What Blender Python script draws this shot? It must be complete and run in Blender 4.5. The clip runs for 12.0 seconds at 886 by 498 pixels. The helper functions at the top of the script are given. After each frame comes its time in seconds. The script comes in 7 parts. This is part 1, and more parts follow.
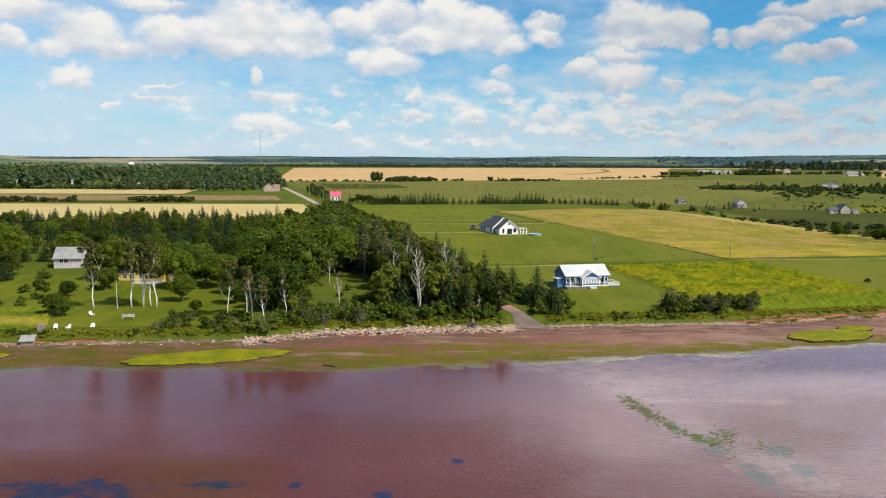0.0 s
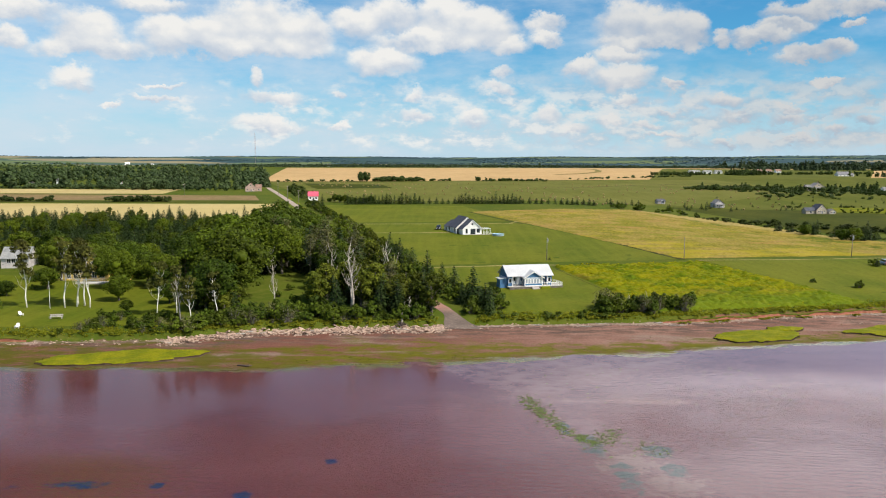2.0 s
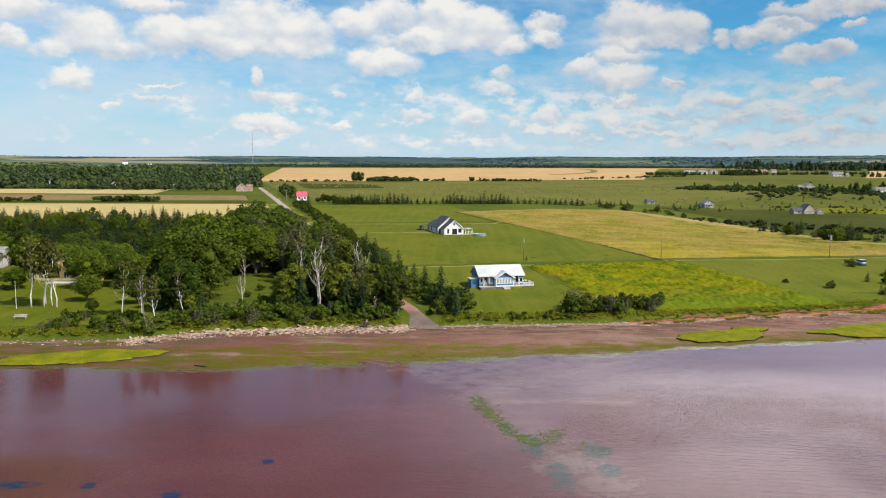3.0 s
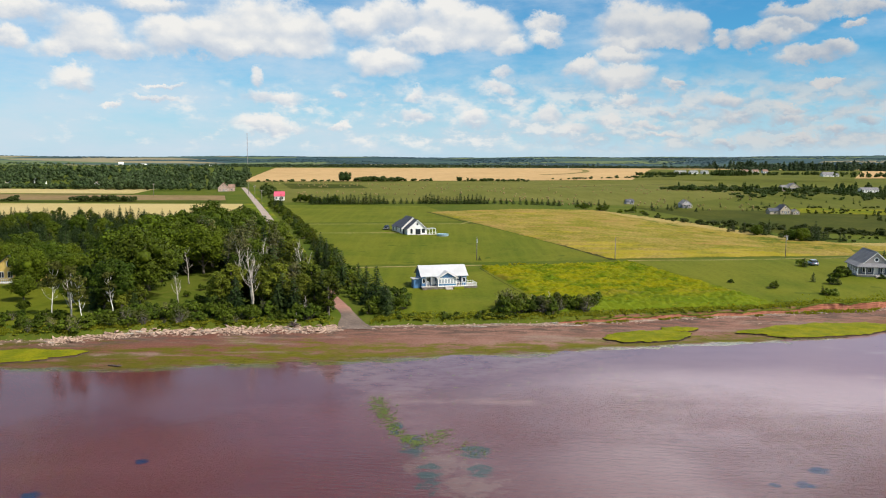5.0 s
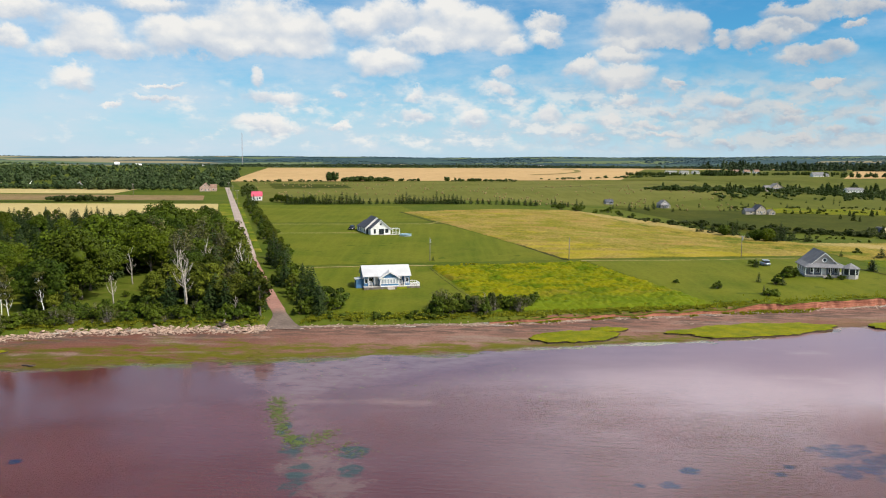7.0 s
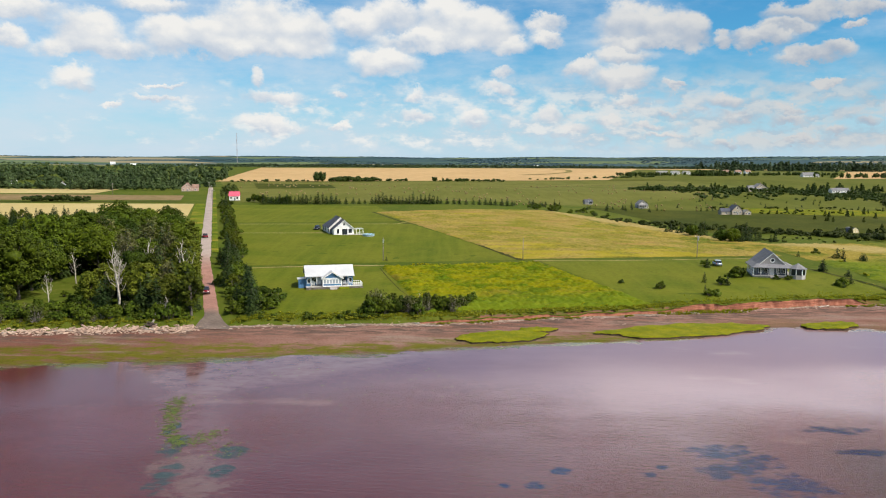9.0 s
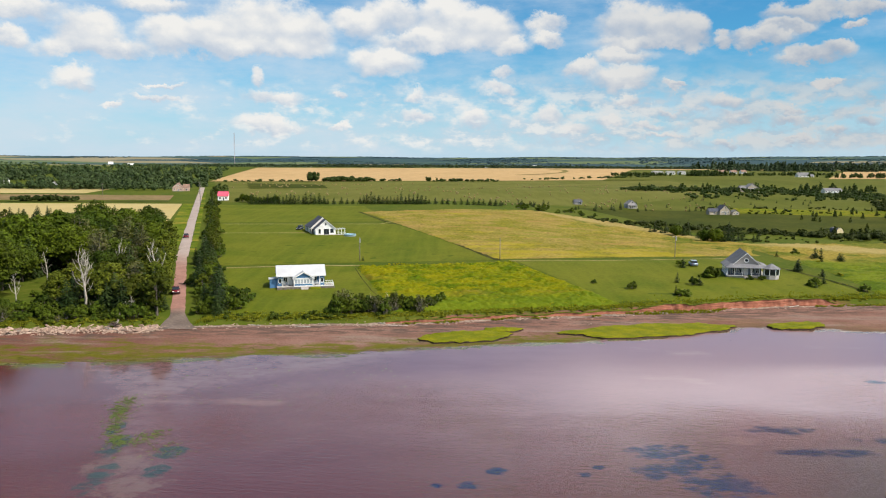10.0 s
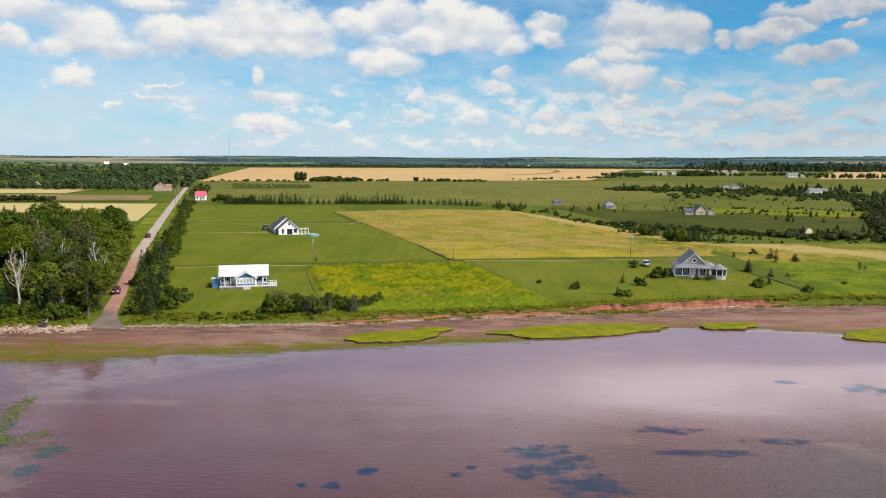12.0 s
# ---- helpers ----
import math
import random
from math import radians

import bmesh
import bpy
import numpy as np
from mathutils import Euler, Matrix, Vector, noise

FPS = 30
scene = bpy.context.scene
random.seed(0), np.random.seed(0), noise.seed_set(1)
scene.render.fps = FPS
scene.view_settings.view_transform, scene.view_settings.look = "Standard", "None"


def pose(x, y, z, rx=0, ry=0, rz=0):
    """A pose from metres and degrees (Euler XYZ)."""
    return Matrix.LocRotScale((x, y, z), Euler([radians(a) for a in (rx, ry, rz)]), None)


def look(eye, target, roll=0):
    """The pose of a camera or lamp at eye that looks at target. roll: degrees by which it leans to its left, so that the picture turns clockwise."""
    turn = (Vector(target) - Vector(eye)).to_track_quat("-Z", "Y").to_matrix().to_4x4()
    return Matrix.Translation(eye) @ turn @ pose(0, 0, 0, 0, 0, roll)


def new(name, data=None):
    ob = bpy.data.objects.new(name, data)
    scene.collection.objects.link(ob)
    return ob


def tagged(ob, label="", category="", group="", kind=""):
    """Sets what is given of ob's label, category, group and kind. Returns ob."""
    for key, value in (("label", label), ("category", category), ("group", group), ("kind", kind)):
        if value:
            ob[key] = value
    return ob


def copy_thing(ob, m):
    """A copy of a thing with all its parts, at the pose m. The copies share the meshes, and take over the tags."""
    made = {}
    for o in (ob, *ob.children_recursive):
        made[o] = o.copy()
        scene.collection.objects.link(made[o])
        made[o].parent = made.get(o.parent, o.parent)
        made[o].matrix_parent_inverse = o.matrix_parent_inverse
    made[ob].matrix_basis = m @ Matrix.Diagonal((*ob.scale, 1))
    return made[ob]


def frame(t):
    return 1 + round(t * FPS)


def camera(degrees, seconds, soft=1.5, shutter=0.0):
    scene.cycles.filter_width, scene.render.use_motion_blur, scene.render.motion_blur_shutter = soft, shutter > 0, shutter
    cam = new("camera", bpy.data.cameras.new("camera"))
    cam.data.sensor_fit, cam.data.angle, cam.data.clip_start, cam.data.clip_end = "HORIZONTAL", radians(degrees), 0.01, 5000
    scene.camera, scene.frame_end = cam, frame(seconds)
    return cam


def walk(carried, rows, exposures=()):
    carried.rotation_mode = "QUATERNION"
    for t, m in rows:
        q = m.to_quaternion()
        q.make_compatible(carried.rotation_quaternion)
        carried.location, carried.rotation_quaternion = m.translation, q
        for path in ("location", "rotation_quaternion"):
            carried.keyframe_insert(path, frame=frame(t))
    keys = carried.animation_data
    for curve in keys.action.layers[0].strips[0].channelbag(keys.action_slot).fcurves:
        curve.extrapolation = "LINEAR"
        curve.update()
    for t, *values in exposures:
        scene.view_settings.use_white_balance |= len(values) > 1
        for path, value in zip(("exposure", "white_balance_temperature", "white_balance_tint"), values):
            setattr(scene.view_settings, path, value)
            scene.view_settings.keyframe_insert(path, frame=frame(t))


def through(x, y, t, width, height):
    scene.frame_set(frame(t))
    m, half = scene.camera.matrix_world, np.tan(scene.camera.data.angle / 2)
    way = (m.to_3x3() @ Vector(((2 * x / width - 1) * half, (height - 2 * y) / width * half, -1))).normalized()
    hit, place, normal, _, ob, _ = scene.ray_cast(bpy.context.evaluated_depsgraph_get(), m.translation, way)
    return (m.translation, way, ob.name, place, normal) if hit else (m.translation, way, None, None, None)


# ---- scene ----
# ---------------------------------------------------------------- camera
cam = camera(60.0, 12.0, soft=1.05)
TIMES = [0, 0.5, 1, 1.5, 2, 2.5, 3, 4, 5, 5.5, 6, 6.5, 7, 8, 9, 9.5, 10, 10.5, 11, 11.5, 12]
SPEED = 82.0 / 12.0
walk(cam, [(t, pose(SPEED * t, 0.0110 * t, 31.82 + 0.0383 * t,
                    90 - 6.2625 + 0.0017 * t, -0.2095 - 0.0135 * t, 0.0061 * t)) for t in TIMES])
scene.view_settings.exposure = 0.16

# ---------------------------------------------------------------- light
SUN_TO = Vector((0.80, -0.48, 1.04)).normalized()
sun_data = bpy.data.lights.new("sun", "SUN")
sun_data.energy, sun_data.angle, sun_data.color = 5.0, radians(0.53), (1.0, 0.945, 0.85)
sun = new("sun", sun_data)
sun.matrix_world = look((0, 0, 300), Vector((0, 0, 300)) - SUN_TO)


def ramp01(a):
    a = min(1.0, max(0.0, a))
    return a * a * (3 - 2 * a)


class Net:
    """Short hand for a node tree."""

    def __init__(self, tree):
        self.t = tree
        tree.nodes.clear()

    def node(self, kind, **sockets):
        n = self.t.nodes.new(kind)
        for k, v in sockets.items():
            self.put(n.inputs[k.replace("_", " ")], v)
        return n

    def put(self, socket, v):
        if isinstance(v, bpy.types.NodeSocket):
            self.t.links.new(v, socket)
        elif isinstance(v, (tuple, list)) and len(v) == 3 and socket.type == "RGBA":
            socket.default_value = (*v, 1)
        else:
            socket.default_value = v

    def math(self, op, a, b=0.0, c=0.0, clamp=False):
        n = self.t.nodes.new("ShaderNodeMath")
        n.operation, n.use_clamp = op, clamp
        for s, v in zip(n.inputs, (a, b, c)):
            self.put(s, v)
        return n.outputs[0]

    def noise(self, vec, scale, detail=3.0, rough=0.55, warp=0.0):
        n = self.node("ShaderNodeTexNoise", Scale=scale, Detail=detail, Roughness=rough, Distortion=warp)
        if vec is not None:
            self.put(n.inputs["Vector"], vec)
        return n.outputs["Fac"]

    def span(self, v, lo, hi, a=0.0, b=1.0, smooth=True):
        n = self.t.nodes.new("ShaderNodeMapRange")
        n.interpolation_type = "SMOOTHSTEP" if smooth else "LINEAR"
        for s, x in zip(n.inputs, (v, lo, hi, a, b)):
            self.put(s, x)
        return n.outputs[0]

    def mix(self, f, a, b, blend="MIX"):
        n = self.t.nodes.new("ShaderNodeMix")
        n.data_type, n.blend_type = "RGBA", blend
        self.put(n.inputs[0], f)
        self.put(n.inputs[6], a)
        self.put(n.inputs[7], b)
        return n.outputs[2]

    def scaled(self, vec, sx, sy, sz, turn=0.0):
        n = self.node("ShaderNodeMapping", Vector=vec)
        n.inputs["Scale"].default_value = (sx, sy, sz)
        n.inputs["Rotation"].default_value = (0, 0, turn)
        return n.outputs[0]

    def bump(self, height, strength=0.4, distance=0.1):
        n = self.node("ShaderNodeBump", Height=height, Strength=strength, Distance=distance)
        return n.outputs[0]


# sky: clear blue with fair-weather cumulus
world = bpy.data.worlds.new("world")
scene.world = world
world.use_nodes = True
w = Net(world.node_tree)
sky = w.t.nodes.new("ShaderNodeTexSky")
sky.sky_type, sky.sun_disc = "NISHITA", False
sky.sun_elevation = math.asin(SUN_TO.z)
sky.sun_rotation = math.atan2(SUN_TO.x, SUN_TO.y)
sky.altitude, sky.air_density, sky.dust_density, sky.ozone_density = 30, 1.0, 0.3, 2.2
way = w.node("ShaderNodeTexCoord").outputs["Generated"]
sep = w.node("ShaderNodeSeparateXYZ", Vector=way)
dx, dy, dz = sep.outputs
az = w.math("ARCTAN2", dx, dy)
flat = w.math("SQRT", w.math("ADD", w.math("MULTIPLY", dx, dx), w.math("MULTIPLY", dy, dy)))
el = w.math("ARCTAN2", dz, flat)
puff = w.node("ShaderNodeCombineXYZ", X=az, Y=w.math("MULTIPLY", el, 1.35), Z=0.0).outputs[0]
warp1 = w.math("SUBTRACT", w.noise(puff, 13.0, 7.0, 0.66), 0.5)
warp2 = w.math("SUBTRACT", w.noise(w.scaled(puff, 1, 1, 1, 1.1), 19.0, 7.0, 0.66), 0.5)
azw = w.math("MULTIPLY_ADD", warp1, 0.055, az)
elw = w.math("MULTIPLY_ADD", warp2, 0.050, el)
# bearing, height, half width, half height of the lobes of each cloud, in hundredths of a radian
WEST_CLOUDS = [
    (-42.9, 15.1, 3.9, 2.7), (-41.9, 13.3, 6.9, 1.5), (-33.5, 15.4, 3.9, 2.4), (-28.9, 15.2, 4.8, 2.4), (-23.2, 16.7, 6.8, 3.6), (-17.0, 16.3, 2.9, 2.6),
    (-26.3, 14.3, 11.9, 1.4), (-50.1, 17.2, 4.9, 1.6), (-50.7, 13.9, 2.0, 1.3), (-35.1, 18.7, 4.5, 1.2), (-10.7, 17.5, 3.6, 1.9), (-6.4, 18.6, 4.5, 2.2),
    (0.0, 17.8, 4.7, 3.2), (5.2, 17.1, 4.8, 2.9), (-1.4, 15.5, 9.0, 1.5), (8.3, 14.7, 2.8, 1.3)]
EAST_CLOUDS = [
    (-7.6, 12.8, 4.6, 2.1), (13.2, 17.6, 2.4, 1.3), (13.2, 15.6, 2.1, 1.0), (22.2, 17.5, 3.7, 2.9), (26.3, 16.9, 4.2, 2.6), (30.3, 16.1, 2.5, 2.0),
    (24.7, 15.1, 6.5, 1.0), (34.1, 15.0, 1.5, 1.0), (22.3, 13.5, 3.9, 1.0), (22.4, 10.8, 4.3, 2.0), (22.6, 8.1, 2.3, 0.9), (17.2, 12.0, 2.3, 1.3),
    (38.6, 14.9, 3.7, 1.2), (43.8, 12.9, 4.1, 1.1), (46.6, 13.5, 1.9, 1.0), (42.7, 17.8, 5.0, 1.2), (48.7, 17.7, 3.3, 1.0), (41.0, 16.2, 3.0, 0.9),
    (48.2, 16.0, 1.5, 0.5), (45.7, 9.8, 1.8, 0.6), (28.8, 10.0, 1.8, 0.7)]
LOW_CLOUDS = [
    (7.6, 11.6, 1.9, 1.0), (6.5, 9.7, 2.7, 1.0), (-44.1, 10.0, 2.8, 1.5), (-34.4, 9.3, 2.3, 0.4), (-35.1, 7.6, 3.2, 0.6), (-40.7, 7.0, 1.6, 0.5),
    (-23.4, 10.7, 1.0, 0.9), (-21.1, 8.4, 4.5, 1.2), (-22.1, 4.9, 5.3, 1.4), (-13.3, 4.9, 1.9, 0.7), (-13.3, 9.0, 1.0, 0.6), (-4.0, 9.0, 1.5, 0.9)]
CLOUD_RANKS = [
    (-3.5, 6.2, 2.6, 1.3), (4.0, 5.8, 2.5, 1.5), (13.2, 6.2, 2.5, 1.6), (15.9, 4.6, 3.5, 1.2), (21.1, 5.6, 2.9, 0.9), (28.3, 6.8, 1.8, 0.6),
    (34.3, 7.7, 2.8, 1.2), (36.1, 5.9, 3.3, 0.8), (42.0, 5.7, 2.3, 0.9), (41.7, 6.7, 2.6, 0.6), (46.8, 4.1, 1.8, 0.8), (34.7, 3.0, 2.0, 0.6),
    (27.7, 3.8, 3.1, 0.4), (25.6, 4.9, 2.8, 0.7), (43.1, 3.4, 2.5, 0.6), (50.2, 5.5, 1.7, 0.9)]


def vec_math(op, *values):
    n = w.t.nodes.new("ShaderNodeVectorMath")
    n.operation = op
    for s_, v in zip(n.inputs, values):
        w.put(s_, v)
    return n


spot = w.node("ShaderNodeCombineXYZ", X=azw, Y=elw, Z=0.0).outputs[0]
total = (0.0, 0.0, 1e-9)
for lobe, (a, e, rx, ry) in enumerate(WEST_CLOUDS + EAST_CLOUDS + LOW_CLOUDS + CLOUD_RANKS):
    faint = 1.0 if lobe < len(WEST_CLOUDS + EAST_CLOUDS) else 1.14
    if lobe % 6 == 5:       # worked out group by group, which keeps the shader small
        spot = vec_math("MULTIPLY_ADD", total, (0.0, 0.0, 0.0), spot).outputs[0]
    local = vec_math("MULTIPLY_ADD", spot, (100 / rx, 100 / ry, 0.0), (-a / rx, -e / ry, faint)).outputs[0]
    share = w.math("POWER", math.exp(-4.0), vec_math("DOT_PRODUCT", local, local).outputs["Value"])
    total = vec_math("MULTIPLY_ADD", local, share, total).outputs[0]
sum_u, sum_v, weight = w.node("ShaderNodeSeparateXYZ", Vector=total).outputs
height = w.math("DIVIDE", sum_v, weight)
body = w.math("MULTIPLY_ADD", w.math("LOGARITHM", weight, math.e), 1 / 4.0, 2.0)
body = w.math("SUBTRACT", body, w.span(height, -0.5, -1.2, 0.0, 0.6))
fine = w.noise(puff, 34.0, 7.0, 0.62)
cells = []
for size_ in (22.0, 52.0):
    vor = w.node("ShaderNodeTexVoronoi", Vector=w.scaled(puff, 1, 1.25, 1), Scale=size_)
    vor.feature = "SMOOTH_F1"
    cells.append(vor.outputs["Distance"])
billow = w.math("SUBTRACT", 0.62, w.math("MULTIPLY_ADD", cells[1], 0.45, w.math("MULTIPLY", cells[0], 0.75)))
dense = w.math("MULTIPLY_ADD", w.math("SUBTRACT", fine, 0.5), 1.0, w.math("MULTIPLY_ADD", billow, 0.8, body))
banks = w.span(dense, w.span(height, -0.6, 0.6, -0.55, -0.25), w.span(height, -0.6, 0.6, 0.95, 0.70))
# low ranks of small clouds toward the skyline, and the open cloud field overhead
low_vec = w.node("ShaderNodeCombineXYZ", X=az, Y=w.math("MULTIPLY", el, 1.9), Z=2.0).outputs[0]
low = w.math("MULTIPLY", w.span(w.math("MULTIPLY_ADD", w.math("MINIMUM", w.math("ADD", az, 0.12), 0.30), 0.30, w.noise(low_vec, 27.0, 7.0, 0.58)), 0.44, 0.70), w.math("MULTIPLY", w.span(el, 0.008, 0.03), w.span(el, 0.14, 0.07)))
roof_k = w.math("ADD", w.math("MAXIMUM", dz, 0.0), 0.10)
over_vec = w.node("ShaderNodeCombineXYZ", X=w.math("DIVIDE", dx, roof_k), Y=w.math("DIVIDE", dy, roof_k), Z=4.0).outputs[0]
more_east = w.math("MULTIPLY", w.math("MAXIMUM", w.math("MINIMUM", az, 0.6), -0.6), 0.55)
over = w.math("MULTIPLY", w.span(w.math("ADD", w.noise(over_vec, 0.8, 6.0, 0.58), more_east), 0.46, 0.62), w.span(el, 0.225, 0.30))
veil_n = w.math("SUBTRACT", w.noise(w.scaled(puff, 1, 2.2, 1), 7.0, 6.0, 0.62), w.math("MULTIPLY", az, 0.30))
veil = w.math("MULTIPLY", w.math("MULTIPLY", w.span(veil_n, 0.26, 0.85), 0.75), w.span(el, 0.5, 0.25))
solid = w.math("MAXIMUM", w.math("MAXIMUM", banks, w.math("MULTIPLY", low, 0.85)), over)
lit = w.math("ADD", w.span(height, -0.75, 0.75), w.math("MULTIPLY_ADD", billow, 1.5, w.math("MULTIPLY_ADD", fine, 0.9, -0.50)), clamp=True)
lit = w.math("MAXIMUM", lit, w.math("MULTIPLY", w.span(w.noise(low_vec, 27.0, 7.0, 0.60), 0.44, 0.64), w.span(el, 0.14, 0.08)))
cloud = w.mix(lit, (6.6, 7.5, 8.7), (10.6, 10.5, 10.2))
cloud = w.mix(1.0, cloud, w.mix(w.span(az, -0.05, 0.5), (1.0, 1.0, 1.0), (0.71, 0.735, 0.77)), "MULTIPLY")
# Unseen clouds above the view, added far brighter eastward to brighten the water.
high = w.mix(w.math("MULTIPLY", w.span(az, -0.10, 0.34), w.span(el, 0.66, 0.40)), (5.2, 5.9, 7.0), (38.0, 36.0, 36.5))
cloud = w.mix(w.span(el, 0.22, 0.32), cloud, high)
tint = w.mix(1.0, sky.outputs[0], (0.43, 1.14, 1.46), "MULTIPLY")
haze = w.mix(w.span(el, 0.15, -0.04), tint, (6.6, 8.4, 10.2))
haze = w.mix(w.math("MULTIPLY", veil, w.span(el, -0.01, 0.02)), haze, (7.9, 8.9, 9.9))
bg = w.node("ShaderNodeBackground", Color=w.mix(w.math("MULTIPLY", solid, w.span(el, -0.01, 0.02)), haze, cloud), Strength=0.074)
out = w.node("ShaderNodeOutputWorld")
w.t.links.new(bg.outputs[0], out.inputs[0])

# ---------------------------------------------------------------- materials


def surface(name, color, rough=0.85, bump=None, metal=0.0, strength=0.35, distance=0.05, spec=0.3):
    """A principled material; color and bump are functions of (net, position) or plain values."""
    m = bpy.data.materials.new(name)
    m.use_nodes = True
    n = Net(m.node_tree)
    pos = n.node("ShaderNodeNewGeometry").outputs["Position"]
    c = color(n, pos) if callable(color) else color
    b = n.node("ShaderNodeBsdfPrincipled", Base_Color=c, Roughness=rough(n, pos) if callable(rough) else rough, Metallic=metal)
    n.put(b.inputs["Specular IOR Level"], spec(n, pos) if callable(spec) else spec)
    if bump:
        n.put(b.inputs["Normal"], n.bump(bump(n, pos), strength, distance))
    o = n.node("ShaderNodeOutputMaterial")
    n.t.links.new(b.outputs[0], o.inputs[0])
    return m


def two_tone(a, b, s1, s2, lo=0.35, hi=0.65, spread=0.25):
    """Colour that drifts between a and b at size s1, with grain at size s2."""
    def make(n, pos):
        base = n.mix(n.span(n.noise(pos, 1 / s1, 4.0), lo, hi), a, b)
        grain = n.span(n.noise(pos, 1 / s2, 3.0), 0.25, 0.75, 1 - spread, 1 + spread, False)
        g = n.node("ShaderNodeCombineColor", Red=grain, Green=grain, Blue=grain).outputs[0]
        return n.mix(1.0, base, g, "MULTIPLY")
    return make


def painted(a, board=0.15, up=True):
    """Painted clapboard: lap lines as relief, slight weathering."""
    def make(n, pos):
        d = n.noise(pos, 0.9, 4.0)
        return n.mix(n.span(d, 0.3, 0.8), a, tuple(x * 0.82 for x in a))
    return make


def laps(size=0.16):
    def make(n, pos):
        z = n.node("ShaderNodeSeparateXYZ", Vector=pos).outputs[2]
        return n.math("FRACT", n.math("DIVIDE", z, size))
    return make


def grainy(scale):
    return lambda n, pos: n.noise(pos, scale, 4.0)


def leafy(name, a, b, through=0.13, size=3.0, vary=0.7):
    """Foliage: two greens, a shift from tree to tree, some light coming through the leaves."""
    m = bpy.data.materials.new(name)
    m.use_nodes = True
    n = Net(m.node_tree)
    pos = n.node("ShaderNodeNewGeometry").outputs["Position"]
    own = n.node("ShaderNodeObjectInfo").outputs["Random"]
    isl = n.node("ShaderNodeNewGeometry").outputs["Random Per Island"]
    mixf = n.math("ADD", n.math("MULTIPLY", n.noise(pos, 1 / size, 3.0), 0.8), n.math("MULTIPLY_ADD", own, 0.7, -0.30), clamp=True)
    c = n.mix(mixf, a, b)
    v = n.math("MULTIPLY", n.math("MULTIPLY_ADD", isl, vary, 1 - vary / 2), n.math("MULTIPLY_ADD", n.math("FRACT", n.math("MULTIPLY", own, 7.31)), 0.6, 0.70))
    c = n.mix(1.0, c, n.node("ShaderNodeCombineColor", Red=v, Green=v, Blue=v).outputs[0], "MULTIPLY")
    d = n.node("ShaderNodeBsdfPrincipled", Base_Color=c, Roughness=0.65)
    d.inputs["Specular IOR Level"].default_value = 0.10
    tr = n.node("ShaderNodeBsdfTranslucent", Color=n.mix(1.0, c, (1.5, 1.6, 0.7), "MULTIPLY"))
    mx = n.node("ShaderNodeMixShader", Fac=through)
    n.t.links.new(d.outputs[0], mx.inputs[1])
    n.t.links.new(tr.outputs[0], mx.inputs[2])
    o = n.node("ShaderNodeOutputMaterial")
    n.t.links.new(mx.outputs[0], o.inputs[0])
    return m


M = {}
M["maple"] = leafy("maple leaves", (0.025, 0.047, 0.003), (0.074, 0.096, 0.004), 0.07, 3.0, 1.0)
M["birch_leaf"] = leafy("birch leaves", (0.043, 0.060, 0.004), (0.098, 0.108, 0.009), 0.09, 3.0, 1.0)
M["spruce"] = leafy("spruce needles", (0.017, 0.033, 0.008), (0.040, 0.058, 0.013), 0.08)
M["birch_crown"] = leafy("dull birch leaves", (0.033, 0.040, 0.006), (0.072, 0.070, 0.012), 0.1, 3.0, 0.9)
M["shrub"] = leafy("alder leaves", (0.034, 0.058, 0.004), (0.074, 0.095, 0.006), 0.1, 3.0, 1.0)
M["grey_shrub"] = leafy("lichen grey twigs", (0.058, 0.072, 0.016), (0.108, 0.100, 0.038), 0.15)
# Lighter, cooler copy of the far leaves, with haze painted into the colour.
M["village_haze_leaf"] = leafy("village leaves lightened and cooled for haze", (0.030, 0.052, 0.018), (0.078, 0.098, 0.034), 0.10, 30.0, 0.9)
M["belt_leaf"] = leafy("dark spruce and maple of the far belt", (0.016, 0.032, 0.015), (0.040, 0.058, 0.024), 0.08, 60.0, 0.6)
M["far_leaf"] = leafy("distant leaves", (0.025, 0.042, 0.009), (0.058, 0.072, 0.012), 0.1, 40.0)
# Blue of the distance haze is painted into these hill leaves.
M["hill_haze_leaf"] = leafy("distant spruce tinted blue for haze", (0.030, 0.056, 0.066), (0.046, 0.080, 0.086), 0.05, 160.0, 0.2)
M["bank_grass"] = leafy("bank grass", (0.129, 0.176, 0.009), (0.267, 0.244, 0.019), 0.42, 4.0)
M["goldenrod"] = leafy("goldenrod and weeds", (0.105, 0.140, 0.005), (0.268, 0.206, 0.006), 0.45, 9.0)
M["bark"] = surface("bark", two_tone((0.075, 0.062, 0.05), (0.14, 0.12, 0.10), 0.8, 0.1), 0.9)
M["grey_twig"] = surface("grey lichened twigs", two_tone((0.17, 0.145, 0.12), (0.25, 0.22, 0.19), 0.5, 0.1), 0.9)
M["birch_bark"] = surface("white birch bark", two_tone((0.72, 0.69, 0.62), (0.40, 0.36, 0.31), 0.5, 0.12, 0.5, 0.75), 0.8)
M["dead_wood"] = surface("bleached dead wood", two_tone((0.46, 0.42, 0.36), (0.30, 0.26, 0.22), 0.7, 0.1), 0.85)


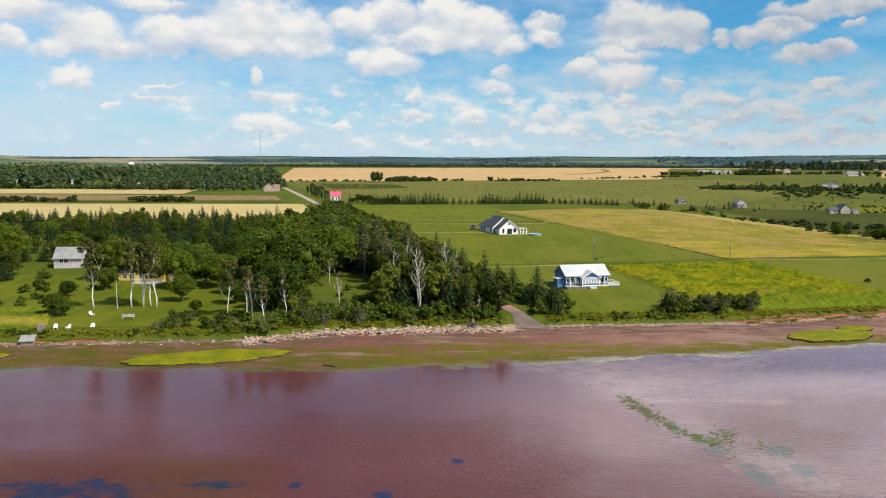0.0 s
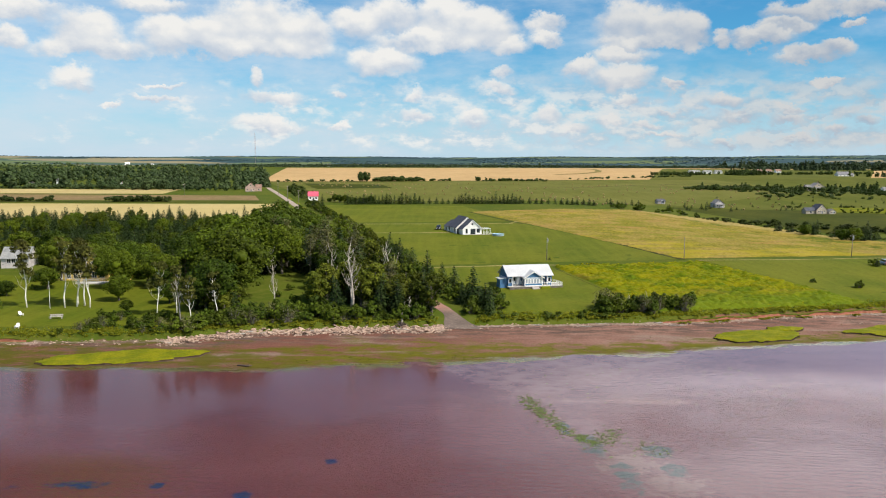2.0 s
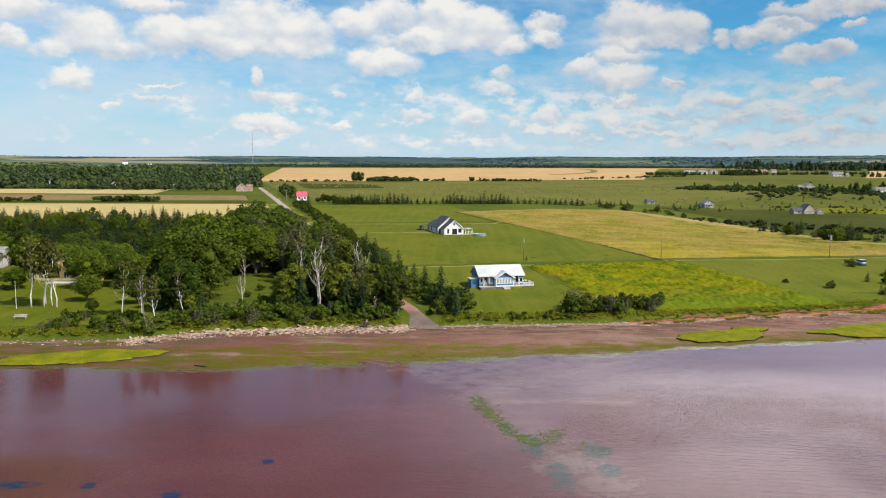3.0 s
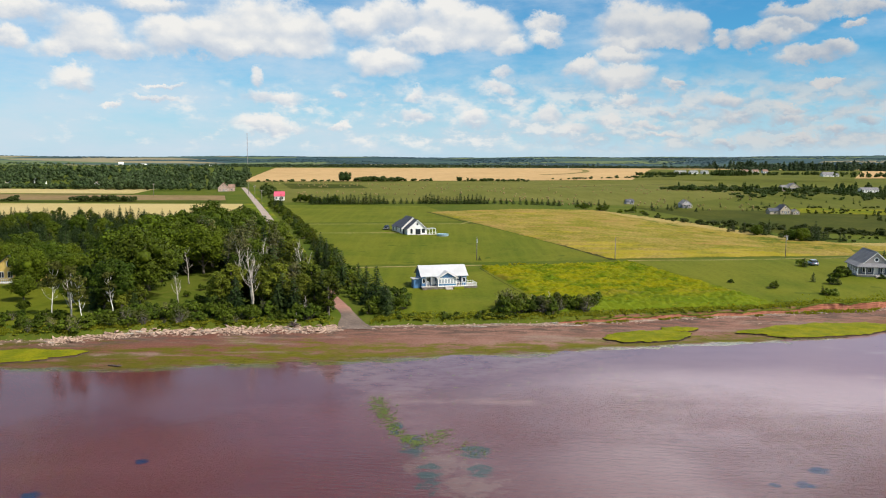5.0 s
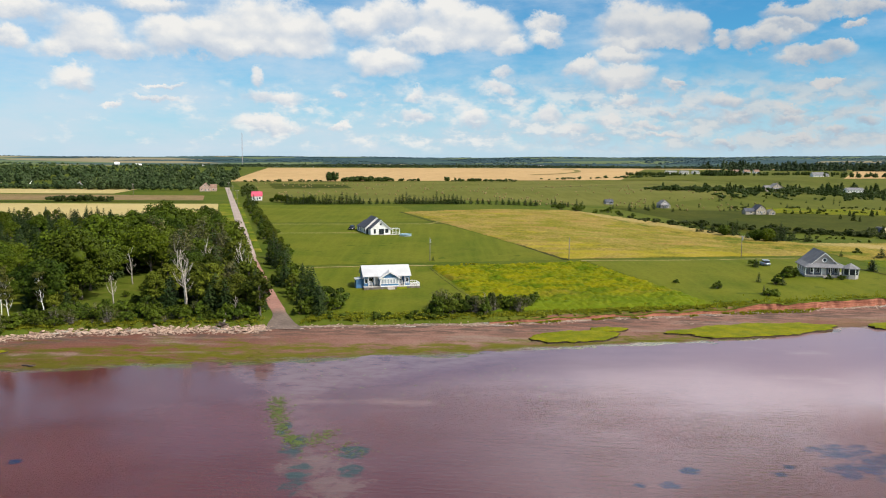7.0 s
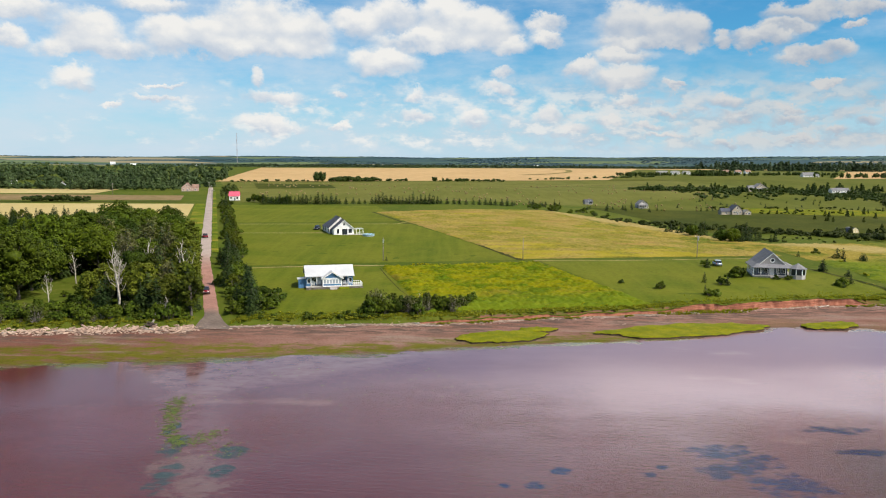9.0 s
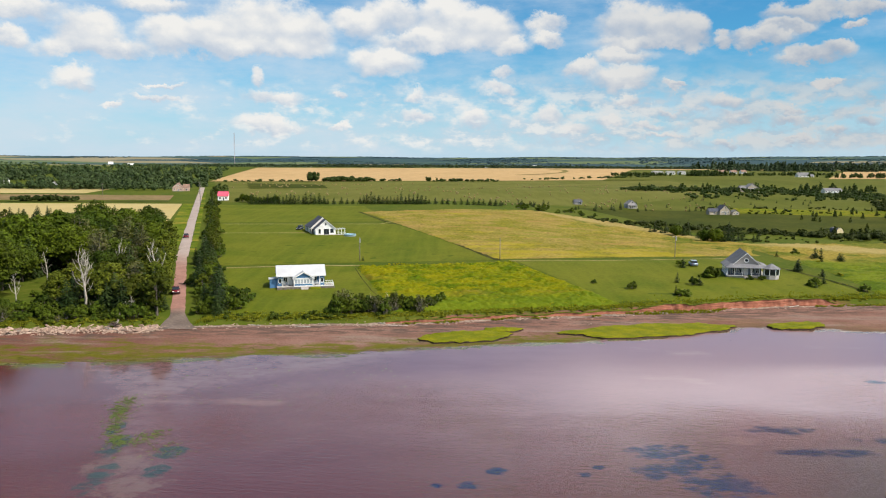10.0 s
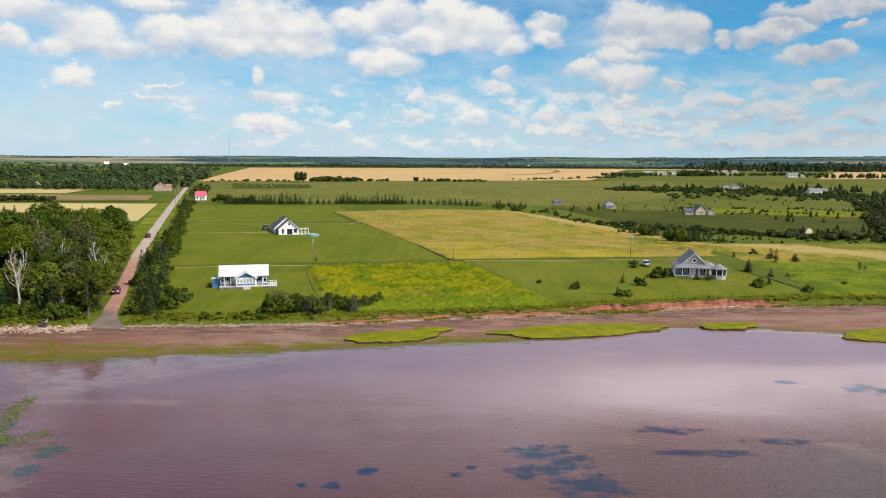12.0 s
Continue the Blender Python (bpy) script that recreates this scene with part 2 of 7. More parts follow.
def ground_color(n, pos):
    """Grass on the land, sand and red mud on the shore, told apart by the distance inland stored on the mesh."""
    inland = n.node("ShaderNodeAttribute")
    inland.attribute_name = "inland"
    d = inland.outputs["Fac"]
    wat = n.node("ShaderNodeAttribute")
    wat.attribute_name = "seaward"
    s = wat.outputs["Fac"]
    rough = n.noise(pos, 0.5, 5.0, 0.6)
    wide = n.noise(pos, 0.035, 4.0)
    grass = n.mix(n.span(wide, 0.35, 0.65), (0.052, 0.078, 0.008), (0.078, 0.095, 0.011))
    grass = n.mix(n.span(rough, 0.45, 0.75), grass, (0.100, 0.104, 0.018))
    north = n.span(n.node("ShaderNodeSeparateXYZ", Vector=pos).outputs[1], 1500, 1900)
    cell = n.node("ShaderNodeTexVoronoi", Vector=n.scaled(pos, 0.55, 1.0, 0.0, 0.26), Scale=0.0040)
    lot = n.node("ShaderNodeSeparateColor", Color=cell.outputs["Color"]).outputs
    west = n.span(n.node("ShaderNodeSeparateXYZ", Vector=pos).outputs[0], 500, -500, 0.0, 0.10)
    # Far land: distance haze painted in as a bluish cast over woods and fields.
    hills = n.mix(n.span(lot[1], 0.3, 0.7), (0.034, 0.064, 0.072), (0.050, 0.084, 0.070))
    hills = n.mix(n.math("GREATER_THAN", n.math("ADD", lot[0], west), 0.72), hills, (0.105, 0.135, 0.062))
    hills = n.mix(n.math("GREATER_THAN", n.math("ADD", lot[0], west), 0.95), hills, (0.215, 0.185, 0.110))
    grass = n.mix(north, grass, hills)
    pale = n.mix(n.span(n.noise(pos, 1.6, 4.0), 0.35, 0.7), (0.330, 0.255, 0.205), (0.190, 0.128, 0.098))
    mud = n.mix(n.span(n.noise(n.scaled(pos, 0.5, 1.0, 1), 0.35, 4.0, 0.5), 0.3, 0.75), (0.212, 0.118, 0.089), (0.152, 0.082, 0.061))
    mud = n.mix(n.span(n.node("ShaderNodeSeparateXYZ", Vector=pos).outputs[0], 45, -5, 0, 0.75), mud, (0.116, 0.045, 0.030))
    bands = n.noise(n.scaled(pos, 0.06, 0.30, 1), 1.0, 5.0, 0.6)
    mud = n.mix(n.span(bands, 0.50, 0.66, 0, 0.7), mud, (0.205, 0.150, 0.118))
    mud = n.mix(n.span(bands, 0.46, 0.34, 0, 0.7), mud, (0.150, 0.070, 0.050))
    wrack = n.mix(n.span(n.noise(n.scaled(pos, 0.28, 1.0, 1), 0.9, 4.0), 0.42, 0.62), mud, (0.088, 0.060, 0.047))
    dn = n.math("ADD", d, n.math("MULTIPLY_ADD", rough, 3.0, -1.5))
    shore = n.mix(n.math("MULTIPLY", n.span(dn, -2.6, -1.7), n.span(n.noise(n.scaled(pos, 0.5, 1.0, 1), 0.35, 5.0, 0.65), 0.36, 0.58, 0.15, 1.0)), n.mix(n.span(dn, -11.0, -6.0), mud, wrack), pale)
    shore = n.mix(n.span(s, 6.0, 0.0), shore, (0.110, 0.058, 0.042))
    foot = n.math("MULTIPLY", n.span(n.noise(n.scaled(pos, 0.5, 0.5, 1), 0.25, 4.0), 0.41, 0.50), n.span(dn, -1.5, -0.8))
    shore = n.mix(n.span(dn, -1.0, -0.5), shore, (0.150, 0.082, 0.052))
    shore = n.mix(foot, shore, grass)
    pebble = n.span(n.noise(pos, 2.6, 5.0, 0.7), 0.3, 0.7, 0.84, 1.16)
    shore = n.mix(1.0, shore, n.node("ShaderNodeCombineColor", Red=pebble, Green=pebble, Blue=pebble).outputs[0], "MULTIPLY")
    west_x = n.node("ShaderNodeSeparateXYZ", Vector=pos).outputs[0]
    weed = n.mix(n.noise(pos, 0.9, 4.0), (0.125, 0.122, 0.002), (0.052, 0.060, 0.004))
    weed = n.mix(n.span(west_x, 5, -30, 0, 0.65), weed, (0.056, 0.053, 0.006))
    sn = n.math("ADD", s, n.math("MULTIPLY_ADD", n.noise(n.scaled(pos, 0.35, 1, 1), 0.22, 5.0), 7.0, -3.5))
    near_tide = n.span(sn, n.span(west_x, 40, 5, 17.0, 27.0), n.span(west_x, 40, 5, 3.0, 8.0), -0.22, 0.11)
    algae = n.math("MULTIPLY", n.span(sn, -3.0, -1.2), n.span(n.math("ADD", near_tide, n.noise(n.scaled(pos, 0.45, 1, 1), 0.40, 7.0, 0.70)), 0.46, 0.66))
    algae = n.math("MULTIPLY", algae, n.span(n.math("MULTIPLY_ADD", n.noise(n.scaled(pos, 1, 0.2, 1), 0.05, 3.0), 40.0, west_x), 145, 122, 0.25, 1.0))
    shore = n.mix(n.math("MULTIPLY", algae, 0.85), shore, weed)
    red = n.mix(n.noise(pos, 1.2, 4.0), (0.235, 0.092, 0.054), (0.150, 0.056, 0.035))
    up = n.node("ShaderNodeSeparateXYZ", Vector=n.node("ShaderNodeNewGeometry").outputs["Normal"]).outputs[2]
    steep = n.span(n.math("ADD", up, n.math("MULTIPLY_ADD", rough, 0.3, -0.15)), 0.90, 0.78)
    x = n.node("ShaderNodeSeparateXYZ", Vector=pos).outputs[0]
    bare = n.span(n.math("ADD", n.math("MULTIPLY", n.noise(n.scaled(pos, 1, 0.2, 1), 0.12, 3.0), 90), x), 95, 120)
    bare = n.math("MULTIPLY", bare, n.span(x, 164, 154))
    shore = n.mix(n.span(n.math("SUBTRACT", dn, n.math("MULTIPLY_ADD", bare, 1.3, -1.3)), 0.2, 0.9), shore, grass)
    return n.mix(n.math("MULTIPLY", n.math("MULTIPLY", steep, n.span(d, -2.0, -0.8)), n.math("MULTIPLY", n.span(n.noise(n.scaled(pos, 1, 0.3, 1), 0.16, 4.0), 0.34, 0.46), n.math("MULTIPLY_ADD", bare, 0.85, 0.08))), shore, red)


def ground_rough(n, pos):
    wat = n.node("ShaderNodeAttribute")
    wat.attribute_name = "seaward"
    film = n.math("MULTIPLY_ADD", n.noise(n.scaled(pos, 0.4, 1.0, 1), 0.5, 5.0, 0.6), 7.0, -3.5)
    return n.span(n.math("ADD", wat.outputs["Fac"], film), 0.0, 3.0, 0.16, 0.95)


def ground_gloss(n, pos):
    wat = n.node("ShaderNodeAttribute")
    wat.attribute_name = "seaward"
    film = n.math("MULTIPLY_ADD", n.noise(n.scaled(pos, 0.4, 1.0, 1), 0.5, 5.0, 0.6), 7.0, -3.5)
    return n.span(n.math("ADD", wat.outputs["Fac"], film), 0.0, 3.0, 0.32, 0.03)


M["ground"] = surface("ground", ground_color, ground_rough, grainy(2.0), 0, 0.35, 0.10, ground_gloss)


def mown(a, b, turn, stripe=2.4, s1=40):
    def make(n, pos):
        base = two_tone(a, b, s1, 0.8, 0.3, 0.7, 0.18)(n, pos)
        line = n.noise(n.scaled(pos, 1 / stripe, 0.02, 0.0, turn), 1.0, 2.0)
        return n.mix(n.span(line, 0.35, 0.75, 0, 0.40), base, tuple(x * 1.22 for x in b))
    return make


def meadow(n, pos):
    base = two_tone((0.158, 0.140, 0.018), (0.240, 0.176, 0.046), 14, 1.0, 0.40, 0.60, 0.40)(n, pos)
    streak = n.span(n.noise(n.scaled(pos, 0.012, 0.10, 1, -0.28), 1.0, 4.0), 0.52, 0.70)
    base = n.mix(n.math("MULTIPLY", streak, 0.85), base, (0.265, 0.160, 0.055))
    green = n.span(n.noise(n.scaled(pos, 0.03, 0.16, 1, -0.20), 1.0, 6.0, 0.65), 0.52, 0.66)
    base = n.mix(n.math("MULTIPLY", green, 0.7), base, (0.150, 0.160, 0.016))
    front = n.span(n.node("ShaderNodeSeparateXYZ", Vector=pos).outputs[1], 275, 235, 0.0, 0.13)
    gold = n.span(n.math("ADD", front, n.noise(n.scaled(pos, 0.05, 0.15, 1, -0.28), 1.0, 4.0)), 0.56, 0.72)
    return n.mix(n.math("MULTIPLY", gold, 0.6), base, (0.30, 0.24, 0.016))


M["lawn"] = surface("mown lawn", mown((0.069, 0.091, 0.006), (0.108, 0.114, 0.010), 0.30, 2.4, 16), 0.9, grainy(6.0), 0, 0.3, 0.05, 0.04)
M["meadow"] = surface("uncut hay meadow", meadow, 0.95, grainy(1.5), 0, 0.8, 0.4, 0.04)


def weed_color(n, pos):
    """Goldenrod with green clumps and brown seed heads, greener and lusher by the bank."""
    x, y = n.node("ShaderNodeSeparateXYZ", Vector=pos).outputs[:2]
    base = two_tone((0.062, 0.094, 0.003), (0.135, 0.140, 0.004), 5, 0.8, 0.38, 0.62, 0.35)(n, pos)
    gold = n.span(n.noise(n.scaled(pos, 0.45, 1.2, 1, -0.2), 0.16, 6.0, 0.65), 0.47, 0.60)
    base = n.mix(n.math("MULTIPLY", gold, 0.62), base, (0.190, 0.165, 0.003))
    brown = n.span(n.noise(n.scaled(pos, 0.4, 1.0, 1, 0.2), 0.07, 5.0), 0.56, 0.70)
    base = n.mix(n.math("MULTIPLY", brown, 0.6), base, (0.190, 0.130, 0.024))
    lush = n.span(n.math("ADD", n.math("MULTIPLY_ADD", x, -0.23, y), n.math("MULTIPLY", n.noise(pos, 0.15, 4.0), 16.0)), 168, 150)
    return n.mix(n.math("MULTIPLY", lush, 0.85), base, n.mix(n.noise(pos, 0.5, 5.0, 0.65), (0.052, 0.092, 0.004), (0.135, 0.165, 0.010)))


def lush_color(n, pos):
    base = two_tone((0.062, 0.095, 0.006), (0.110, 0.135, 0.008), 7, 0.9, 0.38, 0.62, 0.3)(n, pos)
    gold = n.span(n.noise(n.scaled(pos, 0.35, 1.0, 1, -0.2), 0.11, 5.0, 0.6), 0.50, 0.64)
    return n.mix(n.math("MULTIPLY", gold, 0.85), base, (0.225, 0.180, 0.025))


M["lush"] = surface("lush rough grass", lush_color, 0.95, grainy(1.2), 0, 0.5, 0.3, 0.04)
M["weedy"] = surface("goldenrod field", weed_color, 0.95, grainy(1.2), 0, 0.5, 0.35, 0.04)
# Base greens lowered to paint in the cloud shadow on the eastern slope.
M["pasture"] = surface("green pasture", mown((0.062, 0.076, 0.009), (0.090, 0.094, 0.014), 0.30, 9.0, 60), 0.95, None, 0, 0, 0, 0.04)
M["cut_hay"] = surface("cut hay field", mown((0.082, 0.091, 0.014), (0.116, 0.112, 0.024), 0.30, 5.0, 60), 0.95, None, 0, 0, 0, 0.04)
# Dark grass; the colour also holds the cloud shadow over the eastern field.
M["dark_shaded_pasture"] = surface("dark grass with painted cloud shadow", two_tone((0.033, 0.043, 0.004), (0.056, 0.060, 0.006), 45, 2.0), 0.95, None, 0, 0, 0, 0.04)
M["grain"] = surface("ripe grain", mown((0.362, 0.238, 0.108), (0.404, 0.270, 0.125), 0.30, 14.0, 90), 0.95, None, 0, 0, 0, 0.04)
M["pale_grain"] = surface("pale cut grain", mown((0.395, 0.310, 0.140), (0.350, 0.275, 0.112), 1.9, 7.0, 50), 0.95, None, 0, 0, 0, 0.04)
M["stubble"] = surface("brown stubble", two_tone((0.211, 0.138, 0.070), (0.169, 0.126, 0.053), 40, 3.0), 0.95, None, 0, 0, 0, 0.04)
def dry_grass(n, pos):
    x, y, z = n.node("ShaderNodeSeparateXYZ", Vector=pos).outputs
    base = two_tone((0.082, 0.102, 0.008), (0.225, 0.170, 0.030), 13, 1.4, 0.34, 0.56, 0.35)(n, pos)
    seam = n.math("ADD", n.math("MULTIPLY_ADD", x, -0.141, y), n.math("MULTIPLY_ADD", n.noise(n.scaled(pos, 0.5, 1.0, 1), 0.06, 5.0, 0.65), 60.0, -30.0))
    base = n.mix(n.span(seam, 192, 218), lush_color(n, pos), base)
    rag = n.math("MULTIPLY_ADD", n.noise(n.scaled(pos, 1.0, 0.5, 1, 0.5), 0.07, 5.0, 0.65), 44.0, -22.0)
    q = n.math("ADD", n.math("ADD", n.math("MULTIPLY_ADD", y, 0.62, x), -377.5), rag)
    base = n.mix(n.math("MULTIPLY", n.math("MULTIPLY", n.span(q, 14, 20), n.span(q, 50, 40)), 0.55), base, (0.066, 0.098, 0.008))
    straw = n.mix(n.noise(pos, 0.6, 4.0), (0.365, 0.270, 0.110), (0.240, 0.190, 0.058))
    return n.mix(n.math("MULTIPLY", n.math("MULTIPLY", n.span(q, -20, -8), n.span(q, 14, 8)), 0.9), base, straw)


M["dry_grass"] = surface("dry yellow grass", dry_grass, 0.95, grainy(1.0), 0, 0.7, 0.3, 0.04)


def lane_color(n, pos):
    y = n.node("ShaderNodeSeparateXYZ", Vector=pos).outputs[1]
    clay = two_tone((0.318, 0.168, 0.129), (0.258, 0.129, 0.099), 4, 0.4)(n, pos)
    apron = two_tone((0.150, 0.112, 0.090), (0.110, 0.082, 0.066), 3, 0.4)(n, pos)
    stone = two_tone((0.285, 0.225, 0.192), (0.345, 0.275, 0.236), 6, 0.3)(n, pos)
    edge = n.math("MULTIPLY_ADD", n.noise(pos, 0.3, 3.0), 8.0, y)
    return n.mix(n.span(edge, 205, 245), n.mix(n.span(edge, 153, 161), apron, clay), stone)


M["red_gravel"] = surface("red clay road", lane_color, 0.95, grainy(6.0))
M["track"] = surface("worn drive", two_tone((0.255, 0.210, 0.090), (0.170, 0.155, 0.045), 5, 0.5), 0.95, None, 0, 0, 0, 0.05)
M["grain_track"] = surface("trodden green in grain", two_tone((0.190, 0.150, 0.050), (0.140, 0.125, 0.035), 20, 4), 0.95, None, 0, 0, 0, 0.05)
M["ditch"] = surface("dark ditch grass", two_tone((0.027, 0.032, 0.007), (0.055, 0.050, 0.014), 4, 0.6), 0.95, None, 0, 0, 0, 0.05)


def make_water():
    m = bpy.data.materials.new("shallow water over red mud")
    m.use_nodes = True
    n = Net(m.node_tree)
    pos = n.node("ShaderNodeNewGeometry").outputs["Position"]
    x, y, z = n.node("ShaderNodeSeparateXYZ", Vector=pos).outputs
    wide = n.noise(n.scaled(pos, 0.5, 1.0, 1), 0.030, 4.0)
    bottom = n.mix(n.span(wide, 0.3, 0.7), (0.072, 0.017, 0.017), (0.104, 0.033, 0.035))
    fine_ = n.noise(n.scaled(pos, 0.5, 1.0, 1), 0.16, 6.0, 0.65)
    # Paler east and shoreward: reflected cloud light painted into the water colour.
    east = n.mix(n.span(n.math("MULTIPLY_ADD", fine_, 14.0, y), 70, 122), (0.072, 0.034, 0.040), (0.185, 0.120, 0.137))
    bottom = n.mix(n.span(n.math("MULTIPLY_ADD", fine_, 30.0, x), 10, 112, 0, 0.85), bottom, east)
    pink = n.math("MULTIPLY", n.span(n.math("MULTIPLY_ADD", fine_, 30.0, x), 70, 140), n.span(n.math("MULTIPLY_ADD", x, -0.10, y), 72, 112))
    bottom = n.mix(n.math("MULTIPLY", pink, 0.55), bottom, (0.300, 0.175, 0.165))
    rag = n.math("MULTIPLY_ADD", n.noise(n.scaled(pos, 0.5, 1.0, 1), 0.25, 6.0, 0.65), 9.0, -4.5)
    # Pale sand ridge by the weed, and a spreading patch of painted cloud glare.
    up_y = n.math("SUBTRACT", y, 103.0)
    ridge_x = n.math("ABSOLUTE", n.math("ADD", n.math("MULTIPLY_ADD", up_y, 0.40, n.math("SUBTRACT", x, 26.5)), 0.0))
    ridge = n.math("MULTIPLY", n.span(n.math("ADD", ridge_x, rag), 7.0, 0.0), n.span(y, 106, 101))
    glare_fan_x = n.math("ABSOLUTE", n.math("SUBTRACT", x, n.math("MULTIPLY_ADD", up_y, 0.15, 27.0)))
    glare_fan = n.math("MULTIPLY", n.span(n.math("SUBTRACT", n.math("ADD", glare_fan_x, rag), n.math("MULTIPLY", up_y, 1.15)), 5.0, -4.0), n.span(y, 101, 106))
    sand_and_glare = n.math("MULTIPLY", n.math("MAXIMUM", ridge, glare_fan), n.math("MULTIPLY", n.span(y, 66, 84), n.span(n.noise(n.scaled(pos, 0.6, 1.0, 1), 0.5, 5.0, 0.6), 0.25, 0.65)))
    bottom = n.mix(n.math("MULTIPLY", sand_and_glare, n.span(y, 100, 106, 0.12, 0.26)), bottom, (0.33, 0.255, 0.235))
    sand = n.span(n.noise(n.scaled(pos, 0.45, 1.0, 1), 0.055, 5.0), 0.60, 0.74)
    bottom = n.mix(n.math("MULTIPLY", sand, 0.30), bottom, (0.42, 0.30, 0.24))
    beds = n.noise(n.scaled(pos, 0.8, 1.0, 1), 0.55, 7.0, 0.70)

    def patches(spots):
        spread = 0.0
        for cx, cy, rx, ry in spots:
            u = n.math("MULTIPLY_ADD", x, 1 / rx, -cx / rx)
            v = n.math("MULTIPLY_ADD", y, 1 / ry, -cy / ry)
            q = n.math("SUBTRACT", 1.0, n.math("MULTIPLY_ADD", u, u, n.math("MULTIPLY", v, v)))
            spread = n.math("MAXIMUM", spread, q)
        return n.span(n.math("MULTIPLY_ADD", n.math("SQRT", spread), 0.32, beds), 0.67, 0.83)

    shoal = n.math("MULTIPLY", patches([(34.0, 79.6, 5.0, 5.5), (37, 74, 5, 4)]), 0.16)
    bottom = n.mix(shoal, bottom, (0.290, 0.255, 0.200))
    teal = patches([(30.8, 84.8, 2.0, 5.0), (38, 83, 2.4, 2.6), (32.8, 76, 1.8, 5.0), (38.2, 77.6, 1.8, 2.4), (28.5, 91, 1.2, 3)])
    bottom = n.mix(n.math("MULTIPLY", teal, 0.8), bottom, (0.012, 0.042, 0.038))
    # Blue sky sheen on the rippled southeast water, painted into the colour.
    deep = n.math("MULTIPLY", n.math("MULTIPLY", n.span(n.math("MULTIPLY_ADD", fine_, 24.0, x), 106, 124), n.span(n.math("MULTIPLY_ADD", fine_, 14.0, y), 97, 88)), 0.3)
    bottom = n.mix(deep, bottom, (0.050, 0.075, 0.090))
    weed_beds = patches([(93.4, 84.1, 5.0, 3.0), (92.1, 78.4, 4.2, 3.4), (95.8, 81.4, 4.2, 3.2), (97, 75, 5.6, 4.0), (71, 74.7, 1.7, 1.3), (74.1, 78.4, 1.6, 1.2), (67.8, 74.4, 0.9, 0.9),
                         (83.1, 77.8, 1.2, 1.1), (85.2, 79.6, 0.9, 0.9), (109.6, 91.5, 5.2, 1.9), (143.8, 109.5, 4.6, 3.0), (133.8, 113.1, 2.2, 1.3), (112, 84, 8, 1.6), (122, 88, 6, 1.4),
                         (-37.2, 72.1, 11.0, 3.4), (-22.7, 73.6, 4.4, 1.3), (-14.8, 73.5, 1.0, 1.0), (-5.6, 71.3, 1.3, 1.2), (1.7, 80.0, 1.2, 0.9)])
    # Dark weed, with the blue of the reflected sky painted in.
    bottom = n.mix(n.math("MULTIPLY", weed_beds, 0.96), bottom, (0.001, 0.014, 0.056))
    ripple = n.noise(n.scaled(pos, 0.7, 2.4, 1, 0.25), 1.1, 3.0, 0.6)
    calm = n.math("MULTIPLY", n.span(n.noise(pos, 0.022, 3.0), 0.36, 0.66, 0.2, 1.0), n.span(n.math("MULTIPLY_ADD", x, -0.13, y), 114, 72, n.span(x, 30, -5, 0.03, 0.12), 0.9))
    lines = n.math("SINE", n.math("ADD", n.math("MULTIPLY_ADD", y, 6.0, n.math("MULTIPLY", x, 0.9)), n.math("MULTIPLY", n.noise(n.scaled(pos, 0.3, 0.6, 1), 0.25, 3.0), 16.0)))
    gust = n.math("ADD", n.math("MULTIPLY", n.span(x, 88, 112), n.span(y, 100, 84)), n.math("MULTIPLY", n.span(x, -8, -26), n.span(y, 84, 74)))
    calm = n.math("MULTIPLY_ADD", gust, 1.6, calm)
    swell = n.math("MULTIPLY", n.math("MULTIPLY_ADD", lines, 0.06, n.math("ADD", ripple, n.math("MULTIPLY", n.noise(n.scaled(pos, 1.0, 3.0, 1, -0.3), 3.5, 2.0), 0.35))), calm)
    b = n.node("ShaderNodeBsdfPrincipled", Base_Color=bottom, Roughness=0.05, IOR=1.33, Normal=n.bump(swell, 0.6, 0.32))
    b.inputs["Specular IOR Level"].default_value = 0.5
    o = n.node("ShaderNodeOutputMaterial")
    n.t.links.new(b.outputs[0], o.inputs[0])
    return m


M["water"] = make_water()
M["rotten_weed"] = leafy("dried seaweed", (0.040, 0.026, 0.018), (0.075, 0.050, 0.036), 0.05, 2.0)
M["flat_weed"] = leafy("wet olive seaweed", (0.055, 0.058, 0.004), (0.115, 0.108, 0.005), 0.1, 3.0)
M["sea_weed"] = surface("floating weed", two_tone((0.055, 0.084, 0.010), (0.091, 0.115, 0.013), 0.8, 0.15), 0.6)

# ---------------------------------------------------------------- the land
CLIFF = [(-400, 112), (-150, 126), (-76, 131), (-36, 134), (-18, 142), (12, 145), (25, 148), (57, 150.5), (92, 158.5),
         (121, 166), (147, 172.5), (185, 176), (260, 181), (500, 190)]
TIDE = [(-400, 98), (-100, 113), (-49, 117), (-19, 115.5), (11, 121), (45, 127), (79, 135), (104, 140), (118, 147),
        (129, 151), (145, 150), (166, 144), (240, 150), (500, 160)]


def along(line, x):
    """Smooth height of a polyline at x."""
    if x <= line[0][0]:
        return line[0][1]
    for (a, u), (b, v) in zip(line, line[1:]):
        if x <= b:
            return u + (v - u) * ramp01((x - a) / (b - a)) * 0.5 + (v - u) * 0.5 * (x - a) / (b - a)
    return line[-1][1]


def wiggle(x, y, size, seed=0.0):
    return noise.noise(Vector((x / size, y / size, seed)))


def cliff(x):
    return along(CLIFF, x) + 0.7 * wiggle(x, 0, 5, 3) + 0.35 * wiggle(x, 0, 1.6, 5)


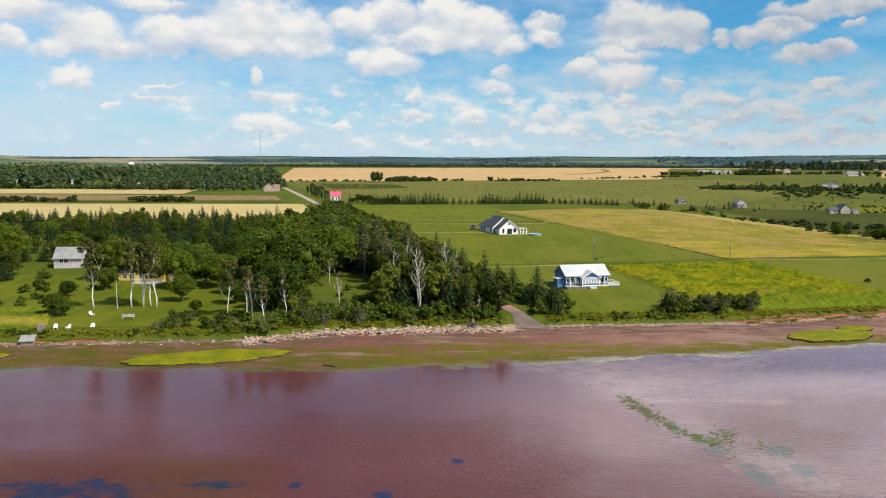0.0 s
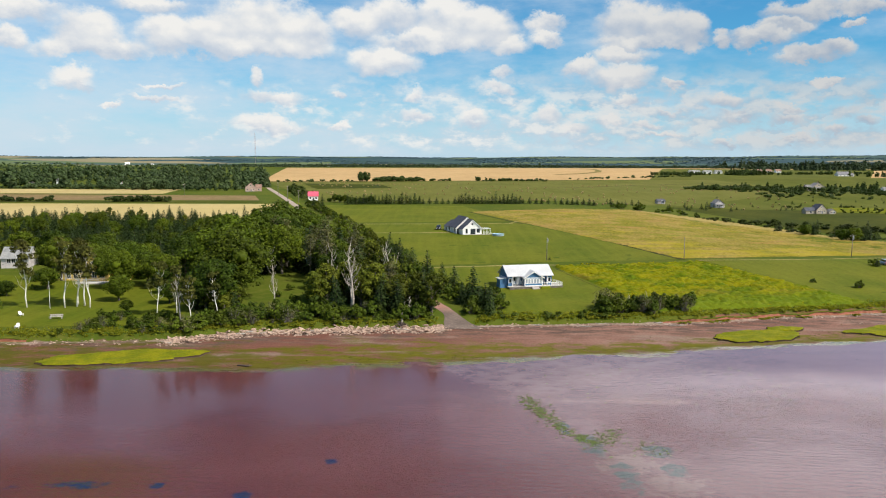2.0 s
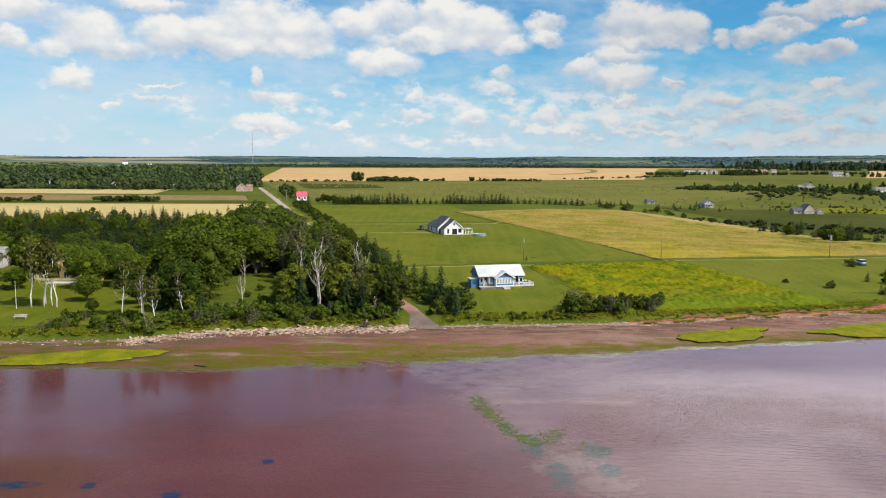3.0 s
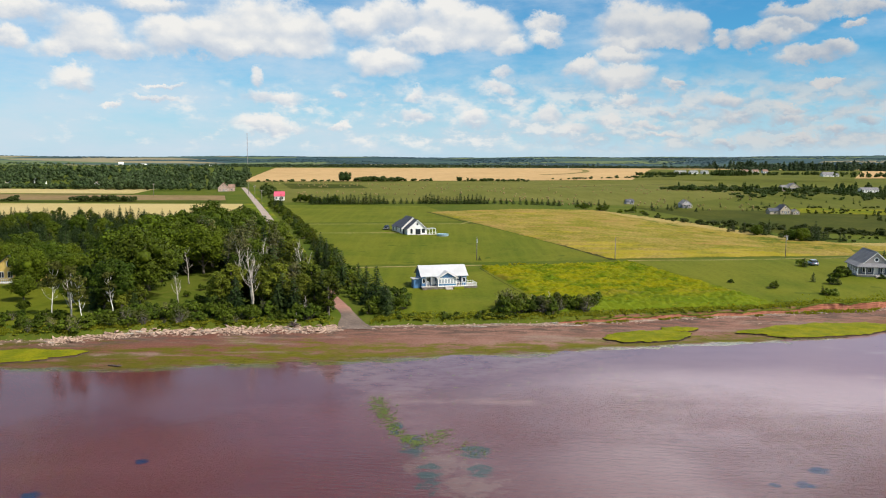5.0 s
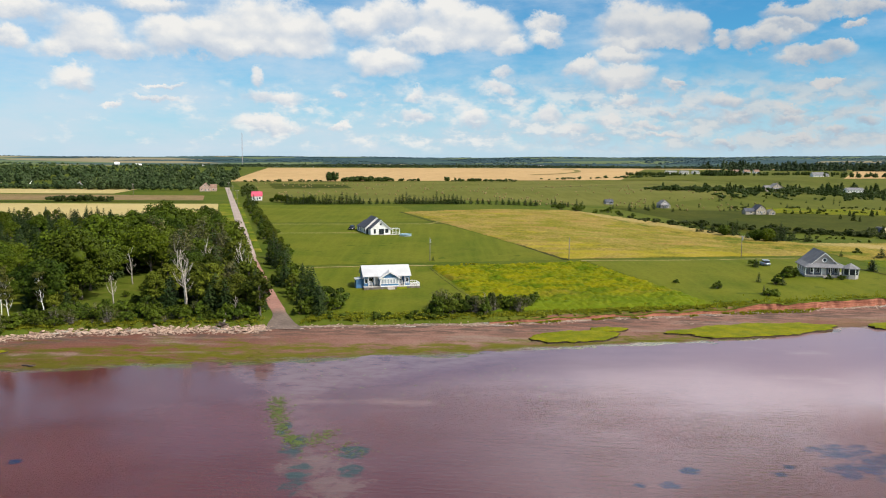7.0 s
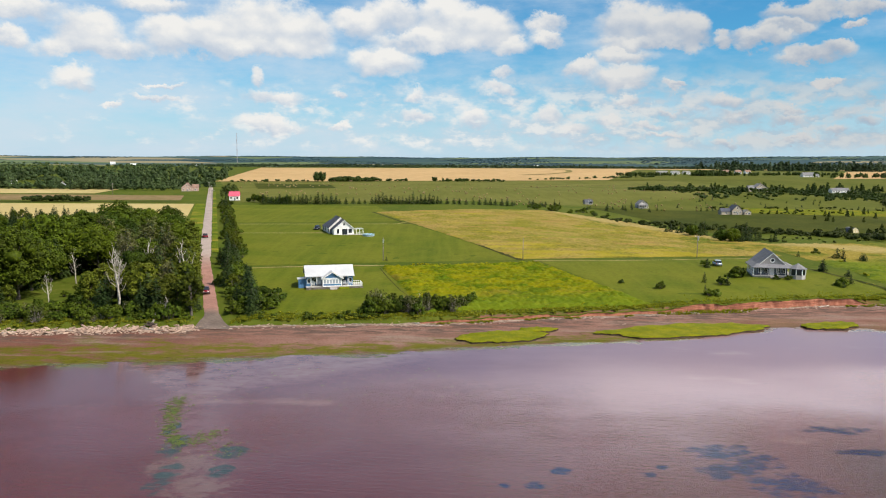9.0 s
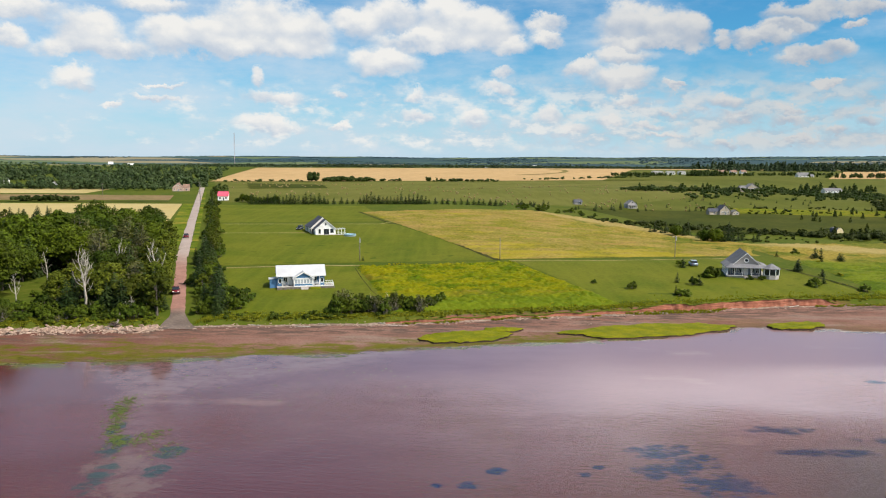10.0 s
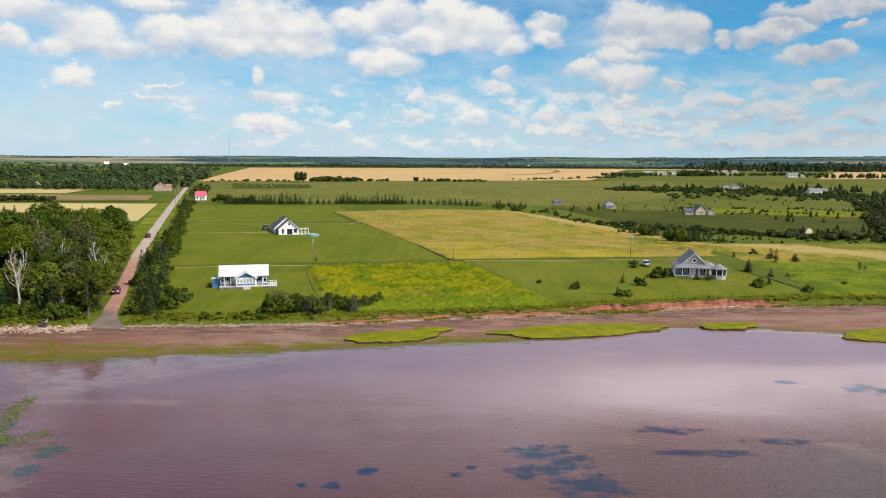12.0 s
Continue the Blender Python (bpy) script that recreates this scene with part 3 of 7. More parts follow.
def tide(x):
    return along(TIDE, x) + 1.6 * wiggle(x, 0, 11, 8) + 0.7 * wiggle(x, 0, 3.0, 9)


def upland(x, y):
    z = 2.5 + 13.5 * (1 - math.exp(-max(0, y - 171) / 357)) + 0.0166 * max(0, y - 822) * (1 - ramp01((y - 1700) / 500))
    z -= 4.3 * ramp01((x - 60) / 120) * ramp01((y - 205) / 119) * (1 - 0.85 * ramp01((y - 487) / 140) * (1 - ramp01((x - 330) / 60))) * (1 - ramp01((y - 757) / 216))
    z += 1.6 * ramp01((-60 - x) / 30) * ramp01((y - 170) / 35) * (1 - ramp01((y - 260) / 120))
    if y > 1500:
        far = math.hypot(x, y)
        rise = min(1.0, max(0.0, (far - 1700) / 2500))
        z += (50 + 14 * ramp01((x + 300) / 1200) + 12 * wiggle(x, y, 1100, 2) + 5 * wiggle(x, y, 400, 7)) * (0.45 * rise + 0.55 * ramp01(rise)) - 6 * ramp01((far - 1500) / 300) * (1 - rise)
    return z


def height_at(x, y):
    d = y - cliff(x)
    if y > 260:
        return upland(x, y)
    top = upland(x, y) - 0.55 * (1 - ramp01(d / 14))
    if abs(x - along_road(y)) < 9 and d < 12:
        k = 1 - ramp01((abs(x - along_road(y)) - 3.2) / 4)
        top = top * (1 - k) + k * (0.55 + 1.95 * ramp01((d + 6) / 16))
    if d > 1.0:
        return top + 0.10 * wiggle(x, y, 3.5, 1)
    t = tide(x)
    c = cliff(x)
    beach = 1.0 * max(0.0, (y - t) / max(4.0, c - t)) ** 1.7 + 0.012
    if y < t:
        beach = max(-1.6, (y - t) * 0.02 + 0.012)
    k = ramp01((d + 0.45) / 1.1)
    return (beach + 0.035 * wiggle(x, y, 1.3, 4) + 0.05 * wiggle(x * 0.5, y, 4.0, 6)) * (1 - k) + top * k


def along_road(y):
    return 18.5 - 0.328 * (y - 141.5) + 0.031 * max(0.0, y - 224)


def link(name, verts, faces, material, parent=None, smooth=False):
    me = bpy.data.meshes.new(name)
    me.from_pydata(verts, [], faces)
    if smooth:
        me.polygons.foreach_set("use_smooth", [True] * len(me.polygons))
    me.materials.append(material)
    ob = new(name, me)
    if parent is not None:
        ob.parent = parent
    return ob


def steps(*runs):
    out_ = []
    for a, b, n_ in runs:
        out_ += [a + (b - a) * i / n_ for i in range(n_)]
    return out_ + [runs[-1][1]]


gx = steps((-4600, -600, 50), (-600, -120, 60), (-120, 200, 230), (200, 700, 60), (700, 4600, 50))
gy = steps((60, 105, 12), (105, 185, 120), (185, 320, 45), (320, 900, 58), (900, 1700, 40), (1700, 4650, 70))
gv = [(x, y, height_at(x, y)) for y in gy for x in gx]
nx = len(gx)
gf = [(j * nx + i, j * nx + i + 1, (j + 1) * nx + i + 1, (j + 1) * nx + i) for j in range(len(gy) - 1) for i in range(nx - 1)]
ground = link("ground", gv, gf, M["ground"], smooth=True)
for key, fn in (("inland", cliff), ("seaward", tide)):
    line = [fn(x) for x in gx]
    att = ground.data.attributes.new(key, "FLOAT", "POINT")
    att.data.foreach_set("value", [y - line[i] for y in gy for i in range(nx)])
tagged(ground, "grassy coastal land with red mud shore and sandy beach", "ground", kind="structure")

wx = steps((-4600, -200, 8), (-200, 300, 10), (300, 4600, 8))
wy = steps((-4000, 0, 8), (0, 200, 8))
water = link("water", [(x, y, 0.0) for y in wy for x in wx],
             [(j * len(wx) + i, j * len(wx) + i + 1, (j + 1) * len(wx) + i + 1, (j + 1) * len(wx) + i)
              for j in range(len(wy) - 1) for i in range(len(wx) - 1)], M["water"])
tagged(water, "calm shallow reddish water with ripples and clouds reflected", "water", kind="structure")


def patch(name, corners, material, label, lift=0.06, step=10.0, ragged=0.0, category="field", relief=0.0):
    """A four-cornered field that follows the land."""
    a, b, c, d = [Vector((*p, 0)) for p in corners]
    most = 230 if relief else 90
    nu = max(4, min(most, int(max((b - a).length, (c - d).length) / step)))
    nv = max(4, min(most, int(max((d - a).length, (c - b).length) / step)))
    vs = []
    for j in range(nv + 1):
        for i in range(nu + 1):
            p = a.lerp(b, i / nu).lerp(d.lerp(c, i / nu), j / nv)
            if ragged and (i in (0, nu) or j in (0, nv)):
                p.x += ragged * wiggle(p.x, p.y, 4, 1)
                p.y += ragged * wiggle(p.x, p.y, 4, 2)
            tall = 0.0
            if relief:
                tall = relief * max(0.0, 0.55 + 0.5 * wiggle(p.x * 0.7, p.y, 3.4, 41) + 0.6 * wiggle(p.x, p.y, 1.3, 42) + 0.5 * wiggle(p.x, p.y, 0.6, 43)) * ramp01(min(i, j, nu - i, nv - j) / 3)
            vs.append((p.x, p.y, height_at(p.x, p.y) + lift + tall))
    fs = [(j * (nu + 1) + i, j * (nu + 1) + i + 1, (j + 1) * (nu + 1) + i + 1, (j + 1) * (nu + 1) + i) for j in range(nv) for i in range(nu)]
    ob = link(name, vs, fs, material, smooth=True)
    return tagged(ob, label, category, kind="structure")


patch("field_lawn", [(26, 152.5), (59, 155.5), (43.6, 213), (6, 208.5)], M["lawn"], "mown lawn round the blue cottage", 0.05, 3)
patch("field_lawn_middle", [(4, 212), (86, 226), (47, 326), (-30, 321)], M["lawn"], "wide mown lawn before the white house", 0.05, 6)
patch("field_lawn_upper", [(-31, 325), (46, 336), (24, 425), (-60, 427)], M["lawn"], "mown grass field behind the white house", 0.05, 8)
patch("field_lawn_west", [(-104, 134), (-37, 140), (-38, 184), (-106, 190)], M["lawn"], "mown lawn on the western shore lot", 0.05, 3)
patch("field_meadow", [(84.5, 226.5), (170, 243), (118, 426), (28, 383)], M["meadow"], "uncut hay meadow with yellow and rusty streaks", 0.09, 0.9, 0.6, relief=0.45)
patch("field_goldenrod", [(58.5, 155.3), (107.5, 165), (89, 220), (44.4, 211)], M["weedy"], "overgrown field of goldenrod and tall weeds", 0.07, 0.42, 0.6, relief=0.8)
patch("field_lawn_east", [(106, 168), (168, 180), (161, 234), (90, 222.5)], M["lawn"], "mown lawn round the grey house", 0.05, 4)
patch("field_rough_west", [(-122, 133), (-71.5, 134.5), (-77, 152), (-122, 162)], M["lush"], "rough lush grass at the edge of the western lawn", 0.06, 0.5, 0.8, relief=0.7)
patch("field_rough_east", [(171, 178.5), (330, 187), (330, 236), (174, 217)], M["lush"], "rough field of lush green grass with yellow flowers", 0.06, 0.9, 0.6, relief=0.55)
patch("field_dry_grass", [(172, 215), (420, 250), (420, 312), (178, 292)], M["dry_grass"], "rough field of dry yellow grass", 0.07, 1.2, 1.0, relief=0.5)
patch("field_dry_upper", [(167, 244), (186, 292), (152, 372), (119, 425)], M["dry_grass"], "strip of dry grass beside the meadow", 0.08, 1.2, 0.8, relief=0.5)
patch("field_bales", [(-60, 447), (330, 520), (330, 908), (-168, 792)], M["cut_hay"], "cut hay field with round bales", 0.12, 14)
patch("field_slope", [(330, 520), (800, 560), (800, 1030), (330, 908)], M["pasture"], "green pasture on the far slope", 0.11, 14)
patch("field_bright", [(236, 442), (318, 418), (336, 462), (250, 486)], M["weedy"], "patch of bright yellow-green weeds on the slope", 0.24, 6, 1.5)
# The cloud shadow on this field is painted in through its dark material.
patch("field_dark", [(180, 332), (330, 330), (330, 440), (150, 470)], M["dark_shaded_pasture"], "green grass field darkened by a painted cloud shadow", 0.10, 10)
patch("field_east_green", [(150, 475), (330, 445), (420, 560), (330, 640)], M["pasture"], "green pasture on the slope", 0.16, 12)
patch("field_grain", [(-175, 796), (700, 1010), (1300, 1620), (-270, 1400)], M["grain"], "wide field of ripe golden grain", 0.35, 22)
patch("field_slope_upper", [(252.7, 892.2), (514.9, 904.2), (805.6, 1417.2), (417.9, 1422.6)], M["pasture"], "green pasture before the far farm buildings", 0.55, 16)
patch("field_grain_west", [(-330, 318), (-50, 330), (-79, 433), (-330, 425)], M["pale_grain"], "pale field of cut grain", 0.10, 9)
patch("field_stubble", [(-330, 452), (-97, 463), (-112, 514), (-330, 520)], M["stubble"], "brown stubble field", 0.12, 10)
patch("field_grain_back", [(-420, 524), (-180, 532), (-190, 600), (-470, 590)], M["pale_grain"], "pale grain field before the village", 0.15, 12)

def ribbon(name, mid, half, ys, material, label, lift, category="road"):
    """A road that runs inland: mid(y) is its middle, half its half width."""
    vs = []
    for y in ys:
        for k in (-1, -0.6, 0, 0.6, 1):
            x = mid(y) + k * (half(y) + 0.25 * wiggle(y, k, 3, 6))
            vs.append((x, y - k * 0.33 * half(y) * 0.0, height_at(x, y) + lift - (0.05 if abs(k) == 1 else 0)))
    fs = [(5 * j + i, 5 * j + i + 1, 5 * j + i + 6, 5 * j + i + 5) for j in range(len(ys) - 1) for i in range(4)]
    return tagged(link(name, vs, fs, material, smooth=True), label, category, kind="structure")


ribbon("road_clay", along_road, lambda y: 1.5 + 2.4 * (1 - ramp01((y - 142) / 10)), steps((143.5, 160, 14), (160, 232, 26)), M["red_gravel"],
       "red clay lane that runs down to the beach", 0.09)
ribbon("road_gravel", along_road, lambda y: 1.8, steps((228, 640, 70)), M["red_gravel"], "pale gravel road between the fields", 0.12)
ribbon("verge_west", lambda y: along_road(y) - 4.9, lambda y: 3.0, steps((236, 432, 60)), M["lush"], "bright weedy verge between road and grain", 0.16, "verge")
ribbon("verge_east", lambda y: along_road(y) + 3.0, lambda y: 1.1, steps((236, 560, 80)), M["lush"], "narrow weedy verge beside the hedge", 0.16, "verge")


def lane(name, pts, half, material, label, lift=0.10):
    vs, fs = [], []
    for (ax, ay), (bx, by) in zip(pts, pts[1:]):
        n_ = max(3, int(math.hypot(bx - ax, by - ay) / 4))
        nrm = Vector((-(by - ay), bx - ax)).normalized()
        k0 = len(vs)
        for i in range(n_ + 1):
            x, y = ax + (bx - ax) * i / n_, ay + (by - ay) * i / n_
            for s_ in (-1, 1):
                h_ = half * (1 + 0.25 * wiggle(x, y, 4, s_))
                px, py = x + s_ * nrm.x * h_, y + s_ * nrm.y * h_
                vs.append((px, py, height_at(px, py) + lift))
        fs += [(k0 + 2 * i, k0 + 2 * i + 2, k0 + 2 * i + 3, k0 + 2 * i + 1) for i in range(n_)]
    return tagged(link(name, vs, fs, material, smooth=True), label, "track", kind="structure")


lane("track_cottage", [(8, 207.7), (32, 212.5), (46, 213.5)], 0.7, M["track"], "worn grass drive to the cottage")
lane("track_house", [(-15, 287.3), (17, 289.3)], 0.9, M["track"], "pale drive to the white house")
lane("track_lot", [(-24, 319.5), (42, 324), (46, 334)], 0.8, M["track"], "worn track along the lot line")
lane("track_east", [(88, 223.5), (122, 227), (160, 235)], 0.6, M["track"], "worn track beside the meadow")
lane("ditch", [(45, 326), (53, 323), (84.5, 225)], 1.15, M["ditch"], "dark ditch along the meadow")
lane("ditch_upper", [(26, 384), (45, 328)], 0.6, M["ditch"], "dark ditch at the corner of the meadow")
lane("ditch_east", [(163, 214), (170, 181)], 0.45, M["ditch"], "dark ditch beside the lawn")
# Dark strip laid down as the shade that the tall weeds cast.
lane("ditch_cottage", [(44.0, 209.5), (47.5, 194), (51.4, 178.6), (55.5, 166)], 0.11, M["ditch"], "thin dark strip for the weeds' shade beside the lawn")
lane("ditch_west", [(-330, 440), (-92, 448)], 2.2, M["ditch"], "dark grass strip between the grain fields", 0.14)

lane("track_grain", [(166, 1050.6), (215, 1105), (250, 1180), (268, 1260), (277, 1350), (262, 1398)], 5.0, M["grain_track"], "dark wheel track curving through the grain", 0.75)
lane("ditch_hay", [(96, 655), (139, 685), (180, 729), (222, 765), (300, 816)], 1.6, M["ditch"], "dark grass line across the hay field", 0.2)
patch("field_rough_hay", [(-88, 617), (-28, 640), (-45, 720), (-122, 745)], M["dark_shaded_pasture"], "darker uncut strip in the hay field", 0.22, 6, 3.0)

# ---------------------------------------------------------------- builders of shape


def part(name, bm, material, parent=None, label="", smooth=False):
    me = bpy.data.meshes.new(name)
    bm.to_mesh(me)
    bm.free()
    if smooth:
        me.polygons.foreach_set("use_smooth", [True] * len(me.polygons))
    me.materials.append(material)
    ob = new(name, me)
    if parent is not None:
        ob.parent = parent
    if label:
        ob["label"] = label
    return ob


def tube(verts, faces, path, radii, sides=6, squash=1.0):
    """Adds a tapered tube along a path to the lists."""
    k0 = len(verts)
    for i, p in enumerate(path):
        a = path[max(0, i - 1)]
        b = path[min(len(path) - 1, i + 1)]
        t = (Vector(b) - Vector(a)).normalized()
        u = t.cross(Vector((0.3, 0.9, 0.1))).normalized()
        v = t.cross(u)
        for s_ in range(sides):
            an = 2 * math.pi * s_ / sides
            q = Vector(p) + (u * math.cos(an) + v * math.sin(an) * squash) * radii[i]
            verts.append(tuple(q))
    for i in range(len(path) - 1):
        for s_ in range(sides):
            s2 = (s_ + 1) % sides
            faces.append((k0 + i * sides + s_, k0 + i * sides + s2, k0 + (i + 1) * sides + s2, k0 + (i + 1) * sides + s_))
    faces.append(tuple(k0 + s_ for s_ in reversed(range(sides))))
    faces.append(tuple(k0 + (len(path) - 1) * sides + s_ for s_ in range(sides)))


def leaf_sprays(rng, centres, normals, size, longer=1.5):
    """Leaf sprays as three-cornered blades; returns vertices and faces as arrays."""
    n_ = len(centres)
    nrm = normals + rng.normal(0, 0.34, (n_, 3))
    nrm /= np.linalg.norm(nrm, axis=1)[:, None] + 1e-9
    ref = rng.normal(0, 1, (n_, 3))
    u = np.cross(nrm, ref)
    u /= np.linalg.norm(u, axis=1)[:, None] + 1e-9
    v = np.cross(nrm, u)
    s_ = (size * rng.uniform(0.6, 1.3, n_))[:, None]
    a = centres - u * s_ * 0.5 * longer - v * s_ * 0.3
    b = centres + u * s_ * 0.4 * longer - v * s_ * 0.4
    c = centres + v * s_ * 0.6
    vs = np.stack([a, b, c], 1).reshape(-1, 3)
    fs = np.arange(3 * n_).reshape(-1, 3)
    return vs, fs


def blob_leaves(rng, blobs, count, size):
    cs, ns = [], []
    total = sum(b[3] ** 2 for b in blobs)
    for x, y, z, r in blobs:
        k = max(8, int(count * r * r / total))
        d = rng.normal(0, 1, (k, 3))
        d /= np.linalg.norm(d, axis=1)[:, None]
        d[:, 2] = np.where(d[:, 2] < -0.35, -d[:, 2], d[:, 2])
        rr = r * rng.uniform(0.72, 1.10, k)
        cs.append(np.array((x, y, z)) + d * rr[:, None] * np.array((1, 1, 0.85)))
        ns.append(d + np.array((0, 0, 0.35)))
    return leaf_sprays(rng, np.concatenate(cs), np.concatenate(ns), size)


ICO = bmesh.new()
bmesh.ops.create_icosphere(ICO, subdivisions=1, radius=1.0)
ICO_V = np.array([v.co[:] for v in ICO.verts])
ICO_F = np.array([[v.index for v in f.verts] for f in ICO.faces])
ICO.free()


def clump_cores(rng, blobs, shrink=0.80):
    """Dense lumps of foliage inside each clump, so that a crown has a lit and a shaded side."""
    vs, fs = [], []
    for k, (x, y, z, r) in enumerate(blobs):
        swell = rng.uniform(0.82, 1.12, (len(ICO_V), 1))
        vs.append(ICO_V * swell * r * shrink * np.array((1, 1, 0.85)) + np.array((x, y, z)))
        fs.append(ICO_F + k * len(ICO_V))
    return np.concatenate(vs), np.concatenate(fs)


def joined(*sheets):
    k, vs, fs = 0, [], []
    for v, f in sheets:
        vs.append(v)
        fs.append(f + k)
        k += len(v)
    return np.concatenate(vs), np.concatenate(fs)


def billows(rng, blobs, each=6):
    """Smaller clumps that stand out of the upper and outer side of each clump."""
    out_ = []
    for x, y, z, r in blobs:
        for _ in range(each):
            d = rng.normal(0, 1, 3) + np.array((0.5 * x / (abs(x) + abs(y) + 0.5), 0.5 * y / (abs(x) + abs(y) + 0.5), 0.45))
            d /= np.linalg.norm(d)
            q = r * rng.uniform(0.30, 0.50)
            out_.append((x + d[0] * r * 0.85, y + d[1] * r * 0.85, z + d[2] * r * 0.75, q))
    return out_


def leaf_mesh(name, vs, fs, material, parent=None):
    me = bpy.data.meshes.new(name)
    n_v, n_f, sides = len(vs), len(fs), fs.shape[1]
    me.vertices.add(n_v)
    me.vertices.foreach_set("co", np.asarray(vs, dtype=np.float32).ravel())
    me.loops.add(sides * n_f)
    me.loops.foreach_set("vertex_index", np.asarray(fs, dtype=np.int32).ravel())
    me.polygons.add(n_f)
    me.polygons.foreach_set("loop_start", np.arange(0, sides * n_f, sides, dtype=np.int32))
    me.update(calc_edges=True)
    me.materials.append(material)
    ob = new(name, me)
    if parent is not None:
        ob.parent = parent
    return ob


def crown_blobs(rng, top, low, wide, n_):
    """Clumps that fill an uneven egg-shaped crown."""
    out_ = []
    lean = rng.uniform(-0.12, 0.12, 2) * wide
    for i in range(n_):
        h = (i + 0.5) / n_
        z = low + (top - low) * (0.08 + 0.88 * h ** 0.85)
        prof = math.sin(math.pi * min(1, 0.16 + 0.80 * h)) ** 0.75
        an = 2.4 * i + rng.uniform(-0.5, 0.5)
        r = wide * prof * rng.uniform(0.38, 0.85)
        out_.append((r * math.cos(an) + lean[0] * h, r * math.sin(an) + lean[1] * h, z, wide * rng.uniform(0.32, 0.50) * (0.75 + 0.35 * prof)))
    return out_


def broadleaf(seed, top=12.0, low=3.0, wide=4.2, leaves=2100, size=0.62, leaf="maple", bark="bark", clumps=17, name="broadleaf_tree", thick=0.32):
    rng = np.random.default_rng(seed)
    root = new(name)
    blobs = crown_blobs(rng, top - 1.2, low + 0.6, wide, clumps)
    vs, fs = [], []
    bend = rng.uniform(-0.35, 0.35, 2)
    stem = [(bend[0] * k * k, bend[1] * k * k, top * 0.8 * k - 0.3 * (k == 0)) for k in (0, 0.1, 0.25, 0.45, 0.7, 1.0)]
    tube(vs, fs, stem, [thick * f for f in (1.35, 1.0, 0.85, 0.65, 0.4, 0.12)], 7)
    for x, y, z, r in blobs[::2]:
        z0 = max(low * 0.6, z - 2.5 - r * 0.5)
        tube(vs, fs, [(bend[0] * 0.2, bend[1] * 0.2, z0), (x * 0.5, y * 0.5, z0 + (z - z0) * 0.6), (x, y, z)],
             [thick * 0.42, thick * 0.28, thick * 0.08], 5)
    link("trunk", vs, fs, M[bark], root, True)
    small = billows(rng, blobs, 6 if wide > 4 else 4)
    lv, lf = joined(blob_leaves(rng, small, int(leaves * 0.62), size), blob_leaves(rng, blobs, int(leaves * 0.38), size), clump_cores(rng, blobs, 0.62))
    leaf_mesh("crown", lv, lf, M[leaf], root)
    return root


def spruce(seed, top=8.0, wide=2.2, tiers=15, name="spruce_tree", size=0.44, thin=1.0):
    rng = np.random.default_rng(seed)
    root = new(name)
    vs, fs = [], []
    tube(vs, fs, [(0, 0, -0.3), (0, 0, top * 0.5), (0, 0, top * 0.98)], [0.02 * top, 0.013 * top, 0.01], 6)
    cs, ns = [], []
    for i in range(tiers):
        h = (i + 0.3) / tiers
        z = top * (0.06 + 0.92 * h)
        r = wide * (1 - h) ** 0.8 * rng.uniform(0.8, 1.12) + 0.1
        nb = max(4, int(5 + 7 * (1 - h)))
        for b in range(nb):
            if rng.uniform() > thin:
                continue
            an = 2 * math.pi * (b + rng.uniform(-0.3, 0.3)) / nb + i * 0.7
            rb = r * rng.uniform(0.75, 1.15)
            m_ = max(2, int(rb / (size * 0.55)))
            for k in range(m_):
                q = (k + 1) / m_
                cs.append((rb * q * math.cos(an), rb * q * math.sin(an), z - 0.28 * rb * q * q + rng.uniform(-0.08, 0.08)))
                ns.append((0.35 * math.cos(an), 0.35 * math.sin(an), 1.0))
            if b % 4 == 0 and rb > 1.0:
                tube(vs, fs, [(0, 0, z), (rb * 0.8 * math.cos(an), rb * 0.8 * math.sin(an), z - 0.18 * rb)], [0.05, 0.015], 4)
    link("trunk", vs, fs, M["bark"], root, True)
    lv, lf = leaf_sprays(rng, np.array(cs), np.array(ns), size, 1.7)
    leaf_mesh("crown", lv, lf, M["spruce"], root)
    return root


def shrub(seed, top=2.2, wide=1.6, leaves=640, leaf="shrub", name="shrub", size=0.31, wood="bark", stems=12):
    rng = np.random.default_rng(seed)
    root = new(name)
    blobs = []
    vs, fs = [], []
    for i in range(stems):
        an, r = 2.4 * i, wide * rng.uniform(0.1, 0.95)
        z = top * rng.uniform(0.22, 0.95) * (1.05 - 0.45 * r / wide)
        x, y = r * math.cos(an), r * math.sin(an)
        blobs.append((x, y, z, wide * rng.uniform(0.20, 0.42)))
        tube(vs, fs, [(x * 0.2, y * 0.2, -0.2), (x * 0.6, y * 0.6, z * 0.6), (x, y, z)], [0.05, 0.035, 0.012], 4)
    link("stem", vs, fs, M[wood], root, True)
    lv, lf = joined(blob_leaves(rng, blobs, leaves, size), clump_cores(rng, blobs, 0.58)) if leaves > 400 else blob_leaves(rng, blobs, leaves, size)
    lv[:, 2] = np.maximum(lv[:, 2], 0.02)
    leaf_mesh("foliage", lv, lf, M[leaf], root)
    return root


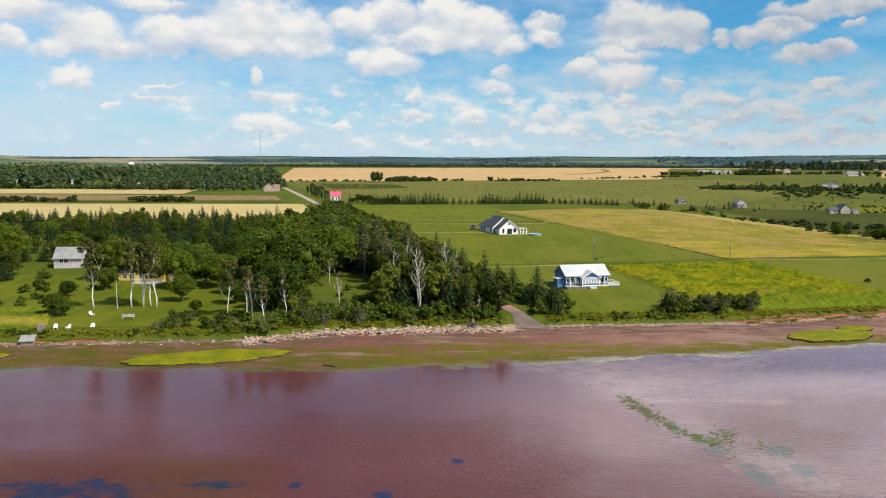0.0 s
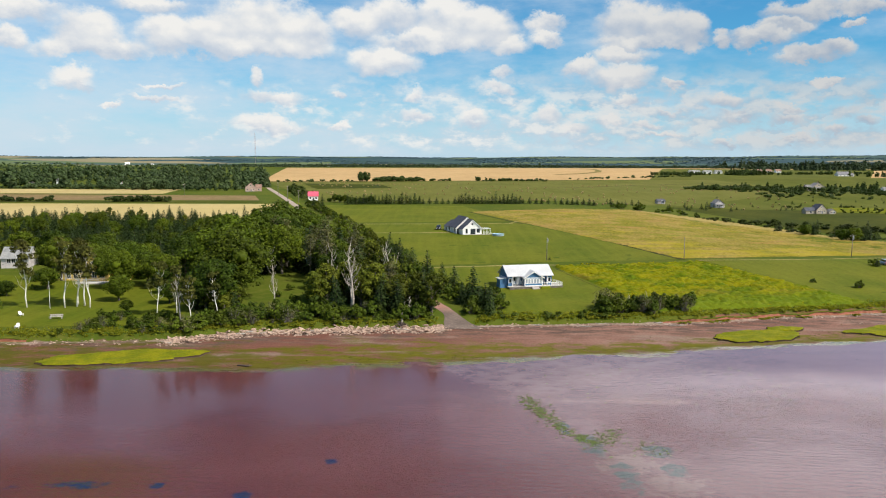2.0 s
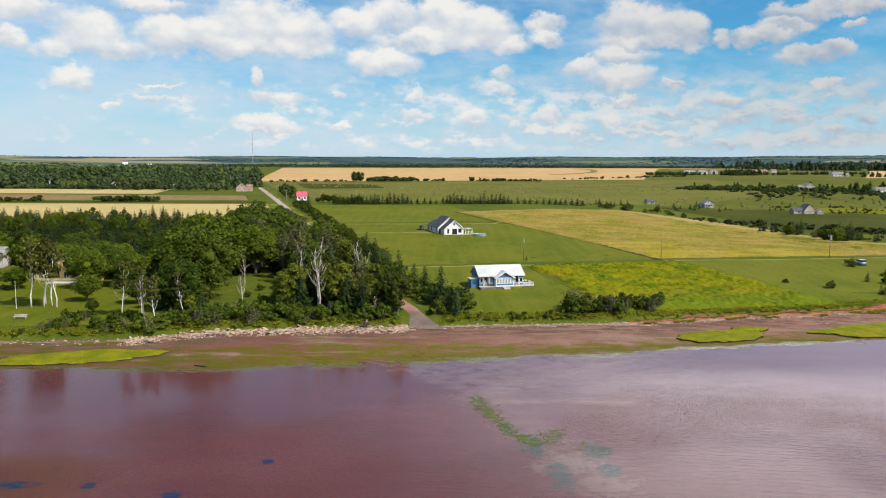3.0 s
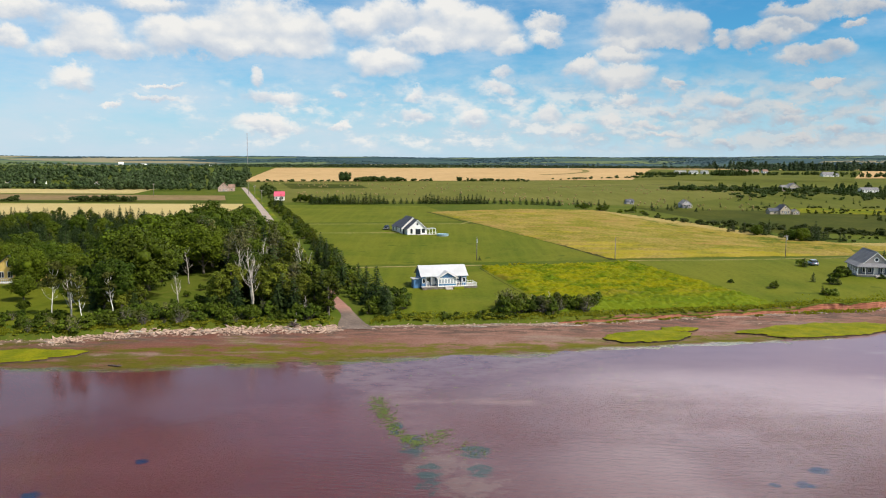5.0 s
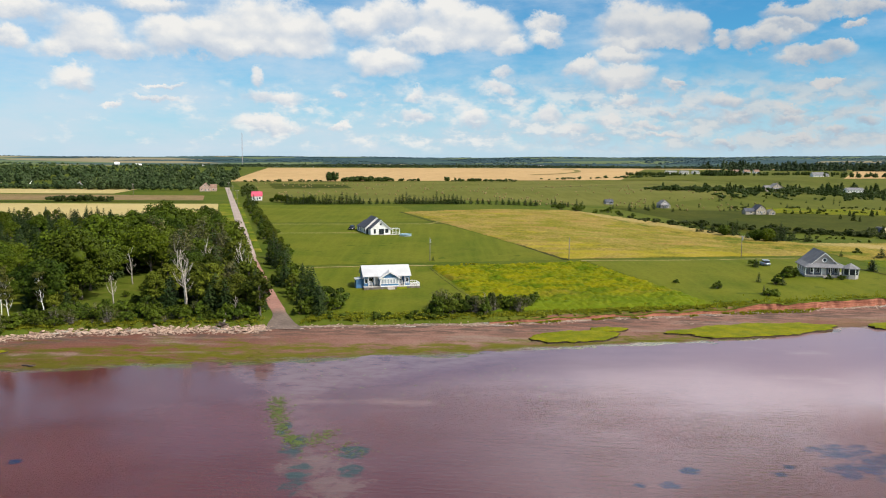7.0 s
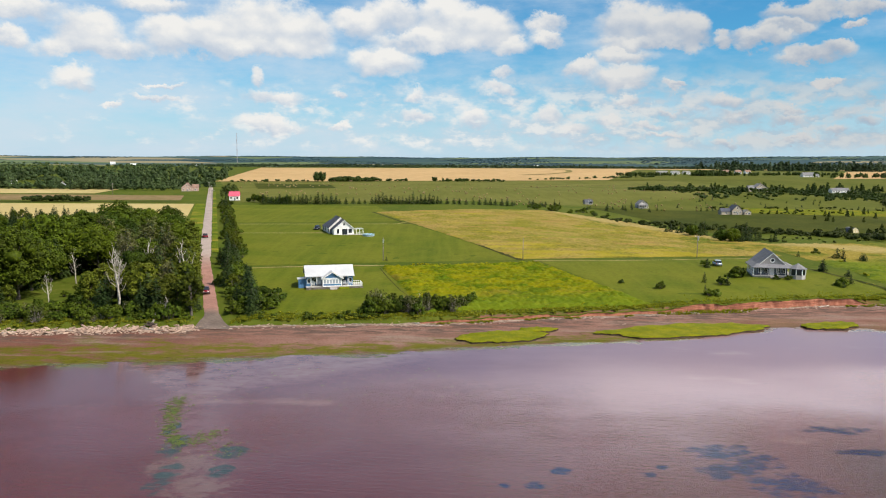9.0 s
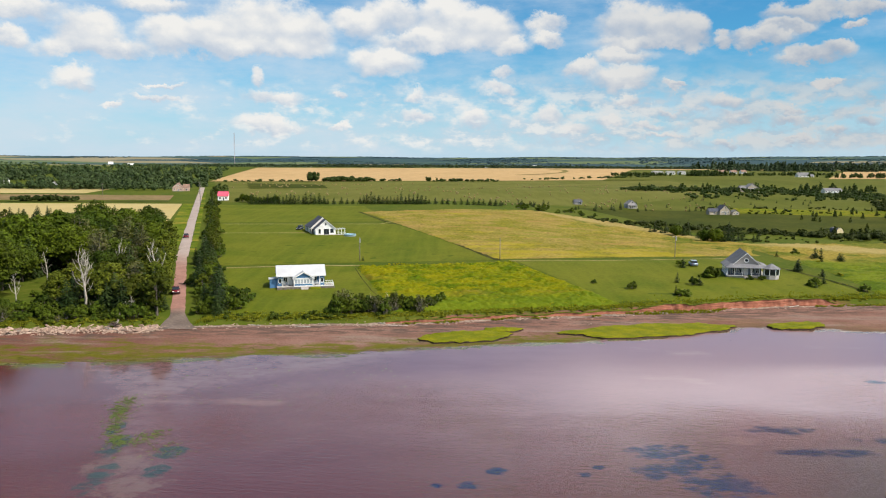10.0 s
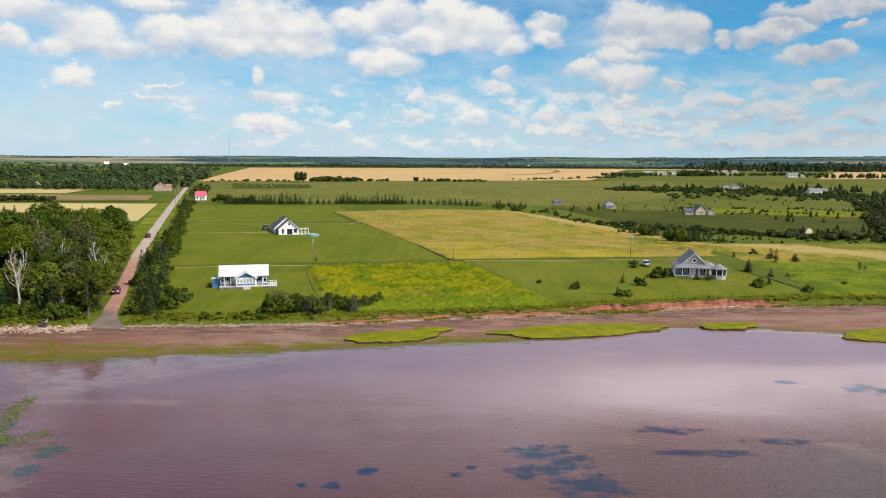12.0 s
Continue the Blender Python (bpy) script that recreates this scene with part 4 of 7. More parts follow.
def bare_tree(seed, top=9.0, bark="dead_wood", leaves=0, name="dead_tree", thick=0.20, leaf="birch_leaf", lean=0.4, spread=0.33, limbs=13):
    """A standing dead or half-dead tree: a long stem, limbs that sweep up from it, and twigs."""
    rng = np.random.default_rng(seed)
    root = new(name)
    vs, fs, tips = [], [], []
    sway = rng.normal(0, 0.05 * top * lean, (6, 2))
    stem = [Vector((sway[:k + 1, 0].sum(), sway[:k + 1, 1].sum(), top * (0.0, 0.18, 0.38, 0.58, 0.8, 1.0)[k] - 0.3 * (k == 0))) for k in range(6)]
    tube(vs, fs, [tuple(p) for p in stem], [thick * f for f in (1.15, 0.9, 0.75, 0.55, 0.34, 0.08)], 7)
    tips.append(stem[-1])
    for b in range(limbs):
        h = 0.30 + 0.62 * (b + rng.uniform(0, 0.8)) / limbs
        k = min(4, int(h * 5))
        p = stem[k].lerp(stem[k + 1], h * 5 - k)
        an = 2.4 * b + rng.uniform(-0.6, 0.6)
        reach = top * rng.uniform(0.10, 0.26) * (1.15 - 0.7 * h)
        rise = reach * rng.uniform(0.7, 1.9)
        side = Vector((math.cos(an), math.sin(an), 0)) * (0.6 + spread)
        q = p + side * reach * 0.6 + Vector((0, 0, rise * 0.35))
        e = p + side * reach + Vector((0, 0, rise))
        r = thick * (0.42 - 0.25 * h)
        tube(vs, fs, [tuple(p), tuple(q), tuple(e)], [r, r * 0.7, r * 0.2], 5)
        tips.append(e)
        for s_ in range(2):
            t = q + Vector(rng.normal(0, 0.28 * reach, 3)) + Vector((0, 0, 0.5 * rise))
            tube(vs, fs, [tuple(q), tuple(t)], [r * 0.45, r * 0.1], 4)
            tips.append(t)
    link("trunk", vs, fs, M[bark], root, True)
    if leaves:
        blobs = [(t.x, t.y, t.z, rng.uniform(0.4, 0.8)) for t in tips if t.z > 0.55 * top]
        lv, lf = blob_leaves(rng, blobs, leaves, 0.36)
        leaf_mesh("crown", lv, lf, M[leaf], root)
    return root


def place(ob, x, y, size=1.0, turn=0.0, sink=0.1, stretch=1.0):
    return copy_at(ob, x, y, height_at(x, y) - sink, size, turn, stretch)


def copy_at(ob, x, y, z, size, turn, stretch=1.0):
    c = copy_thing(ob, pose(x, y, z, 0, 0, turn))
    c.scale = (size, size, size * stretch)
    return c


def retire(ob):
    """Takes a pattern out of the scene once its copies stand."""
    for o in (*ob.children_recursive, ob):
        bpy.data.objects.remove(o)


def stuff(name, tris, placed, material, label, category):
    """One joined sheet of many small plants: placed holds (pattern, x, y, z, size, turn, stretch)."""
    vs, fs, k0 = [], [], 0
    for which, x, y, z, s_, a, st in placed:
        v, f = tris[which]
        ca, sa = math.cos(a) * s_, math.sin(a) * s_
        o = np.empty_like(v)
        o[:, 0] = v[:, 0] * ca - v[:, 1] * sa + x
        o[:, 1] = v[:, 0] * sa + v[:, 1] * ca + y
        o[:, 2] = v[:, 2] * s_ * st + z
        vs.append(o)
        fs.append(f + k0)
        k0 += len(v)
    ob = leaf_mesh(name, np.concatenate(vs), np.concatenate(fs), material)
    return tagged(ob, label, category, kind="stuff")


# ---------------------------------------------------------------- the wood by the shore
rnd = random.Random(11)
MAPLES = [tagged(broadleaf(20 + i, t, l, wd, 6400, 0.37, clumps=18), "full leafy maple tree in the shore wood", "tree", "trees of the shore wood")
          for i, (t, l, wd) in enumerate([(12.4, 2.6, 6.0), (11.6, 2.2, 5.2), (13.2, 2.8, 5.6), (10.6, 1.8, 5.2), (12.2, 2.2, 4.8)])]
MIXED = [tagged(broadleaf(40 + i, t, l, wd, 2100, 0.37, "birch_leaf", "bark", 15, "aspen_tree"), "slender aspen tree with light olive leaves", "tree", "trees of the shore wood")
         for i, (t, l, wd) in enumerate([(10, 1.0, 2.8), (11, 1.6, 2.6), (9, 0.8, 3.0)])]
SPRUCES = [tagged(spruce(60 + i, t, wd, n_), "dark green spruce tree", "tree", "spruce trees")
           for i, (t, wd, n_) in enumerate([(10, 3.5, 17), (8.5, 3.4, 15), (11, 3.1, 18)])]
YOUNG = [tagged(spruce(70 + i, t, wd, 10, "fir_tree", 0.30), "young dark green spruce", "tree", "young spruces")
         for i, (t, wd) in enumerate([(4.2, 1.5), (3.6, 1.5), (4.8, 1.4)])]
SHRUBS = [tagged(shrub(80 + i, t, wd), "dense green alder shrub", "shrub", "shrubs")
          for i, (t, wd) in enumerate([(2.4, 1.8), (2.0, 1.9), (2.9, 1.7)])]
GREYS = [tagged(shrub(90 + i, 3.0, 1.6, 380, "grey_shrub", "shrub", 0.20, "grey_twig", 26), "open grey-green shrub with thin leaves", "shrub", "shrubs") for i in range(2)]
SNAGS = [tagged(bare_tree(100 + i, t), "bleached standing dead tree with bare limbs", "tree", "dead trees") for i, t in enumerate([9.5, 8, 10])]
BIRCHES = [tagged(bare_tree(110 + i, 10, "birch_bark", 1000, "birch_tree", 0.115, "birch_crown", 0.35, 0.30), "white-barked birch with a thin crown", "tree", "white birches") for i in range(3)]


GHOSTS = [tagged(bare_tree(120 + i, t, "grey_twig", lv_, "dead_tree", 0.13, "grey_shrub", 0.3, 0.42, 30), "thin grey half-dead tree full of bare twigs", "tree", "dead trees")
          for i, (t, lv_) in enumerate([(10, 160), (9, 90), (11, 220)])]


def in_wood(x, y):
    edge = along_road(y) - 3.6
    if x > -70 and y > 234 + 1.45 * (-7 - x):
        return False
    if x > edge or x < -175 or y > 322 + 0.10 * (x + 60) + 4 * wiggle(x, 0, 25, 2):
        return False
    if x > -38:
        front = 153 if x > -4 else 165 if x > -30 else 151
        if y < front + 2 * wiggle(x, 0, 8, 1):
            return False
        if ((x + 24) / 11) ** 2 + ((y - 178) / 22) ** 2 < 1:          # glade
            return False
        if abs(x + 4.2) < 4 and y < 157:
            return False
        return True
    if x > -80:
        return y > 184 + 0.12 * (x + 80)
    if x > -112 and y < 203:
        return False
    return y > 186 + 10 * wiggle(x, 0, 20, 3)


spots = []
tries = 0
while len(spots) < 620 and tries < 60000:
    tries += 1
    x, y = rnd.uniform(-170, 12), rnd.uniform(148, 335)
    gap = 4.3 if x < -62 and y > 205 else 5.4 if x < -45 or y < 215 else 6.6
    if not in_wood(x, y) or any((x - a) ** 2 + (y - b) ** 2 < gap * gap for a, b in spots):
        continue
    spots.append((x, y))
far_spruces = []
for x, y in spots:
    to_road = along_road(y) - x
    west = x < -62 and y > 205
    pick = rnd.random()
    if to_road < 9:
        kind, size = (rnd.choice(MIXED), rnd.uniform(0.75, 1.0)) if pick < 0.60 else (rnd.choice(SPRUCES), rnd.uniform(0.75, 1.0))
    elif west or (x < -50 and y > 255):
        kind, size = (rnd.choice(SPRUCES), rnd.uniform(0.58, 0.92)) if pick < 0.84 else (rnd.choice(MAPLES[3:] + MIXED), rnd.uniform(0.62, 0.82))
    elif y < 175 and x > -14:
        kind, size = (rnd.choice(MIXED), rnd.uniform(0.75, 1.0)) if pick < 0.45 else (rnd.choice(SPRUCES), rnd.uniform(0.7, 0.95))
    else:
        kind, size = (rnd.choice(MAPLES), rnd.uniform(0.78, 1.06)) if pick < (0.72 if x < -26 else 0.45) else (rnd.choice(SPRUCES), rnd.uniform(0.9, 1.15))
    if x < -45:
        size *= 0.9 if x > -62 else 0.80
    elif y > 192:
        size *= (0.74 if y > 240 else 1.0 if x > -34 and y > 205 else 1.24) if kind in MAPLES else 0.8 if y > 240 else 1.08
    if kind in SPRUCES and (x < -95 or y > 232):
        far_spruces.append((SPRUCES.index(kind), x, y, height_at(x, y) - 0.15, size, rnd.uniform(0, 6.28), rnd.uniform(0.92, 1.08)))
        continue
    place(kind, x, y, size, rnd.uniform(0, 360), 0.15, rnd.uniform(0.92, 1.08))


def sheet(ob):
    """The corners and triangles of a crown."""
    me = next(c for c in ob.children if c.name.startswith("crown")).data
    v = np.empty(3 * len(me.vertices), dtype=np.float32)
    me.vertices.foreach_get("co", v)
    f = np.empty(3 * len(me.polygons), dtype=np.int32)
    me.polygons.foreach_get("vertices", f)
    return v.reshape(-1, 3), f.reshape(-1, 3)


stuff("spruce_stand", [sheet(ob) for ob in SPRUCES], far_spruces, M["spruce"], "close stand of dark green spruces behind the shore lots", "woods")

# close-set smaller trees along the lane and the front of the wood
tight = []
tries = 0
while len(tight) < 120 and tries < 20000:
    tries += 1
    y = rnd.uniform(150, 234)
    x = along_road(y) - 3.4 - abs(rnd.gauss(0, 6.5 if y < 190 else 4.5))
    if y < cliff(x) + 4 or ((x + 24) / 11) ** 2 + ((y - 178) / 22) ** 2 < 1 or abs(x + 4.2) < 3.5 and y < 158 or any((x - a) ** 2 + (y - b) ** 2 < 9.5 for a, b in tight):
        continue
    tight.append((x, y))
    tall_ = rnd.uniform(0.68, 0.98) if y > 158 else rnd.uniform(0.66, 0.92)
    if rnd.random() < 0.70:
        place(rnd.choice(MIXED), x, y, tall_, rnd.uniform(0, 360), 0.3)
    else:
        place(rnd.choice(SPRUCES), x, y, tall_ * 0.9, rnd.uniform(0, 360))
for i in range(34):
    x, y = rnd.uniform(-165, -104), rnd.uniform(172, 205)
    place(rnd.choice(MIXED + SPRUCES), x, y, rnd.uniform(0.6, 0.95), rnd.uniform(0, 360), 0.3)
for i in range(9):
    x, y = rnd.uniform(-37, -27), rnd.uniform(149, 158)
    place(rnd.choice(MIXED + SPRUCES[:1]), x, y, rnd.uniform(0.4, 0.7), rnd.uniform(0, 360), 0.3)

# bleached snags and white birches that stand out of the wood
for x, y, s_, k in [(-11.5, 168, 1.15, 0), (-8.1, 181, 1.35, 1), (-4.2, 154.5, 1.3, 2), (-4.9, 155.2, 1.1, 0), (1.0, 177, 1.2, 2), (-27.5, 184, 0.85, 0), (-22, 160, 0.8, 1),
                    (7.0, 149, 0.45, 2), (-36, 143, 0.85, 0), (4.6, 151, 0.55, 1)]:
    place(SNAGS[k], x, y, s_, rnd.uniform(0, 360))
for i in range(26):
    y = rnd.uniform(160, 213)
    x = along_road(y) - rnd.uniform(8, 30)
    if not (-29 < x < -7 and y < 183):
        place(GHOSTS[i % 3], x, y, rnd.uniform(0.85, 1.15), rnd.uniform(0, 360))
for x, y, s_ in [(193.6, 204.0, 0.35), (195.2, 204.6, 0.28), (50, 158.5, 0.30), (58.5, 160, 0.32), (63, 160.5, 0.28)]:
    place(GHOSTS[1], x, y, s_, rnd.uniform(0, 360))
for x, y, s_, k in [(-71.2, 154.7, 1.3, 0), (-63.5, 155, 1.35, 1), (-61.8, 155.4, 1.2, 2), (-60.4, 157, 1.3, 0), (-58.8, 155, 1.15, 1), (-42.1, 146.8, 1.0, 2),
                    (-38.0, 147, 0.9, 0), (-33.6, 141.5, 0.85, 1), (-30.5, 149, 0.8, 2), (-62.6, 158.5, 1.2, 2)]:
    place(BIRCHES[k], x, y, s_, rnd.uniform(0, 360))
for x, y, s_ in [(-75.5, 147, 0.42), (-73.5, 146, 0.38), (-49, 150, 0.25), (-78, 176, 0.5), (-83, 168, 0.35), (-69, 186, 0.42)]:
    place(MAPLES[3], x, y, s_, rnd.uniform(0, 360))

for x, y, s_, k in [(-56, 163, 0.55, 3), (-61.0, 178, 0.72, 0), (-56.5, 181, 0.8, 3), (-52, 178.5, 0.7, 1), (-66.5, 193, 0.85, 3), (-84, 190, 0.6, 3), (-47, 172, 0.55, 4), (-44, 160, 0.5, 3)]:
    place(MAPLES[k], x, y, s_, rnd.uniform(0, 360))

for x, y, s_, k in [(-31, 165, 1.22, 0), (-38, 171, 1.15, 2), (-34, 176, 1.1, 0)]:
    place(MAPLES[k], x, y, s_, rnd.uniform(0, 360))

# underbrush along the top of the bank and the edge of the wood
for i in range(165):
    x = rnd.uniform(-52, 12)
    y = cliff(x) + rnd.uniform(0.6, 10.5) + (2 if x < -40 else 0)
    if abs(x - along_road(y)) < 4.5:
        continue
    s_ = rnd.uniform(0.35, 1.25) * (0.6 if x < -34 else 1)
    place(rnd.choice(SHRUBS + GREYS[:1]), x, y, s_, rnd.uniform(0, 360), 0.1, rnd.uniform(0.8, 1.25))
for i in range(30):
    x, y = rnd.uniform(-125, -80), rnd.uniform(150, 188)
    place(rnd.choice(SHRUBS), x, y, rnd.uniform(0.5, 1.1), rnd.uniform(0, 360))
for i in range(14):
    x, y = rnd.uniform(-27, -8), rnd.uniform(156, 184)
    place(rnd.choice(SHRUBS), x, y, rnd.uniform(0.4, 0.8), rnd.uniform(0, 360))

# hedge on the other side of the lane
y = 153.0
while y < 425:
    near = y < 225
    for off in ((5.6, 8.8) if near else (8.0, 10.2)):
        x = along_road(y) + off + rnd.uniform(-1.2, 1.2)
        yy = y + rnd.uniform(-1.5, 1.5)
        pick = rnd.random()
        if pick < (0.48 if near else 0.14):
            place(rnd.choice(SPRUCES), x, yy, rnd.uniform(0.45, 0.85), rnd.uniform(0, 360))
        elif pick < (0.60 if near else 0.62):
            place(rnd.choice(MIXED), x, yy, rnd.uniform(0.40, 0.58) if near else rnd.uniform(0.3, 0.45), rnd.uniform(0, 360), 0.6)
        else:
            place(rnd.choice(SHRUBS), x, yy, rnd.uniform(0.9, 1.5), rnd.uniform(0, 360))
    y += rnd.uniform(3.4, 4.8) if near else rnd.uniform(4.4, 6.0)

for x, y, s_, k in [(22.5, 158, 1.5, 0), (24, 161.5, 1.6, 1), (21, 163.5, 1.4, 2), (26, 156.5, 1.1, 0), (25.5, 165, 1.3, 1), (20, 167.5, 1.5, 0)]:
    place(SHRUBS[k], x, y, s_, rnd.uniform(0, 360))

# thicket on the bank before the goldenrod field
for i in range(34):
    x = rnd.uniform(46.5, 66)
    y = cliff(x) + rnd.uniform(3.0, 8.5)
    pick = rnd.random()
    ob = rnd.choice(GREYS) if pick < 0.5 else rnd.choice(SHRUBS)
    place(ob, x, y, rnd.uniform(0.7, 1.35) if pick < 0.5 else rnd.uniform(0.6, 1.15), rnd.uniform(0, 360), 0.1, rnd.uniform(0.9, 1.5))
for x, y, s_ in [(48.5, 159, 0.30), (53, 160, 0.28), (56.5, 159.5, 0.33), (61, 160, 0.26)]:
    place(SNAGS[1], x, y, s_ * 1.2, rnd.uniform(0, 360))
place(MIXED[2], 51, 160, 0.36, 40)
place(MIXED[0], 58, 158.5, 0.38, 90)

# single bushes and young firs on the lawns
for x, y, s_, k in [(113.9, 182.4, 0.8, 2), (123.2, 175.2, 0.8, 0), (125.0, 175.6, 0.7, 1), (130.2, 187.9, 0.9, 2), (105.9, 189.1, 0.5, 0),
                    (67.8, 165.4, 1.0, 0), (159.8, 186.8, 0.95, 1), (169.3, 182, 0.8, 2), (149.9, 194.6, 0.62, 0), (147.0, 195.3, 0.62, 1), (136, 216, 0.9, 0)]:
    place(SHRUBS[k], x, y, s_, rnd.uniform(0, 360))
for x, y, s_, k in [(131.5, 187, 0.6, 0), (166, 210, 0.85, 1), (183, 231.5, 0.85, 2), (188, 230.4, 0.75, 1), (174, 241.7, 0.5, 0), (122.5, 176.5, 0.5, 2),
                    (163.5, 190, 0.6, 1), (44.9, 222.5, 0.35, 0), (180, 225, 0.5, 1), (114.5, 183, 0.4, 0), (127, 190.5, 0.6, 2)]:
    place(YOUNG[k], x, y, s_, rnd.uniform(0, 360))

for x, y, s_, k in [(182.7, 234.6, 0.95, 0), (187.5, 228, 0.8, 1), (165.2, 207.7, 0.85, 2), (168.4, 200.7, 0.55, 0), (159.2, 185.3, 0.5, 1), (135.6, 213.6, 0.62, 2)]:
    place(YOUNG[k], x, y, s_ * 1.25, rnd.uniform(0, 360), 0.15, 0.78)
for x, y, s_, k in [(138.4, 198.2, 1.35, 0), (137.2, 197.6, 1.1, 1), (139.6, 198.8, 1.0, 2), (183.3, 249.6, 0.9, 1), (160.0, 187.6, 1.0, 0)]:
    place(SHRUBS[k], x, y, s_, rnd.uniform(0, 360))

# row of spruces behind the upper lawn
x = -40.0
while x < 102:
    y = 433 + 0.10 * (x + 42) + rnd.uniform(-0.8, 0.8)
    dense_row = x < 2 or 20 < x < 60
    place(rnd.choice(YOUNG), x, y, rnd.uniform(0.85, 1.2) * (1.35 if dense_row else 1.05), rnd.uniform(0, 360))
    x += rnd.uniform(1.8, 2.6) if dense_row else rnd.uniform(2.8, 4.2)
for i in range(9):
    place(rnd.choice(MAPLES), -53 + 3.2 * i, 453 - 2.1 * i + rnd.uniform(-2, 2), rnd.uniform(0.26, 0.46), rnd.uniform(0, 360), 0.5)
for i in range(26):
    x = rnd.uniform(95, 190)
    place(rnd.choice(YOUNG), x, 458 + rnd.uniform(-16, 26), rnd.uniform(0.5, 1.0), rnd.uniform(0, 360))
for i in range(14):
    x = rnd.uniform(104, 150)
    place(rnd.choice(SHRUBS), x, 440 - 0.5 * (x - 100) + rnd.uniform(-9, 9), rnd.uniform(0.7, 1.7), rnd.uniform(0, 360))
for i in range(46):
    x = rnd.uniform(190, 330)
    place(rnd.choice(YOUNG), x, rnd.uniform(445, 560), rnd.uniform(0.3, 0.7), rnd.uniform(0, 360))
# dark clumps east of the meadow
for x, y, s_ in [(177.7, 298, 0.8), (174.5, 300, 0.72), (180.5, 301, 0.6), (169.2, 321, 0.7), (166, 323, 0.6), (162, 329, 0.55), (158, 332, 0.5), (172, 312, 0.55), (186, 305, 0.5), (190, 300, 0.45)]:
    if s_ > 0.65:
        place(MAPLES[3], x - 3, y + 1, s_ * 0.75, rnd.uniform(0, 360), 0.8)
    place(rnd.choice(SPRUCES), x + 2.5, y + 2, s_ * 1.0, rnd.uniform(0, 360), 0.4)
    place(rnd.choice(SPRUCES), x, y, s_ * 0.8, rnd.uniform(0, 360), 0.4)

# ---------------------------------------------------------------- far woods, thickets and grasses
TUFTS = {}
for i in range(3):
    rng_ = np.random.default_rng(200 + i)
    lumps_ = [(rng_.uniform(-1.9, 1.9), rng_.uniform(-1.9, 1.9), z_ + rng_.uniform(-0.6, 0.6), r_) for z_, r_ in ((2.6, 2.4), (4.0, 2.7), (5.2, 2.7), (6.4, 2.4), (7.8, 1.9), (4.6, 2.2))]
    TUFTS["wood%d" % i] = joined(blob_leaves(rng_, lumps_, 170, 0.95), clump_cores(rng_, lumps_, 0.80))
    cs_, ns_ = [], []
    for k in range(9):
        h_ = k / 9
        for b in range(7 - k // 2):
            an_ = 6.283 * b / (7 - k // 2) + k
            r_ = 3.1 * (1 - h_) + 0.2
            cs_.append((r_ * 0.7 * math.cos(an_), r_ * 0.7 * math.sin(an_), 0.8 + 7.6 * h_))
            ns_.append((0.6 * math.cos(an_), 0.6 * math.sin(an_), 0.8))
    TUFTS["fir%d" % i] = leaf_sprays(rng_, np.array(cs_), np.array(ns_), 1.9, 1.6)
    lumps_ = [(rng_.uniform(-1, 1), rng_.uniform(-1, 1), rng_.uniform(0.6, 1.5), rng_.uniform(0.7, 1.1)) for _ in range(3)]
    TUFTS["low%d" % i] = joined(blob_leaves(rng_, lumps_, 56, 0.6), clump_cores(rng_, lumps_, 0.78))
    TUFTS["tiny%d" % i] = blob_leaves(rng_, [(0, 0, 3.6, 3.0)], 14, 3.6)
    n_b = 9
    base_ = rng_.uniform(-0.35, 0.35, (n_b, 2))
    tips_ = base_ + rng_.normal(0, 0.22, (n_b, 2))
    bv_ = []
    for k in range(n_b):
        an_ = rng_.uniform(0, 6.28)
        wv = np.array((math.cos(an_), math.sin(an_))) * 0.07
        h_ = rng_.uniform(0.55, 1.05)
        bv_ += [(*(base_[k] - wv * 1.3), -0.05), (*(base_[k] + wv * 1.3), -0.05), (*tips_[k], h_)]
    TUFTS["grass%d" % i] = (np.array(bv_), np.arange(3 * n_b).reshape(-1, 3))


def scatter(kinds, n_, region, sizes, sink=0.1, stretch=(0.85, 1.15)):
    out_, k = [], 0
    while len(out_) < n_ and k < n_ * 12:
        k += 1
        p = region()
        if p is None:
            continue
        x, y = p
        out_.append((rnd.choice(kinds), x, y, height_at(x, y) - sink, sizes(x, y) if callable(sizes) else rnd.uniform(*sizes), rnd.uniform(0, 6.28), rnd.uniform(*stretch)))
    return out_


WOOD, FIR, LOW, TINY, GRASS = (["%s%d" % (k, i) for i in range(3)] for k in ("wood", "fir", "low", "tiny", "grass"))


def box(x0, x1, y0, y1, lim=None, size=40.0, seed=0.0):
    def region():
        x, y = rnd.uniform(x0, x1), rnd.uniform(y0, y1)
        if lim is not None and wiggle(x, y, size, seed) < lim:
            return None
        return x, y
    return region


def strip(x0, y0, x1, y1, half):
    def region():
        k = rnd.random()
        return x0 + (x1 - x0) * k + rnd.uniform(-half, half), y0 + (y1 - y0) * k + rnd.uniform(-half, half)
    return region


def village_wood():
    x, y = rnd.uniform(-640, -118), rnd.uniform(588, 1020)
    if x > -118 - 0.20 * (y - 580) - 8 or (y < 605 and x > -160) or wiggle(x, y, 45, 4) < -0.08:
        return None
    return x, y


def village_back():
    y = rnd.uniform(760, 1250)
    x = rnd.uniform(-1.15 * y + 60, -118 - 0.22 * (y - 580) - 12)
    return (x, y) if wiggle(x, y, 90, 6) > -0.25 else None


def village_size(x, y):
    return max(0.3, (0.95 + 0.9 * wiggle(x, y, 30, 12)) * rnd.uniform(0.75, 1.2))


